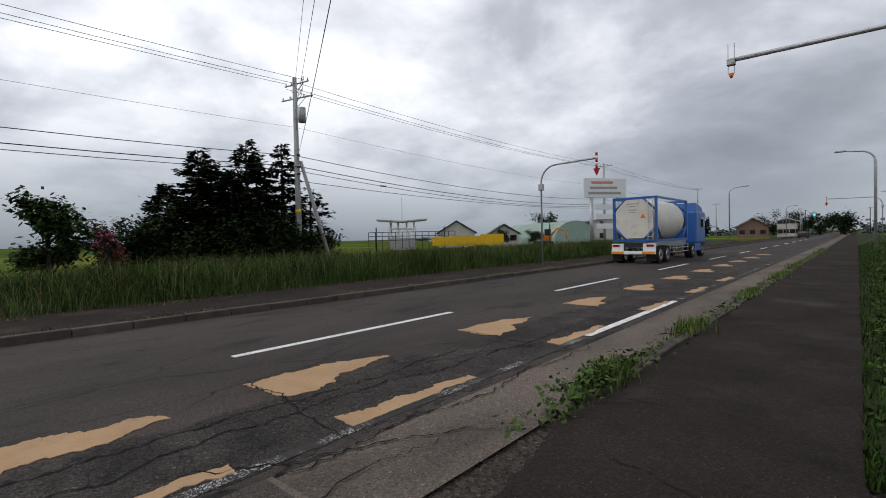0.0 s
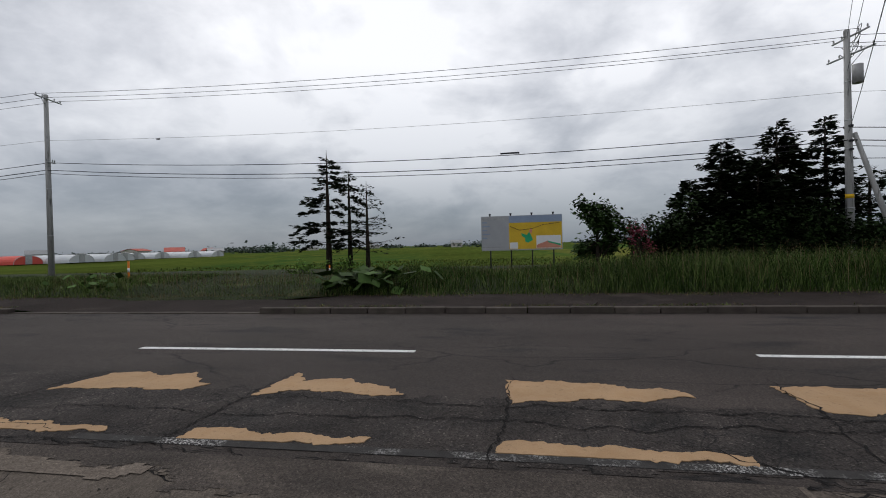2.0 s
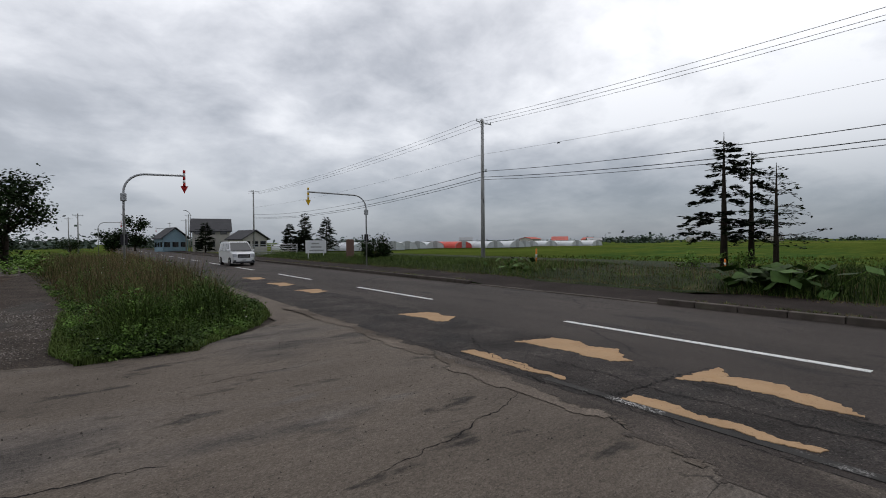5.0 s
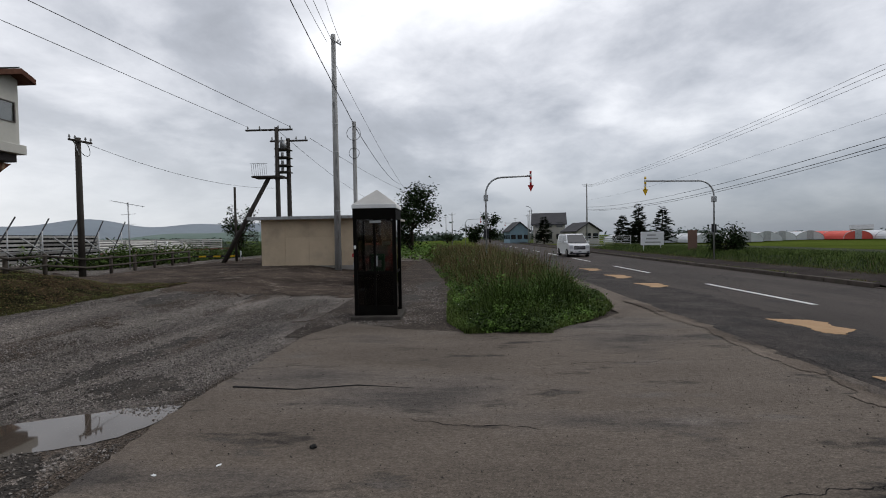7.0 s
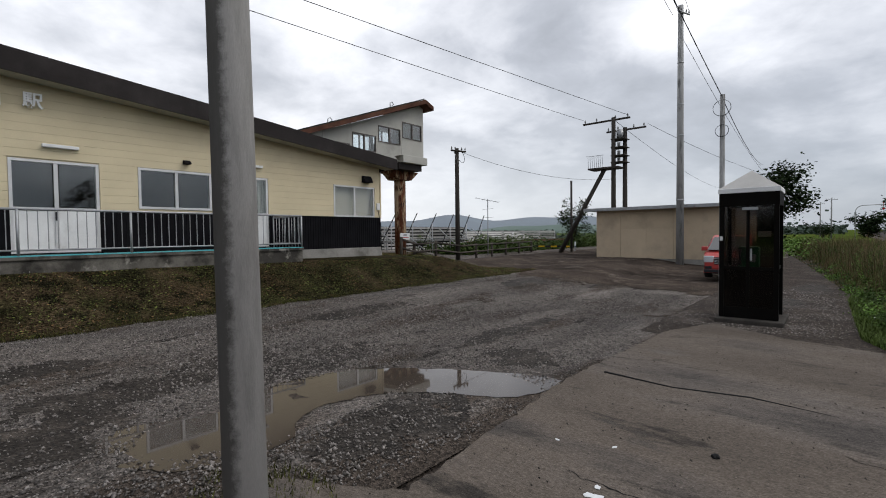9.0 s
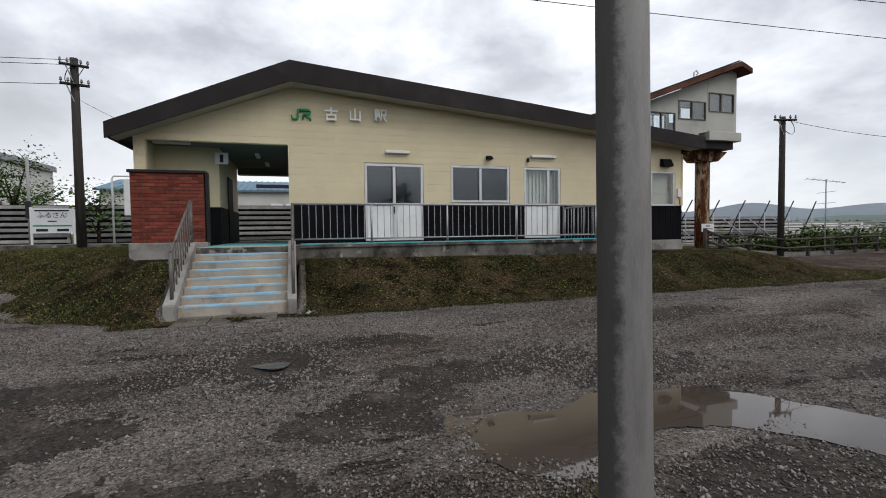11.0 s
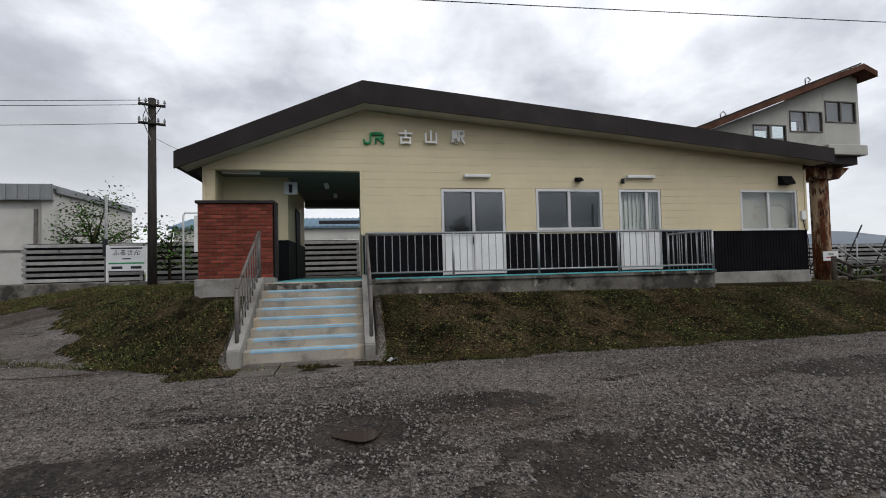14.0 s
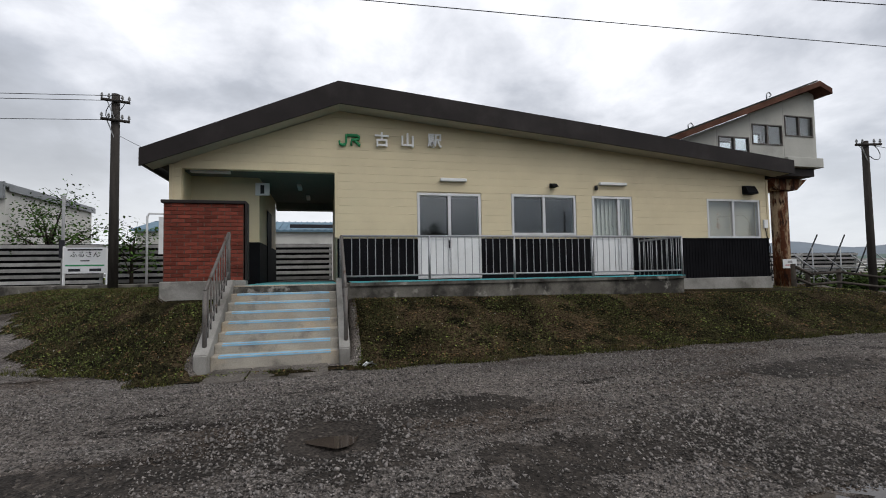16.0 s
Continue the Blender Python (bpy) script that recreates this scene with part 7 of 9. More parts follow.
def conifer(name, base, h, r, label, dens=1.0, seed=1, start=0.12, lean=(0, 0), spray=0.34, gaps=0.0, step=(0.035, 0.06)):
    rr = random.Random(seed)
    th = thing(name, base, label, "tree")
    top = Vector((lean[0], lean[1], h))
    part("trunk", pipe(B(), [Vector((0, 0, -0.2)), top * 0.35 + Vector((rr.uniform(-0.08, 0.08), 0, 0)), top * 0.7, top], [0.028 * h, 0.02 * h, 0.011 * h, 0.01], 7), M["bark"], th)
    bm = B()
    Vs, Fs, c = [], [], 0
    z = start
    npr = np.random.RandomState(seed)
    while z < 0.985:
        n = rr.randint(4, 6)
        a0 = rr.uniform(0, 6.28)
        for i in range(n):
            if rr.random() < gaps:
                continue
            a = a0 + 6.283 * i / n + rr.uniform(-0.35, 0.35)
            L = r * (1 - z) ** 0.75 * rr.uniform(0.3 if gaps > 0.2 else 0.6, 1.18) + 0.15
            o = top * min(0.99, z + rr.uniform(-0.035, 0.035))
            tilt = rr.uniform(-0.3, 0.25) if gaps > 0.2 else rr.uniform(-0.28, 0.4)
            d = Vector((math.cos(a), math.sin(a), 0))
            pts = [o, o + d * L * 0.5 + Vector((0, 0, L * 0.06)), o + d * L + Vector((0, 0, L * (tilt - 0.04)))]
            pipe(bm, pts, [0.022 * (1.1 - z) + 0.008, 0.014, 0.005], 4)
            k = max(3, int(34 * dens * L))
            t = npr.uniform(0.22, 1.0, k)
            p0, p1, p2 = (np.array(p) for p in pts)
            P = np.where(t[:, None] < 0.5, p0 + (p1 - p0) * (t * 2)[:, None], p1 + (p2 - p1) * (t * 2 - 1)[:, None])
            P = P + npr.normal(0, 0.05, (k, 3))
            s = np.array([-d.y, d.x, 0])
            sd = np.where(npr.uniform(0, 1, k) < 0.5, -1, 1)[:, None]
            tipd = np.array(d) * 0.75 + s * sd * npr.uniform(0.2, 1.0, (k, 1)) + np.array([0, 0, 1.0]) * npr.uniform(-0.3, 0.2, (k, 1))
            ln = spray * npr.uniform(0.6, 1.2, (k, 1))
            w = np.cross(tipd, [0, 0, 1.0]) * 0.2 * ln + np.array([0, 0, 1.0]) * npr.normal(0, 0.03, (k, 1))
            V = np.stack([P, P + tipd * ln * 0.55 + w, P + tipd * ln, P + tipd * ln * 0.55 - w], 1).reshape(-1, 3)
            Vs.append(V)
            Fs.append((np.arange(k)[:, None] * 4 + np.array([[0, 1, 2, 3]])) + c)
            c += 4 * k
        z += rr.uniform(*step)
    part("branchwork", bm, M["bark"], th)
    soup("crown", np.concatenate(Vs), np.concatenate(Fs), M["needle"], "", "", parent=th)
    return th


def leafy(name, base, h, r, label, n=2600, size=0.2, material=None, seed=1, crown_lo=0.3, bare=0.0):
    rr = random.Random(seed)
    npr = np.random.RandomState(seed)
    th = thing(name, base, label, "tree")
    bm = B()
    part("trunk", pipe(B(), [(0, 0, -0.2), (0.04 * h * rr.uniform(-1, 1), 0.03, h * 0.3), (0.05 * h * rr.uniform(-1, 1), 0, h * 0.6)], [0.03 * h, 0.022 * h, 0.012 * h], 8), M["bark"], th)
    ends = []
    for i in range(13):
        a = i * 2.4 + rr.uniform(-0.3, 0.3)
        z0 = h * rr.uniform(crown_lo * 0.6, 0.55)
        z1 = h * rr.uniform(crown_lo + 0.1, 0.98)
        k = math.sqrt(max(0.05, 1 - ((z1 / h - 0.6) / 0.5) ** 2))
        e = Vector((math.cos(a) * r * k * rr.uniform(0.5, 1), math.sin(a) * r * k * rr.uniform(0.5, 1), z1))
        m = Vector((e.x * 0.45, e.y * 0.45, (z0 + z1) / 2))
        pipe(bm, [(0, 0, z0), m, e], [0.012 * h, 0.007 * h, 0.003], 5)
        ends += [m.lerp(e, t) for t in (0.3, 0.6, 0.85, 1.0)]
        for q in range(2):
            f = m.lerp(e, rr.uniform(0.3, 0.8))
            g = f + Vector((rr.uniform(-1, 1), rr.uniform(-1, 1), rr.uniform(-0.2, 0.8))) * r * 0.35
            pipe(bm, [f, g], [0.004 * h, 0.002], 4)
            ends.append(g)
    part("branchwork", bm, M["bark"], th)
    E = np.array([tuple(e) for e in ends])
    if bare:
        E = E[npr.uniform(0, 1, len(E)) > bare]
    P = E[npr.randint(0, len(E), n)] + npr.normal(0, r * 0.14, (n, 3))
    V, F = leaf_cloud(P, np.full(n, size), seed, 0.45, 1.7)
    soup("crown", V, F, material or M["leaf"], "", "", parent=th)
    return th


def build_trees():
    for x, y, h, rad, lb, seed in ((-27.0, 10.3, 6.7, 2.5, "dark dense spruce in the roadside clump", 3), (-27.0, 13.0, 7.6, 2.7, "tall dark dense spruce in the roadside clump", 4), (-27.0, 15.25, 7.65, 2.1, "slim tall spruce beside the utility pole", 5), (-28.6, 11.6, 6.4, 2.8, "dark spruce behind the clump", 6), (-26.2, 11.7, 5.6, 2.4, "dark dense spruce in the roadside clump", 61), (-28.4, 14.3, 6.6, 2.6, "dark dense spruce in the roadside clump", 62), (-27.6, 8.9, 4.8, 2.2, "young dark spruce in the roadside clump", 64)):
        conifer("spruce_tree", (x, y, 0.1), h, rad, lb, 1.5, seed, gaps=0.06, step=(0.024, 0.042))
    conifer("pine_tree", (-27.6, 17.6, 0.1), 5.4, 2.7, "open dark pine at the clump's edge", 0.8, 7, 0.3, gaps=0.3)
    for x, y, h, r, s in ((-26.0, 9.3, 3.9, 2.0, 31), (-26.5, 7.5, 4.0, 1.6, 32), (-26.3, 6.2, 3.1, 1.2, 30), (-25.8, 8.4, 2.6, 1.8, 38), (-25.4, 11.2, 3.0, 1.9, 39), (-25.2, 13.6, 3.0, 1.9, 40), (-25.5, 12.5, 2.8, 1.8, 33), (-25.2, 14.8, 2.6, 1.7, 35), (-26, 10.8, 3.4, 1.7, 36), (-26, 17.2, 2.4, 1.4, 37), (-26, 15.8, 2.6, 1.5, 29)):
        leafy("shrub", (x, y, 0.0), h, r, "dense dark green shrub under the spruces", 2600, 0.2, M["leaf"], s, 0.05)
    leafy("flowering_shrub", (-24.5, 5.5, 0), 2.6, 0.7, "small shrub with dull pink blossom", 420, 0.13, M["pinkpetal"], 34, 0.2)
    leafy("small_tree", (-26.0, 3.7, 0.0), 4.35, 1.45, "small broadleaf tree beside the map board", 3600, 0.26, M["midleaf"], 41, 0.05)
    conifer("thin_conifer", (-27.0, -12.0, 0.0), 7.7, 3.0, "sparse dark conifer in the meadow", 1.5, 8, 0.27, gaps=0.25, spray=0.40, step=(0.055, 0.085))
    conifer("thin_conifer", (-28.0, -11.0, 0.0), 6.6, 2.0, "sparse thin conifer in the meadow", 1.2, 9, 0.3, gaps=0.35, spray=0.36, step=(0.05, 0.08))
    conifer("thin_conifer", (-27.3, -9.6, 0.0), 5.7, 2.5, "half-bare conifer with broken limbs", 0.3, 10, 0.25, gaps=0.25, spray=0.24)
    leafy("shrub", (-25.5, -10.6, 0), 1.1, 0.9, "low green shrub under the conifers", 700, 0.16, M["weed"], 44, 0.0)
    leafy("shrub", (-25.0, -12.8, 0), 0.9, 0.9, "low green shrub in the meadow", 500, 0.16, M["weed"], 45, 0.0)
    # station side
    leafy("broadleaf_tree", (6.6, -48.0, 0), 6.8, 3.2, "leafy tree behind the shed", 7000, 0.3, M["leaf"], 51, 0.1)
    leafy("broadleaf_tree", (19.5, -38.0, 0.2), 4.6, 1.5, "small tree beside the track", 1500, 0.22, M["leaf"], 52, 0.2)
    leafy("platform_tree", (24.6, 10.2, 1.1), 3.9, 1.9, "half-bare shrub tree on the platform", 1900, 0.13, M["brightleaf"], 53, 0.2, 0.3)
    leafy("platform_tree", (22.9, 6.9, 1.3), 2.4, 1.1, "sparse green shrub on the platform", 420, 0.16, M["brightleaf"], 54, 0.2, 0.3)


build_stones()
build_grass()
build_trees()


# ---- roadside furniture, vehicles, distance ----
M["carwhite"] = mat("white_car_paint", (0.70, 0.71, 0.72), 0.03, 2, 30, 0.25, 0, spec=0.5)
M["carred"] = mat("red_car_paint", (0.42, 0.04, 0.035), 0.05, 2, 30, 0.3, 0, spec=0.5)
M["carblue"] = mat("blue_truck_paint", (0.014, 0.085, 0.30), 0.08, 2, 30, 0.4, 0, spec=0.5)
M["tank"] = mat("cream_tank_cladding", (0.58, 0.56, 0.50), 0.08, 1.2, 40, 0.45, 0.05, stain=[(1.5, (0.45, 0.42, 0.36), 0.55, 0.72)])
M["carglass"] = mat("dark_car_glass", (0.015, 0.017, 0.02), 0.1, 2, 30, 0.06, 0, spec=0.8)
M["chrome"] = mat("bright_trim", (0.6, 0.6, 0.62), 0.05, 4, 40, 0.2, 0, metal=0.9)
M["lampglass"] = mat("clear_lamp_glass", (0.5, 0.52, 0.55), 0.1, 6, 60, 0.15, 0, spec=0.6)
M["taillamp"] = mat("red_lamp_glass", (0.25, 0.01, 0.01), 0.1, 6, 60, 0.25, 0)
M["amber"] = mat("orange_reflector", (0.75, 0.25, 0.02), 0.1, 6, 60, 0.4, 0)
M["darkroof"] = mat("dark_house_roof", (0.05, 0.05, 0.055), 0.15, 1, 20, 0.7, 0)
M["redroof"] = mat("faded_red_roof", (0.38, 0.08, 0.06), 0.12, 0.5, 10, 0.7, 0)
M["housewall"] = mat("pale_house_wall", (0.42, 0.40, 0.37), 0.08, 0.6, 10, 0.8, 0)
M["brownwall"] = mat("brown_house_wall", (0.16, 0.10, 0.08), 0.1, 0.6, 10, 0.8, 0)
M["plastic"] = mat("white_greenhouse_film", (0.52, 0.54, 0.56), 0.08, 0.5, 10, 0.5, 0)
M["redplastic"] = mat("red_tarpaulin", (0.55, 0.09, 0.07), 0.08, 0.5, 10, 0.6, 0)
# distance haze is put into the base colour of both hill ranges
M["hill"] = mat("haze_tinted_wooded_hill", (0.115, 0.155, 0.135), 0.12, 0.004, 0.03, 1.0, 0)
M["farhill"] = mat("haze_tinted_far_hill", (0.19, 0.22, 0.25), 0.06, 0.002, 0.02, 1.0, 0)
M["mapgrey"] = mat("grey_board_face", (0.34, 0.35, 0.37), 0.06, 2, 30, 0.7, 0)
M["mapblue"] = mat("blue_grey_title", (0.25, 0.31, 0.42), 0.06, 2, 30, 0.7, 0)
M["mapyellow"] = mat("faded_yellow_map", (0.60, 0.40, 0.04), 0.08, 2, 30, 0.7, 0)
M["mapgreen"] = mat("green_map_area", (0.03, 0.33, 0.16), 0.08, 2, 30, 0.7, 0)
M["mappink"] = mat("salmon_map_area", (0.55, 0.24, 0.17), 0.08, 2, 30, 0.7, 0)


def wheel(parent, c, r, w, axis="x"):
    d = Vector((w / 2, 0, 0))
    c = Vector(c)
    t = part("wheel", rod(B(), c - d, c + d, r, n=20), M["rubber"], parent, "black tyre")
    part("rim", rod(B(), c - d * 1.06, c + d * 1.06, r * 0.62, n=14), M["chrome"], t, "metal rim")
    part("hub", rod(B(), c - d * 1.12, c + d * 1.12, r * 0.18, n=10), M["ink"], t)


def loft(bm, sections):
    """Closed rings of points, skinned in order."""
    rings = [[bm.verts.new(p) for p in s] for s in sections]
    n = len(rings[0])
    for a, b in zip(rings, rings[1:]):
        for i in range(n):
            bm.faces.new((a[i], a[(i + 1) % n], b[(i + 1) % n], b[i]))
    bm.faces.new(rings[0][::-1])
    bm.faces.new(rings[-1])
    return bm


def car(name, loc, rz, L, W, H, paint, label, box_nose=0.75, tail=0.15, belt=0.55, plate=True):
    """A small car or van that points along +y."""
    th = thing(name, loc, label, "car" if H < 1.7 else "van", rz=rz)
    g = 0.22
    hb = g + (H - g) * belt
    w = W / 2
    lower = [(-L / 2, g + 0.1, 0.88), (-L / 2 + 0.08, g, 0.94), (L / 2 - 0.1, g, 0.94), (L / 2, g + 0.15, 0.86), (L / 2, hb * 0.72, 0.88), (L / 2 - box_nose * 0.35, hb * 0.93, 0.93), (L / 2 - box_nose, hb, 0.96), (-L / 2 + 0.05, hb, 0.97), (-L / 2, hb * 0.8, 0.95)]
    bm = loft(B(), [[(s * w * k, y, z) for y, z, k in lower] for s in (-1, -0.96, 0.96, 1)])
    bmesh.ops.bevel(bm, geom=bm.edges[:], offset=0.035, segments=2, affect="EDGES")
    body = part("body", bm, paint, th)
    cab = [(-L / 2 + 0.06, hb - 0.02), (-L / 2 + 0.06 + tail, H - 0.06), (-L / 2 + 0.3 + tail, H), (L / 2 - box_nose - 0.95, H), (L / 2 - box_nose - 0.75, H - 0.07), (L / 2 - box_nose + 0.1, hb - 0.02)]
    bm = loft(B(), [[(s * w * k, y, z) for (y, z), k in zip(cab, (0.95, 0.82, 0.78, 0.78, 0.80, 0.94))] for s in (-1, 1)])
    bmesh.ops.bevel(bm, geom=bm.edges[:], offset=0.03, segments=2, affect="EDGES")
    part("roof_shell", bm, paint, th)
    # glass a little proud of the shell
    yb, yt = L / 2 - box_nose + 0.09, L / 2 - box_nose - 0.72
    def quad(pts, nm, m, off=Vector((0, 0, 0))):
        bm = B()
        a = [bm.verts.new(Vector(p) + off) for p in pts]
        b = [bm.verts.new(Vector(p) + off * 0.2) for p in pts]
        bm.faces.new(a)
        bm.faces.new(b[::-1])
        for i in range(len(pts)):
            bm.faces.new((a[i], b[i], b[(i + 1) % len(pts)], a[(i + 1) % len(pts)]))
        return part(nm, bm, m, th)
    quad([(-w * 0.86, yb, hb + 0.03), (w * 0.86, yb, hb + 0.03), (w * 0.72, yt, H - 0.1), (-w * 0.72, yt, H - 0.1)], "windscreen", M["carglass"], Vector((0, 0.04, 0.03)))
    quad([(w * 0.84, -L / 2 + 0.1, hb + 0.05), (-w * 0.84, -L / 2 + 0.1, hb + 0.05), (-w * 0.7, -L / 2 + 0.07 + tail, H - 0.14), (w * 0.7, -L / 2 + 0.07 + tail, H - 0.14)], "rear_window", M["carglass"], Vector((0, -0.05, 0.01)))
    n = 3 if L > 4.2 else 2
    y0, y1 = -L / 2 + 0.35 + tail * 0.6, yb - 0.2
    for s in (-1, 1):
        for i in range(n):
            a, b = y0 + (y1 - y0) * i / n + 0.04, y0 + (y1 - y0) * (i + 1) / n - 0.04
            bt = min(b, yt - 0.02) if i == n - 1 else b
            quad([(s * w * 0.945, a, hb + 0.05), (s * w * 0.945, b, hb + 0.05), (s * w * 0.825, bt, H - 0.13), (s * w * 0.825, a, H - 0.13)], "side_window", M["carglass"], Vector((s * 0.02, 0, 0)))
        part("door_mirror", bbox(s * (w + 0.02) - 0.1, yb - 0.25, hb + 0.02, s * (w + 0.02) + 0.1, yb - 0.12, hb + 0.17, 0.03), paint, th)
        part("headlamp", bbox(s * w * 0.72 - 0.15, L / 2 - 0.14, hb * 0.62, s * w * 0.72 + 0.15, L / 2 + 0.015, hb * 0.86, 0.03), M["lampglass"], th, "clear headlamp")
        part("tail_lamp", bbox(s * w * 0.86 - 0.07, -L / 2 - 0.01, hb * 0.7, s * w * 0.86 + 0.07, -L / 2 + 0.08, hb * 1.05, 0.02), M["taillamp"], th)
        part("fog_lamp", bbox(s * w * 0.72 - 0.1, L / 2 - 0.05, g + 0.14, s * w * 0.72 + 0.1, L / 2 + 0.01, g + 0.24, 0.015), M["ink"], th)
        for y in (L / 2 - 0.85, -L / 2 + 0.8):
            wheel(th, (s * (w - 0.12), y, 0.33), 0.33, 0.22)
    part("grille", bbox(-w * 0.5, L / 2 - 0.03, hb * 0.55, w * 0.5, L / 2 + 0.02, hb * 0.82, 0.015), M["ink"], th)
    for i in range(4):
        z = hb * (0.58 + 0.06 * i)
        part("grille_bar", bbox(-w * 0.5, L / 2 + 0.015, z, w * 0.5, L / 2 + 0.03, z + 0.018, 0.003), M["chrome"], th)
    part("bumper", bbox(-w * 0.9, L / 2 - 0.12, g + 0.02, w * 0.9, L / 2 + 0.03, g + 0.13, 0.03), M["ink"], th)
    if plate:
        part("number_plate", bbox(-0.17, L / 2 + 0.02, g + 0.16, 0.17, L / 2 + 0.04, g + 0.33, 0.004), M["signwhite"], th)
        part("plate_bar", box(B(), -0.12, L / 2 + 0.04, g + 0.2, 0.12, L / 2 + 0.044, g + 0.28), M["insul"], th)
    return th


def build_truck():
    th = thing("tank_container_truck", (-9.75, 27.1, 0), "semi-trailer truck with a cream tank container in a blue frame", "truck")
    W, L, zb, H = 1.24, 6.06, 1.25, 3.82
    # container frame
    for y in (0.35, 0.35 + L):
        for x in (-W + 0.06, W - 0.06):
            part("frame_post", bbox(x - 0.07, y - 0.07, zb, x + 0.07, y + 0.07, H, 0.01), M["carblue"], th, "blue steel frame")
        for z in (zb + 0.08, H - 0.07):
            part("frame_bar", bbox(-W + 0.1, y - 0.06, z - 0.07, W - 0.1, y + 0.06, z + 0.07, 0.01), M["carblue"], th)
        for sx in (-1, 1):
            for za, zc in ((H - 0.12, H - 0.75), (zb + 0.12, zb + 0.75)):
                part("corner_brace", rod(B(), (sx * (W - 0.75), y, za), (sx * (W - 0.1), y, zc), 0.07, n=6), M["carblue"], th)
    for x in (-W + 0.06, W - 0.06):
        for z in (zb + 0.07, H - 0.06):
            part("frame_rail", bbox(x - 0.06, 0.4, z - 0.06, x + 0.06, 0.3 + L, z + 0.06, 0.01), M["carblue"], th)
        for ya, yc in ((0.45, 1.3), (L + 0.25, L - 0.6)):
            part("side_brace", rod(B(), (x, ya, zb + 0.9), (x, yc, zb + 0.1), 0.05, n=6), M["carblue"], th)
    bm = B()
    secs = []
    c = (zb + H) / 2 + 0.02
    for y, r in ((0.36, 0.75), (0.42, 0.98), (0.58, 1.12), (0.85, 1.17), (L - 0.15, 1.17), (L + 0.12, 1.1), (L + 0.28, 0.95), (L + 0.34, 0.75)):
        secs.append([(r * math.cos(t), y, c + r * math.sin(t) * 1.02) for t in np.linspace(0, 2 * math.pi, 28, endpoint=False)])
    loft(bm, secs)
    for f in bm.faces:
        f.smooth = True
    tank = part("tank", bm, M["tank"], th, "cream insulated tank")
    bm = B()
    pts = [(x, z) for x, z in ((-0.5, c - 1.1), (0.5, c - 1.1), (1.02, c - 0.5), (1.02, c + 0.55), (0.5, c + 1.12), (-0.5, c + 1.12), (-1.02, c + 0.55), (-1.02, c - 0.5))]
    prism(bm, pts, "y", 0.30, 0.36)
    part("end_plate", bm, M["tank"], tank)
    bm = B()
    prism(bm, [(0.32, c + 0.05), (0.62, c + 0.05), (0.47, c + 0.31)], "y", 0.285, 0.3)
    part("warning_mark", bm, M["orange"], tank, "orange triangle mark")
    for i, (z, a) in enumerate(((c + 0.85, 0.35), (c + 0.7, 0.2), (c + 0.5, 0.25), (c + 0.35, 0.2))):
        part("text_bar", box(B(), -0.1 - a, 0.29, z, -0.1 + a, 0.298, z + 0.05), M["insul"], tank)
    for x in (0.75, 1.02):
        part("ladder_rail", rod(B(), (x, 0.26, zb + 0.1), (x, 0.26, H - 0.1), 0.02, n=5), M["tank"], th)
    for i in range(8):
        part("ladder_rung", rod(B(), (0.75, 0.26, zb + 0.3 + i * 0.29), (1.02, 0.26, zb + 0.3 + i * 0.29), 0.014, n=5), M["tank"], th)
    # chassis
    for x in (-0.45, 0.45):
        part("chassis_beam", bbox(x - 0.08, 0.2, 0.85, x + 0.08, 11.5, 1.2, 0.01), M["steel"], th)
    part("rear_bumper", bbox(-1.22, -0.05, 0.55, 1.22, 0.1, 0.72, 0.01), M["white"], th)
    part("rear_board", bbox(-1.22, 0.0, 0.72, -0.55, 0.12, 1.15, 0.01), M["white"], th)
    part("rear_board", bbox(0.55, 0.0, 0.72, 1.22, 0.12, 1.15, 0.01), M["white"], th)
    part("cross_board", bbox(-0.55, 0.1, 0.95, 0.55, 0.2, 1.2, 0.01), M["ink"], th)
    for s in (-1, 1):
        part("reflector", bbox(s * 0.85 - 0.33, -0.07, 0.56, s * 0.85 + 0.33, -0.05, 0.71, 0.004), M["amber"], th, "orange reflector")
        part("tail_lamp", bbox(s * 0.95 - 0.2, -0.03, 0.98, s * 0.95 + 0.2, 0.0, 1.1, 0.01), M["taillamp"], th)
        part("mud_flap", bbox(s * 0.95 - 0.26, 0.12, 0.15, s * 0.95 + 0.26, 0.15, 0.6, 0.005), M["rubber"], th)
        for y in (0.9, 2.2):
            wheel(th, (s * 0.98, y, 0.5), 0.5, 0.5)
        for y in (8.0, 10.9):
            wheel(th, (s * 0.98, y, 0.5), 0.5, 0.45 if y < 9 else 0.3)
        for z in (0.55, 0.8, 1.0):
            part("side_guard", rod(B(), (s * 1.15, 2.9, z), (s * 1.15, 7.0, z), 0.025, n=6), M["steel"], th)
        for y in (3.0, 4.3, 5.6, 6.9):
            part("side_guard_post", rod(B(), (s * 1.15, y, 0.5), (s * 1.15, y, 1.05), 0.025, n=6), M["steel"], th)
    # tractor
    bm = bbox(-1.2, 8.9, 0.95, 1.2, 11.5, 3.2, 0.12)
    cab = part("cab", bm, M["carblue"], th, "blue tractor cab")
    part("roof_fairing", prism(B(), [(9.2, 3.15), (11.2, 3.15), (10.9, 3.5), (9.3, 3.8)], "x", -1.1, 1.1), M["carblue"], cab)
    part("rear_window", bbox(-0.6, 8.88, 2.1, 0.6, 8.9, 2.8, 0.01), M["carglass"], cab)
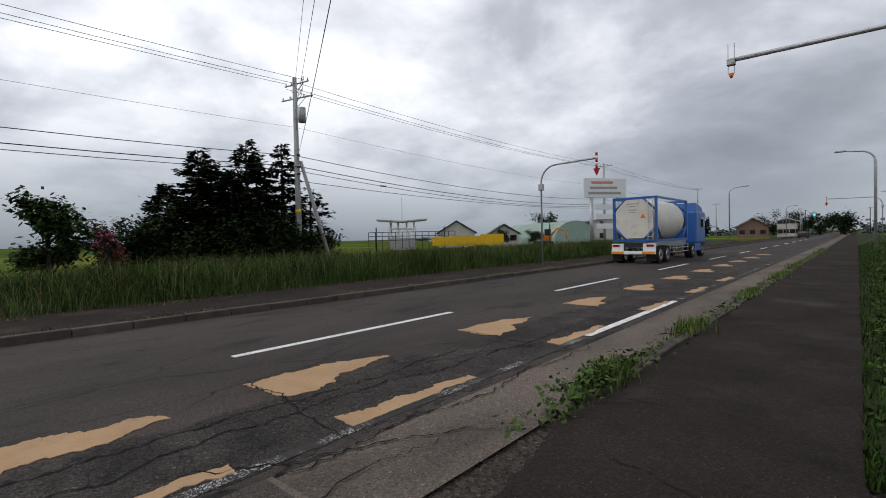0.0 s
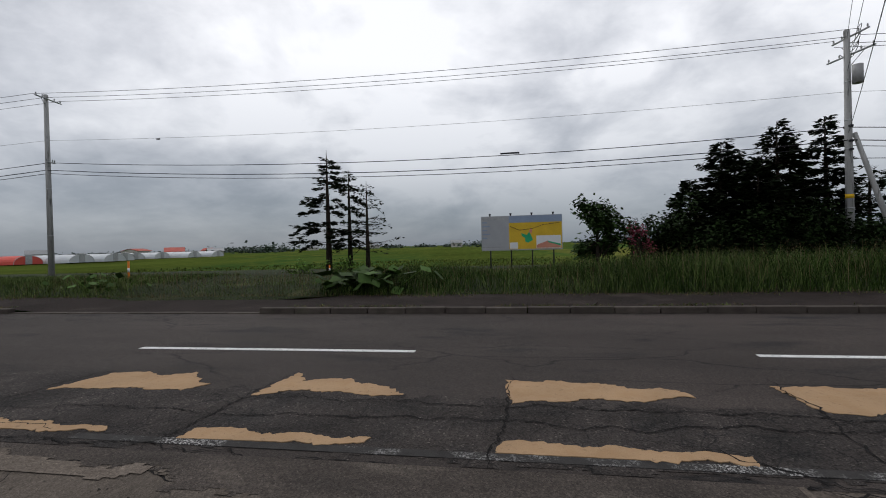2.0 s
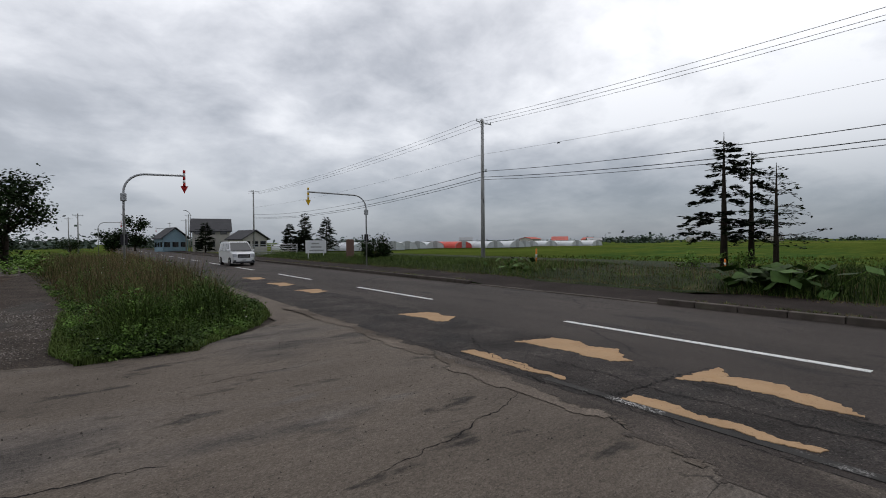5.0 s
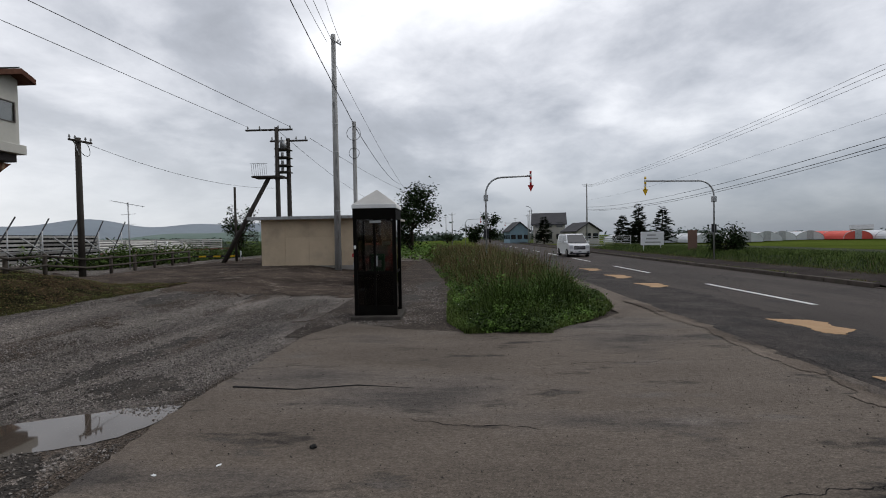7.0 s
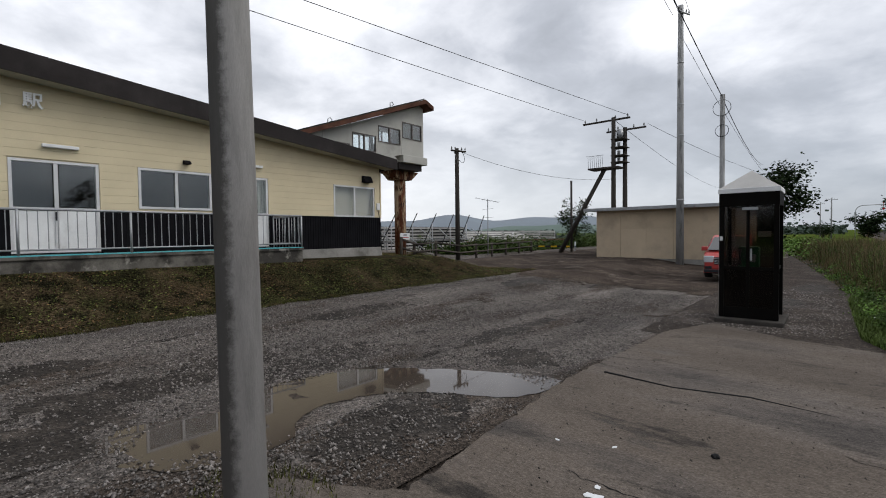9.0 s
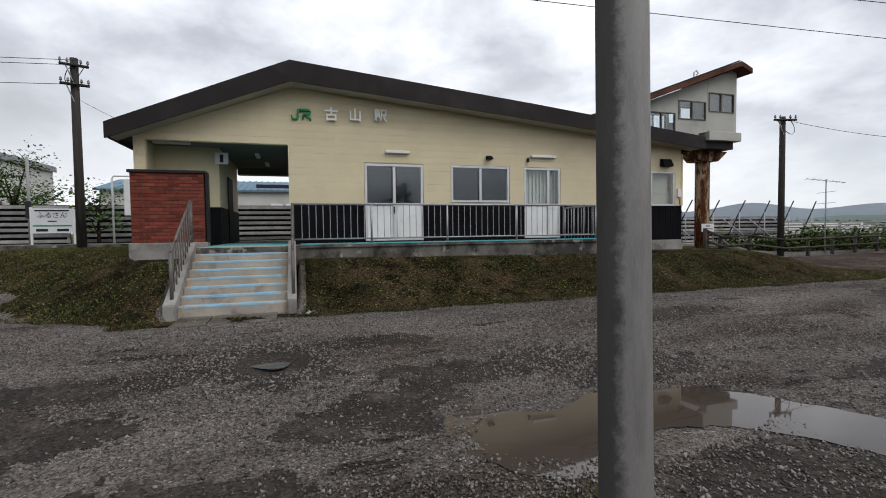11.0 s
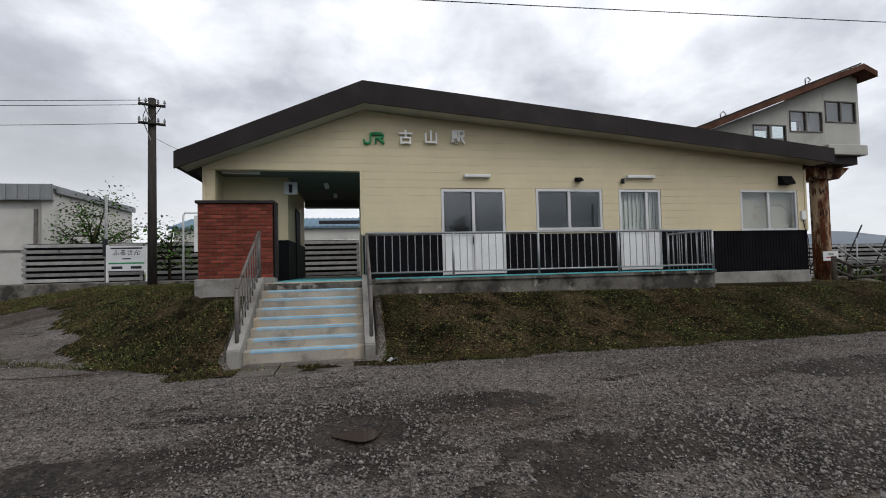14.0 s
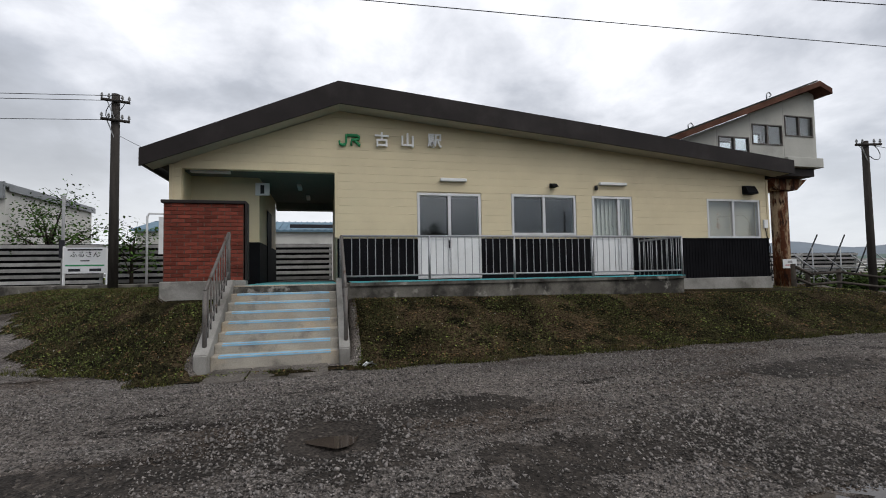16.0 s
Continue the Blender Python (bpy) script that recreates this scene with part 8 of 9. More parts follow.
    for s in (-1, 1):
        part("side_window", bbox(s * 1.2 - 0.02, 10.1, 2.1, s * 1.2 + 0.02, 11.2, 2.85, 0.015), M["carglass"], cab)
        part("mirror", bbox(s * 1.42 - 0.1, 11.2, 2.1, s * 1.42 + 0.1, 11.32, 2.7, 0.03), M["ink"], cab)
        part("tractor_skirt", bbox(s * 1.05 - 0.12, 8.6, 0.45, s * 1.05 + 0.12, 10.2, 0.95, 0.02), M["carblue"], th)


def arrow_sign(base, h, tip_x, material, label, panel=False, ghost=False):
    """A bent mast that holds a road-edge arrow over the carriageway."""
    th = thing("road_edge_arrow", base, label, "road sign", "road edge arrows")
    d = tip_x - base[0]
    s = 1 if d > 0 else -1
    pts = [(0, 0, -0.3), (0, 0, h - 0.9)] + [(s * 0.9 * (1 - math.cos(a)), 0, h - 0.9 + 0.9 * math.sin(a)) for a in np.linspace(0.2, math.pi / 2, 7)] + [(d, 0, h + 0.05)]
    part("mast", pipe(B(), pts, 0.05, 8), M["steel"], th)
    if ghost:
        # guide rods with a small orange lens below the arm
        for q in (-0.06, 0.06):
            part("guide_rod", rod(B(), (d + q, 0, h - 0.24), (d + q, 0, h + 0.42), 0.008, n=5), M["steel"], th)
        part("lens", rod(B(), (d, 0, h - 0.24), (d, 0, h - 0.34), 0.06, 0.02, 10), M["orange"], th, "small orange lens")
        part("clamp", bbox(d - 0.08, -0.07, h - 0.06, d + 0.08, 0.07, h + 0.08, 0.01), M["steel"], th)
        return th
    for i in range(5):
        part("shaft_band", rod(B(), (d, 0, h + 0.32 - i * 0.16), (d, 0, h + 0.16 - i * 0.16), 0.06, n=10), material if i % 2 == 0 else M["white"], th)
    bm = prism(B(), [(d - 0.17, h - 0.46), (d + 0.17, h - 0.46), (d, h - 0.82)], "y", -0.03, 0.03)
    part("arrow_head", bm, material, th, "coloured arrow head")
    part("lamp_box", bbox(-0.12, -0.12, h - 1.3, 0.12, 0.12, h - 0.95, 0.02), M["steel"], th)
    if panel:
        part("solar_panel", bbox(-0.14, -0.04, 1.7, 0.14, 0.04, 2.2, 0.01), M["ink"], th)
    return th


def street_lamp(base, h, reach, label):
    th = thing("street_lamp", base, label, "street lamp", "street lamps")
    s = 1 if reach > 0 else -1
    pts = [(0, 0, -0.2), (0, 0, h - 0.8)] + [(s * 0.8 * (1 - math.cos(a)), 0, h - 0.8 + 0.8 * math.sin(a)) for a in np.linspace(0.3, 1.45, 5)] + [(reach, 0, h + 0.15)]
    part("mast", pipe(B(), pts, [0.09] * 2 + [0.06] * 6, 8), M["steel"], th)
    part("lamp_head", bbox(reach - 0.35, -0.12, h + 0.06, reach + 0.25, 0.12, h + 0.2, 0.04), M["steel"], th)


def build_road_poles():
    a = pole("roadside_pole", (-25, 15.1, 0.1), 11.35, 0.19, 0.12, M["pole"], "concrete roadside pole with transformer and leaning stay", [(11.05, 2.0, 10), (10.2, 2.4, 15)])
    part("leaning_stay", rod(B(), (0.4, 2.1, -0.4), (0, 0.25, 6.4), 0.14, 0.1, 12), M["pole"], a, "leaning concrete stay")
    part("transformer", rod(B(), (0.45, 0.15, 8.6), (0.45, 0.15, 9.45), 0.22, n=14), M["insul"], a, "grey transformer can")
    part("yellow_band", rod(B(), (0, 0, 3.3), (0, 0, 3.5), 0.176, n=14), M["yellow"], a)
    for z in (6.7, 6.0, 5.6):
        part("cable_clamp", bbox(-0.25, -0.08, z - 0.05, 0.25, 0.08, z + 0.05, 0.01), M["ink"], a)
    for k, z in enumerate((10.4, 10.7, 11.1)):
        pts = [(0.5 * math.cos(t) + 0.1 * k, 0.4 * math.sin(t), z - 0.1 + 0.3 * math.sin(2 * t)) for t in np.linspace(0, 3.1, 9)]
        part("jumper_wire", pipe(B(), pts, 0.015, 4), M["cable"], a)
    pole("roadside_pole", (-25, -29.9, -0.1), 11.9, 0.18, 0.12, M["pole"], "concrete roadside pole in the meadow edge", [(11.6, 2.0, 10), (7.6, 0.7, 10)])
    pole("roadside_pole", (-24, -97, 0), 12.2, 0.18, 0.12, M["pole"], "distant concrete roadside pole", [(11.9, 2.0, 10)])
    pole("roadside_pole", (-25, 60, 0), 11.0, 0.18, 0.12, M["pole"], "distant concrete roadside pole", [(10.7, 2.0, 10)])
    pole("roadside_pole", (-25, 108, 0), 11.0, 0.18, 0.12, M["pole"], "distant concrete roadside pole", [(10.7, 2.0, 10)])
    for x, z0, z1, sag, r in ((-25.9, 11.2, 11.75, 0.5, 0.013), (-24.9, 11.0, 11.7, 0.5, 0.013), (-24.1, 11.05, 11.7, 0.5, 0.013), (-25, 8.45, 9.0, 0.45, 0.008), (-25.1, 6.8, 7.6, 0.75, 0.022), (-24.9, 6.15, 7.1, 0.8, 0.026), (-25, 5.9, 6.9, 0.8, 0.02)):
        wire((x, 15.1, z0), (x, -29.9, z1), sag, r)
        wire((x, -29.9, z1), (x + 1, -97, z1 - 0.2), sag * 1.4, r)
        wire((x, 15.1, z0 - (0.3 if z0 > 10 else 0)), (x, 60, z0 - 0.4), sag, r)
        wire((x, 60, z0 - 0.4), (x, 108, z0 - 0.4), sag, r)
    wire((-25, 15.1, 5.3), (-25, 60, 5.2), 0.5, 0.02)
    for z0, p in ((10.9, (4.59, -1.56, 10.4)), (6.5, (4.59, -1.56, 6.6)), (9.4, (5.2, -1.4, 9.6))):
        wire((-25, 15.1, z0), p, 0.35, 0.012)
    # line splices and clamps on the cables
    for y, z, q in ((-0.8, 6.48, 0.5), (21.8, 5.45, 0.25), (-21.9, 8.58, 0.1)):
        tagged(link("cable_splice", mesh_of(rod(B(), (-25, y - q, z), (-25, y + q, z), 0.05, n=6), "cable_splice"), M["cable"]), "dark sleeve on an overhead cable", "cable fitting", "cable splices")
    # distant poles along both roads
    rr = random.Random(12)
    for x, y, h in ((-30, 150, 10), (-14, 190, 9), (4, 120, 9), (8, 165, 9), (3, 210, 9), (-16, 240, 10), (14, 140, 9), (-20, -150, 10), (4, -120, 8), (7, -160, 9), (-22, -210, 10), (-15, -118, 7.2)):
        pole("distant_pole", (x, y, 0), h, 0.15, 0.1, M["oldwood"] if rr.random() < 0.4 else M["pole"], "distant roadside utility pole", [(h - 0.4, 1.8, 5)], False)


def build_road_signs():
    arrow_sign((2.9, 12.1, 0), 5.45, -2.25, M["yellow"], "bent steel mast with guide rods and an orange lens", False, True)
    arrow_sign((-12.9, 22.4, 0.1), 5.35, -9.8, M["red"], "bent steel mast with a red and white road-edge arrow")
    arrow_sign((0.0, -26.6, 0), 5.05, -2.5, M["red"], "bent steel mast with a red and white road-edge arrow", True)
    arrow_sign((-14.0, -29.6, 0.1), 4.85, -9.9, M["yellow"], "bent steel mast with a yellow road-edge arrow", True)
    arrow_sign((0.8, -92, 0), 5.2, -2.2, M["red"], "distant bent steel road-edge arrow mast")
    arrow_sign((-13.5, -125, 0), 5.2, -9.9, M["red"], "distant bent steel road-edge arrow mast")
    arrow_sign((2.0, 74, 0), 5.4, -3.0, M["red"], "distant bent steel road-edge arrow mast")
    street_lamp((0.8, 45, 0), 7.25, -1.9, "tall bent grey street lamp beside the pavement")
    street_lamp((-14, 78, 0), 8.0, 2.2, "tall bent grey street lamp")
    street_lamp((-14, 150, 0), 8.0, 2.2, "tall bent grey street lamp")
    street_lamp((-15, -112, 0), 8.6, 1.0, "distant grey street lamp")
    # map board in the meadow
    mb = thing("map_board", (-24, 0, 0), "large faded map board on four posts in the meadow", "billboard")
    y0, y1, z0, z1 = -2.33, 1.74, 1.33, 3.1
    part("board", bbox(-0.06, y0, z0, 0.0, y1, z1, 0.006), M["mapgrey"], mb)
    for i in range(4):
        y = y0 + 0.45 + i * 1.06
        p = part("post", rod(B(), (-0.09, y, -0.2), (-0.09, y, z1 + 0.1), 0.035, n=8), M["ink"], mb)
        part("post_cap", bbox(-0.13, y - 0.05, z1 + 0.06, 0.04, y + 0.05, z1 + 0.13, 0.01), M["ink"], p)
    part("title_panel", box(B(), 0.0, y0 + 1.42, z1 - 0.36, 0.006, y1 - 0.02, z1 - 0.02), M["mapblue"], mb)
    part("map_panel", box(B(), 0.0, y0 + 1.42, z0 + 0.06, 0.008, y1 - 0.03, z1 - 0.37), M["mapyellow"], mb, "yellow map field")
    part("map_area", prism(B(), [(-0.3, 2.2), (-0.02, 2.1), (0.1, 2.25), (0.2, 2.05), (0.28, 1.85), (0.05, 1.7), (-0.1, 1.75), (-0.12, 1.95), (-0.28, 2.05)], "x", 0.008, 0.014), M["mapgreen"], mb)
    part("map_area", prism(B(), [(0.08, 2.28), (0.2, 2.45), (0.26, 2.3), (0.2, 2.15)], "x", 0.008, 0.014), M["mappink"], mb)
    part("map_line", pipe(B(), [(0.012, -0.85, 2.55), (0.012, -0.4, 2.35), (0.012, 0.3, 2.42), (0.012, 0.8, 2.6), (0.012, 1.6, 2.68)], 0.014, 4), M["ink"], mb)
    part("inset_panel", box(B(), 0.008, 0.45, z0 + 0.08, 0.016, y1 - 0.08, z0 + 0.72), M["signwhite"], mb)
    part("inset_shape", prism(B(), [(0.47, z0 + 0.1), (1.64, z0 + 0.1), (1.64, z0 + 0.28), (1.0, z0 + 0.45), (0.47, z0 + 0.25)], "x", 0.016, 0.02), M["mappink"], mb)
    part("inset_shape", prism(B(), [(1.0, z0 + 0.45), (1.64, z0 + 0.28), (1.64, z0 + 0.2), (1.05, z0 + 0.36)], "x", 0.02, 0.024), M["mapgreen"], mb)
    part("inset_panel", box(B(), 0.008, y0 + 1.45, z0 + 0.08, 0.014, y0 + 1.85, z0 + 0.4), M["signwhite"], mb)
    for i in range(5):
        part("text_bar", box(B(), 0.0, y0 + 0.06, z1 - 0.35 - i * 0.2, 0.005, y0 + 0.3 + 0.15 * (i % 2), z1 - 0.29 - i * 0.2), M["mapblue"], mb)
    part("text_bar", box(B(), 0.0, y0 + 0.05, z0 + 0.16, 0.005, y0 + 1.2, z0 + 0.2), M["insul"], mb)
    part("text_bar", box(B(), 0.0, y0 + 0.05, z1 - 0.2, 0.005, y0 + 1.2, z1 - 0.05), M["steel"], mb)
    # tall advertising board to the north
    ab = thing("roadside_billboard", (-22, 53, 0), "tall white billboard on grey steel columns", "billboard", rz=-35)
    for y in (-1.7, 1.7):
        part("column", rod(B(), (-0.1, y, -0.2), (-0.1, y, 6.2), 0.22, n=12), M["steel"], ab)
    part("board", bbox(-0.1, -2.7, 6.0, 0.12, 2.7, 8.2, 0.02), M["signwhite"], ab)
    for i in range(3):
        part("text_bar", box(B(), 0.12, -2.2 + 0.2 * i, 6.35 + i * 0.6, 0.13, 2.0 - 0.5 * i, 6.65 + i * 0.6), M["insul"] if i < 2 else M["mappink"], ab)
    for i in range(3):
        part("lower_panel", bbox(0.0, -1.2, 2.4 + i * 1.1, 0.1, 1.6, 3.0 + i * 1.1, 0.01), M["signwhite"], ab)
    # white notice and gate to the south
    nb = thing("white_notice_board", (-15.6, -43, 0.1), "white notice board on two legs by the pavement", "sign", rz=-15)
    part("board", bbox(-0.95, 0, 0.65, 0.95, 0.06, 1.85, 0.01), M["signwhite"], nb)
    for x in (-0.7, 0.7):
        part("leg", rod(B(), (x, -0.04, -0.2), (x, -0.04, 1.8), 0.04, n=6), M["white"], nb)
    for i in range(3):
        part("text_bar", box(B(), -0.7 + 0.2 * i, 0.06, 0.85 + 0.32 * i, 0.6 - 0.1 * i, 0.066, 0.97 + 0.32 * i), M["insul"], nb)
    gt = thing("steel_field_gate", (-16.5, -60, 0.1), "grey steel barred field gate", "gate")
    for x in (-3.2, 0, 3.2):
        part("gate_post", rod(B(), (x, 0, -0.2), (x, 0, 1.5), 0.06, n=8), M["steel"], gt)
    for z in (0.3, 0.6, 0.9, 1.2, 1.45):
        part("gate_bar", rod(B(), (-3.2, 0, z), (3.2, 0, z), 0.035, n=6), M["steel"], gt)
    bp = thing("brown_panel", (-16.5, -37.5, 0.1), "dark brown upright panel beside the meadow", "panel")
    part("panel", bbox(-0.35, -0.05, 0.2, 0.35, 0.05, 1.9, 0.02), M["brownwall"], bp)
    part("leg", rod(B(), (0, -0.08, -0.2), (0, -0.08, 1.8), 0.04, n=6), M["timber"], bp)
    for x, y, h in ((-19.5, -19.0, 1.3), (-24.5, -10.9, 0.75)):
        mk = thing("marker_stake", (x, y, 0), "orange banded boundary stake in the grass", "stake", "boundary stakes")
        part("stake", rod(B(), (0, 0, -0.1), (0, 0, h), 0.045, n=8), M["orange"], mk)
        part("band", rod(B(), (0, 0, h * 0.6), (0, 0, h * 0.75), 0.049, n=8), M["white"], mk)
    lit = thing("litter", (10.75, -0.25, 0.33), "crumpled white plastic litter on the gravel", "litter")
    V, F = leaf_cloud(np.random.RandomState(2).normal(0, 0.05, (14, 3)) * [1, 1, 0.4] + [0, 0, 0.03], np.full(14, 0.1), 2, 0.5, 1.2)
    soup("sheet", V, F, M["signwhite"], "", "", parent=lit)


def house(name, loc, w, d, h, ridge, wallm, roofm, label, rz=0, wins=3):
    th = thing(name, loc, label, "house", rz=rz)
    part("wall", prism(B(), [(-w / 2, -0.3), (w / 2, -0.3), (w / 2, h), (0, ridge - 0.1), (-w / 2, h)], "y", -d / 2, d / 2), wallm, th)
    for s in (-1, 1):
        part("roof", prism(B(), [(s * (w / 2 + 0.5), h - 0.25), (0, ridge), (0, ridge + 0.2), (s * (w / 2 + 0.5), h - 0.05)], "y", -d / 2 - 0.5, d / 2 + 0.5), roofm, th)
    for i in range(wins):
        for z in ([1.0] if h < 4 else [1.0, 3.6]):
            y = -d / 2 + d * (i + 0.5) / wins
            for s in (-1, 1):
                win = part("window", bbox(s * w / 2 - 0.05, y - 0.7, z, s * w / 2 + 0.05, y + 0.7, z + 1.1, 0.02), M["carglass"], th)
            x = -w / 2 + w * (i + 0.5) / wins
            for s in (-1, 1):
                part("window", bbox(x - 0.6, s * d / 2 - 0.05, z, x + 0.6, s * d / 2 + 0.05, z + 1.1, 0.02), M["carglass"], th)
    return th


def greenhouse(loc, rz, L, w, h, m, label):
    th = thing("greenhouse_tunnel", loc, label, "greenhouse", "greenhouse tunnels", rz=rz)
    pts = [(w / 2 * math.cos(a), h * math.sin(a) ** 0.8) for a in np.linspace(0, math.pi, 13)]
    part("film", prism(B(), pts, "y", -L / 2, L / 2), m, th)
    part("end_door", bbox(-0.7, L / 2, 0, 0.7, L / 2 + 0.06, 1.9, 0.02), M["steel"], th)
    for k in range(5):
        y = -L / 2 + L * k / 4
        part("hoop", pipe(B(), [(p[0] * 1.01, y, p[1] * 1.01) for p in pts], 0.05, 4), M["steel"], th)


def build_distance():
    # north side
    house("farm_house", (-62, 74, 0), 7, 9, 2.8, 5.0, M["housewall"], M["darkroof"], "grey house with a dark sloping roof", 40)
    house("farm_house", (-52, 76, 0), 5, 7, 2.4, 4.0, M["housewall"], M["darkroof"], "low grey house with a dark roof", 40)
    house("roadside_house", (-21.5, 150, 0), 7, 6.5, 3.0, 5.2, M["brownwall"], M["brownwall"], "brown two-storey house by the road", 10)
    house("white_building", (-14.5, 158, 0), 4, 6, 4.4, 5.0, M["housewall"], M["housewall"], "white two-storey building by the road", 0)
    house("white_building", (-40, 104, 0), 16, 9, 4.6, 5.4, M["housewall"], M["greyroof"], "long white works building", 20, 5)
    for x, y, L in ((-52, 92, 22), (-45, 84, 14)):
        greenhouse((x, y, 0), 60, L, 9, 4.4, M["tentgreen"], "large pale green tent shed")
    cp = thing("steel_canopy", (-56, 53, 0), "pale steel canopy on slim columns", "canopy", rz=45)
    part("roof", prism(B(), [(-4, 4.75), (0, 4.45), (4, 4.75), (4, 4.95), (0, 4.65), (-4, 4.95)], "y", -2.5, 2.5), M["greypanel"], cp)
    for x in (-1.9, -0.7, 0.7, 1.9):
        for y in (-1.2, 1.2):
            part("column", rod(B(), (x, y, 0), (x, y, 4.5), 0.12, n=8), M["white"], cp)
    part("plinth", bbox(-2.2, -1.6, 0, 2.2, 1.6, 1.9, 0.03), M["insul"], cp)
    part("upper_beam", bbox(-2.2, -1.3, 3.3, 2.2, 1.3, 3.5, 0.02), M["white"], cp)
    part("aerial", rod(B(), (0, 0, 4.6), (0, 0, 8.5), 0.04, n=5), M["steel"], cp)
    yw = thing("yellow_hoarding", (-43, 54, 0.2), "long yellow site hoarding", "hoarding", rz=52)
    for i in range(6):
        part("panel", bbox(-5.4 + i * 1.8, 0, 0.4, -3.62 + i * 1.8, 0.08, 1.75 + (0.25 if i > 3 else 0), 0.01), M["yellow"], yw)
    yr = thing("black_yard_rail", (-50, 50, 0.2), "black steel yard railing", "railing", rz=48)
    for i in range(14):
        part("upright", rod(B(), (-7 + i, 0, 0), (-7 + i, 0, 2.6), 0.05, n=5), M["ink"], yr)
    for z in (1.4, 2.0, 2.6):
        part("rail", rod(B(), (-7, 0, z), (6, 0, z), 0.05, n=5), M["ink"], yr)
    for x, y in ((-52, 44), (-46, 52), (-33, 60)):
        lp = thing("yard_post", (x, y, 0), "dark upright yard post", "post", "yard posts")
        part("shaft", rod(B(), (0, 0, 0), (0, 0, 3.4), 0.09, n=6), M["ink"], lp)
        part("cap", rod(B(), (0, 0, 3.4), (0, 0, 3.5), 0.12, n=6), M["steel"], lp)
    ex = thing("orange_excavator", (-37, 66, 0.4), "small orange excavator on a gravel heap", "excavator", rz=30)
    part("tracks", bbox(-1.1, -0.9, 0, 1.1, 0.9, 0.55, 0.15), M["ink"], ex)
    part("body", bbox(-0.9, -0.8, 0.6, 0.9, 0.8, 1.35, 0.1), M["orange"], ex)
    part("cab", bbox(-0.2, -0.7, 1.35, 0.8, 0.2, 2.4, 0.06), M["carglass"], ex)
    part("boom", pipe(B(), [(0.6, 0.4, 1.2), (1.8, 0.5, 2.5), (3.0, 0.5, 2.1)], [0.18, 0.15, 0.1], 6), M["orange"], ex)
    part("arm", pipe(B(), [(3.0, 0.5, 2.1), (3.3, 0.5, 0.8)], 0.1, 6), M["orange"], ex)
    tl = thing("traffic_light", (-12.5, 175, 0), "traffic light showing green on a pole arm", "traffic light")
    part("mast", pipe(B(), [(0, 0, 0), (0, 0, 6), (3.5, 0, 6.3)], 0.12, 8), M["steel"], tl)
    part("housing", bbox(2.6, -0.2, 5.9, 4.2, 0.1, 6.5, 0.05), M["ink"], tl)
    part("green_lamp", rod(B(), (2.9, -0.28, 6.2), (2.9, -0.2, 6.2), 0.3, n=14), glow("green_signal", (0.02, 0.8, 0.45), 1.6), tl, "lit green signal lens")
    car("parked_car", (-9.0, 128, 0), 0, 4.4, 1.75, 1.6, M["ink"], "distant dark car on the road")
    # south side
    house("dark_roof_house", (-19, -112, 0), 8.5, 7, 4.4, 6.9, M["housewall"], M["darkroof"], "two-storey house with a dark roof", 80)
    house("blue_house", (-12.5, -122, 0), 5, 6, 3.0, 5.2, M["bluewall"], M["darkroof"], "pale blue gabled house", 10)
    house("round_barn", (-23.5, -100, 0), 5, 6, 2.6, 4.2, M["housewall"], M["darkroof"], "small barn with a dark roof", 15)
    house("long_shed", (-28, -128, 0), 12, 8, 3.0, 4.2, M["housewall"], M["greyroof"], "long pale shed with a grey roof", 80)
    for i, (x, y, h, r) in enumerate(((-27.5, -86, 5.2, 2.0), (-31, -88, 7.3, 2.4), (-34.5, -86, 6.6, 2.4), (-29.5, -84, 4.2, 1.9), (-16.5, -104, 6.0, 2.2))):
        conifer("dark_conifer", (x, y, 0), h, r, "dark conifer near the southern houses", 1.0, 60 + i, 0.08, spray=0.5)
    for i, (x, y, h, r) in enumerate(((-6.5, -135, 8, 3.5), (-2, -140, 5, 3.5), (5, -110, 3.2, 2.2), (-16.8, -33.5, 2.1, 1.4), (-28, 120, 6, 3), (10, 150, 6, 4), (-9, 190, 7, 4), (-3, 180, 6.5, 4), (-15, 200, 8, 4), (-5, 235, 8, 5), (-25, 225, 9, 6), (18, 215, 8, 6), (-48, 70, 3.2, 1.4), (-37, 62.5, 3.0, 1.2), (-60, 108, 7, 4))):
        leafy("roadside_tree", (x, y, 0), h, r, "leafy green roadside tree", 2200, 0.6 if h > 3.5 else 0.22, M["leaf"], 70 + i, 0.05)
    for i in range(15):
        t = i / 14
        x, y = -36 - 95 * t, -103 - 8 * t + 6 * math.sin(i)
        greenhouse((x, y, 0), 4, 22, 6.0, 1.7, M["redplastic"] if i in (6,) else M["plastic"], "long white plastic greenhouse tunnel" if i != 6 else "greenhouse tunnel under a red tarpaulin")
    # far plain: farmsteads and tree groups
    rr = random.Random(77)
    for i in range(13):
        a = radians(-52 + i * 8.5 + rr.uniform(-2, 2))
        D = rr.uniform(330, 620)
        x, y = -D * math.cos(a), D * math.sin(a)
        house("far_farmhouse", (x, y, -0.1), rr.uniform(9, 16), rr.uniform(8, 12), rr.uniform(2.6, 3.4), rr.uniform(4.5, 6.2), M["housewall"], M["redroof"] if i in (1, 2) else M["greyroof"], "distant farmhouse across the fields", rr.uniform(0, 90), 2)
    house("far_farmhouse", (-205, -170, 0), 12, 8, 2.0, 3.8, M["housewall"], M["redroof"], "distant farmhouse with a red roof", 40, 2)
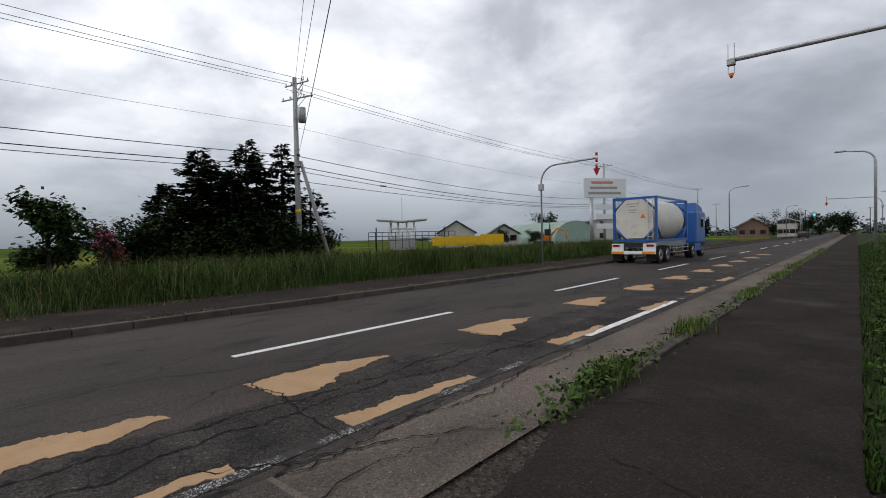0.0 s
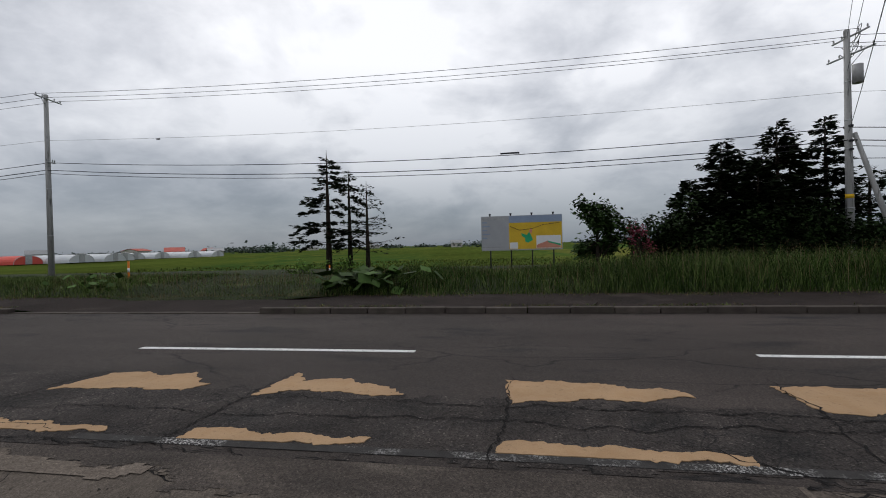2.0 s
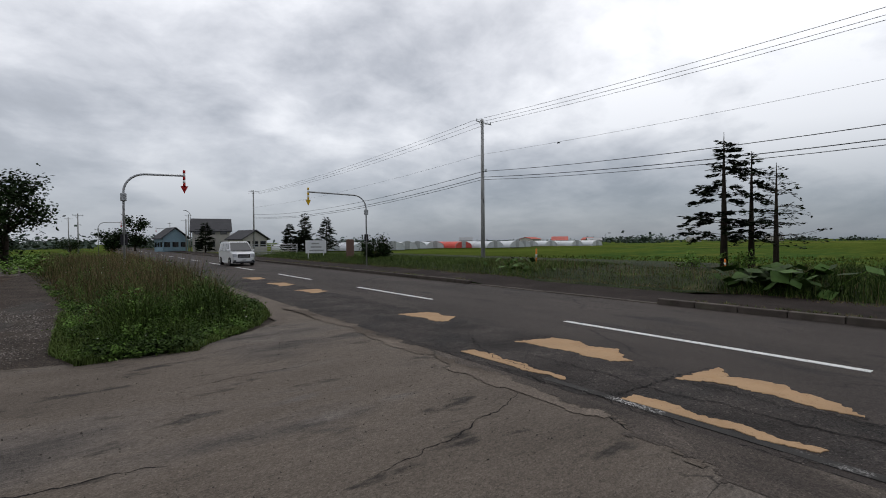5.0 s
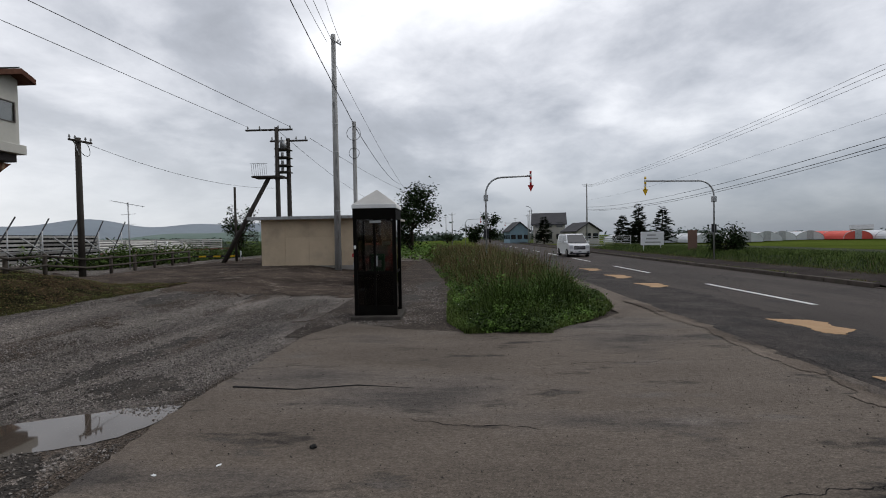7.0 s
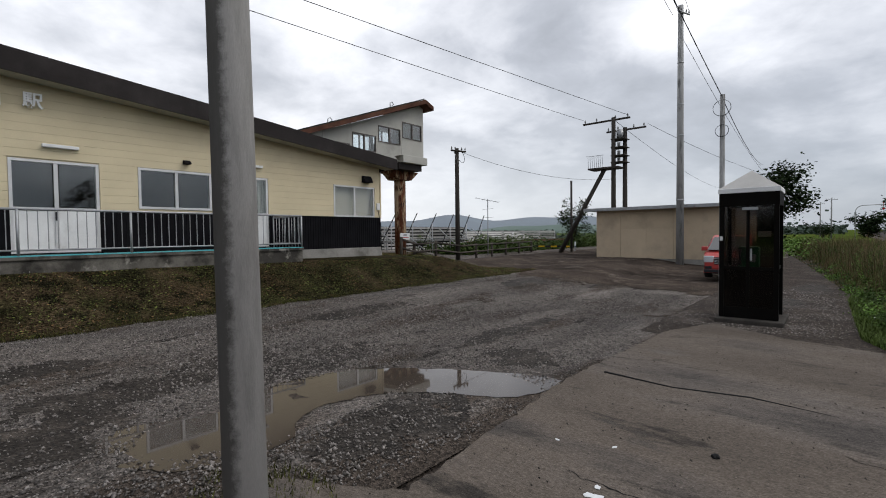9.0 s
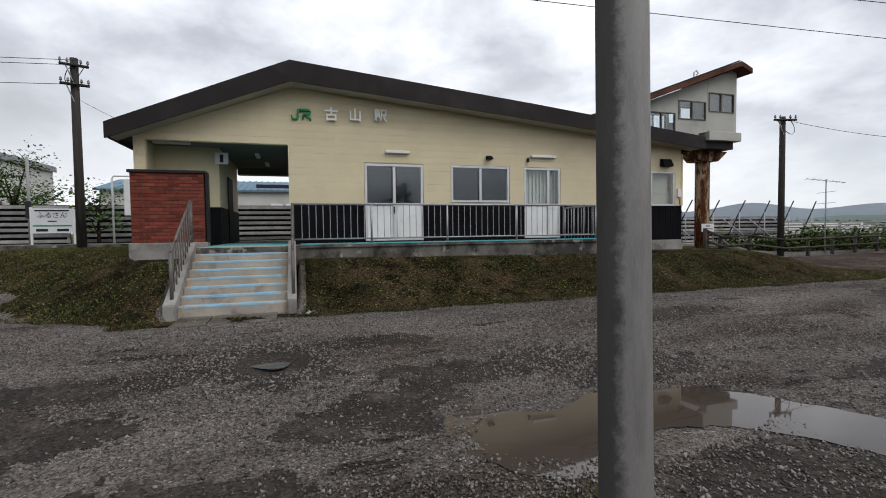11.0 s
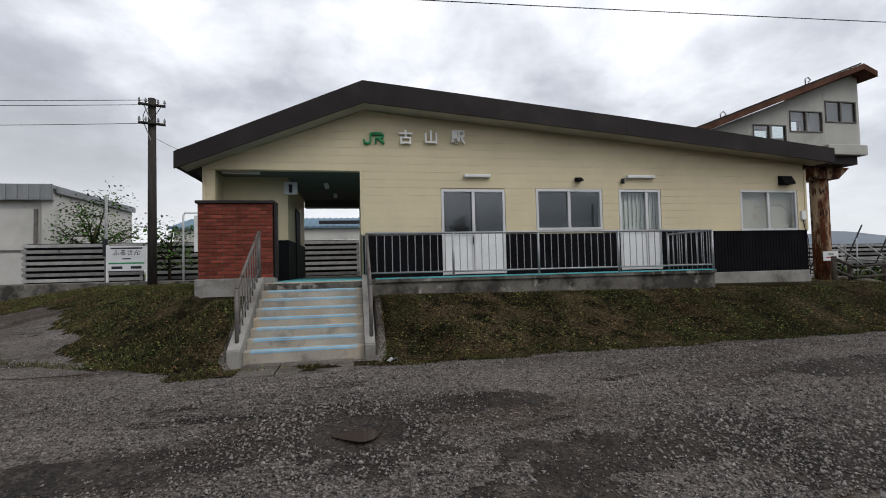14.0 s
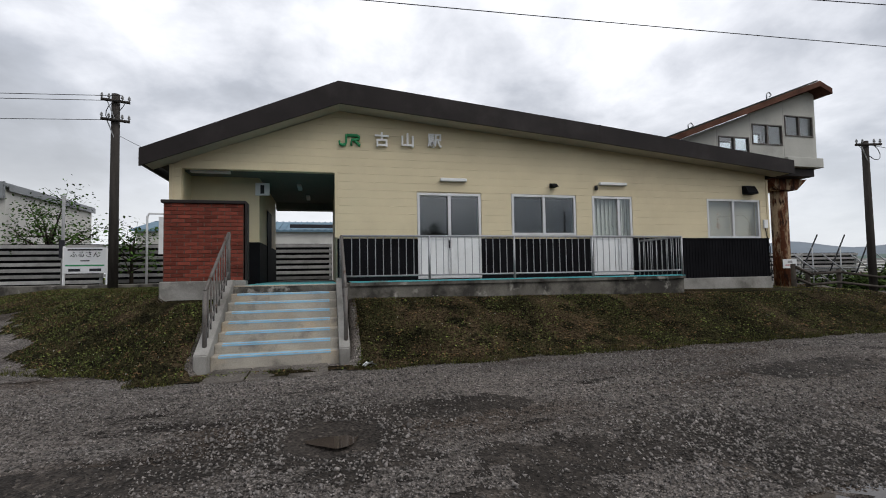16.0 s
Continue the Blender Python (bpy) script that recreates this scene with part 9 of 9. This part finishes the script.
    house("far_farmhouse", (-222, -160, 0), 14, 7, 1.8, 3.0, M["housewall"], M["greyroof"], "distant grey-roofed barn across the fields", 40, 2)
    r = np.random.RandomState(31)
    n = 13000
    k = 38
    a = r.uniform(-1.35, 1.45, k)
    D = r.uniform(260, 900, k)
    c = np.stack([-D * np.cos(a), D * np.sin(a)], 1)
    who = r.randint(0, k, n)
    sz = r.uniform(2, 7, k)[who]
    P = np.concatenate([c[who] + r.normal(0, 1, (n, 2)) * (sz * r.choice([1, 1.8], n))[:, None], (np.abs(r.normal(0, 0.32, n)) * sz)[:, None]], 1)
    V, F = leaf_cloud(P, np.full(n, 2.2), 32, 0.3, 1.2)
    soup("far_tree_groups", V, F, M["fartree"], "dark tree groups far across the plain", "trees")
    n = 16000
    y = np.where(r.uniform(0, 1, n) < 0.5, r.uniform(250, 420, n), r.uniform(-420, -230, n))
    x = r.uniform(-60, 70, n)
    P = np.stack([x, y, np.abs(r.normal(0, 3.2, n)) * (0.6 + 0.4 * wob(x, y, 0.05))], 1)
    ok = np.abs(x + 7) > 9
    V, F = leaf_cloud(P[ok], np.full(ok.sum(), 1.8), 33, 0.3, 1.2)
    soup("far_roadside_woods", V, F, M["fartree"], "dark woods where the road meets the horizon", "trees")
    n = 26000
    x, y = r.uniform(40, 120, n), r.uniform(-160, -20, n)
    P = np.stack([x, y, np.clip(np.abs(r.normal(0, 1.2, n)), 0, 2.4) * (0.4 + 0.6 * (wob(x, y, 0.12) > 0))], 1)
    V, F = leaf_cloud(P, np.full(n, 0.5), 34, 0.3, 1.2)
    soup("far_track_woods", V, F, M["fartree"], "green hedges and trees beyond the railway", "trees")
    # hills beyond the railway
    def ridge(name, D, a0, a1, top, seed, m, label):
        aa = np.radians(np.linspace(a0, a1, 90))
        q = np.random.RandomState(seed)
        ph = q.uniform(0, 6.28, 5)
        t = np.linspace(0, 1, 90)
        prof = 0.55 + 0.25 * np.sin(5 * t + ph[0]) + 0.17 * np.sin(13 * t + ph[1]) + 0.13 * np.sin(29 * t + ph[2]) + 0.07 * np.sin(61 * t + ph[3])
        prof = np.clip(prof, 0.1, 2) * top * smooth01(0, 0.12, t) * (1 - smooth01(0.88, 1, t))
        V, F = [], []
        for k, (dd, f) in enumerate(((0, 0.0), (0.06, 0.45), (0.14, 1.0), (0.35, 0.0))):
            V.append(np.stack([D * (1 + dd) * np.cos(aa), D * (1 + dd) * np.sin(aa), prof * f - 2], 1))
        V = np.concatenate(V)
        for k in range(3):
            i = np.arange(89) + 90 * k
            F.append(np.stack([i, i + 1, i + 91, i + 90], 1))
        ob = soup(name, V, np.concatenate(F), m, label, "hills", "structure")
        for f in ob.data.polygons:
            f.use_smooth = True
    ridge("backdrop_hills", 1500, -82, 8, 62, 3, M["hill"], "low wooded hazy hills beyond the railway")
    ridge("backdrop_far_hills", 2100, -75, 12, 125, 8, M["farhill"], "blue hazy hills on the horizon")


M["tentgreen"] = mat("pale_green_tent", (0.24, 0.32, 0.27), 0.08, 0.5, 10, 0.7, 0)
M["bluewall"] = mat("pale_blue_wall", (0.22, 0.32, 0.38), 0.08, 0.6, 10, 0.8, 0)
# far foliage is paler and bluer: its haze is mixed into the colour
M["fartree"] = mat("haze_tinted_foliage", (0.055, 0.075, 0.06), 0.3, 0.1, 2, 0.9, 0, island=0.4, spec=0.1)
build_truck()
car("white_minivan", (-8.0, -40.5, 0), 0, 4.75, 1.8, 1.88, M["carwhite"], "white tall minivan driving on the road", 0.9, 0.12, 0.54)
car("red_hatchback", (5.0, -20.0, 0.08), 4, 3.4, 1.48, 1.5, M["carred"], "small red hatchback parked before the shed", 0.75, 0.2, 0.56)
build_road_poles()
build_road_signs()
build_distance()


def build_litter():
    """Loose bits on the apron and the forecourt."""
    rr = random.Random(41)

    def lump(r, flat):
        bm = B()
        bmesh.ops.create_icosphere(bm, subdivisions=2, radius=r)
        for v in bm.verts:
            v.co *= rr.uniform(0.78, 1.15)
            v.co.z *= flat
        return bm

    st = thing("dark_stone", (2.6, -4.23, 0.026), "small black stone lying on the apron", "stone")
    part("lump", lump(0.03, 0.7), M["rubber"], st)
    for x, y, w in ((3.1, -3.14, 0.07), (3.12, -3.26, 0.035), (3.25, -3.92, 0.03), (3.67, -3.76, 0.025)):
        sc = thing("paper_scrap", (x, y, 0.018), "torn white paper scrap trodden on the apron", "litter", "paper scraps", rz=rr.uniform(0, 180))
        pts = [(w * math.cos(a) * rr.uniform(0.5, 1.1), 0.6 * w * math.sin(a) * rr.uniform(0.5, 1.1)) for a in np.linspace(0, 5.8, 11)]
        part("sheet", prism(B(), pts, "z", 0, 0.004), M["signwhite"], sc)


build_litter()
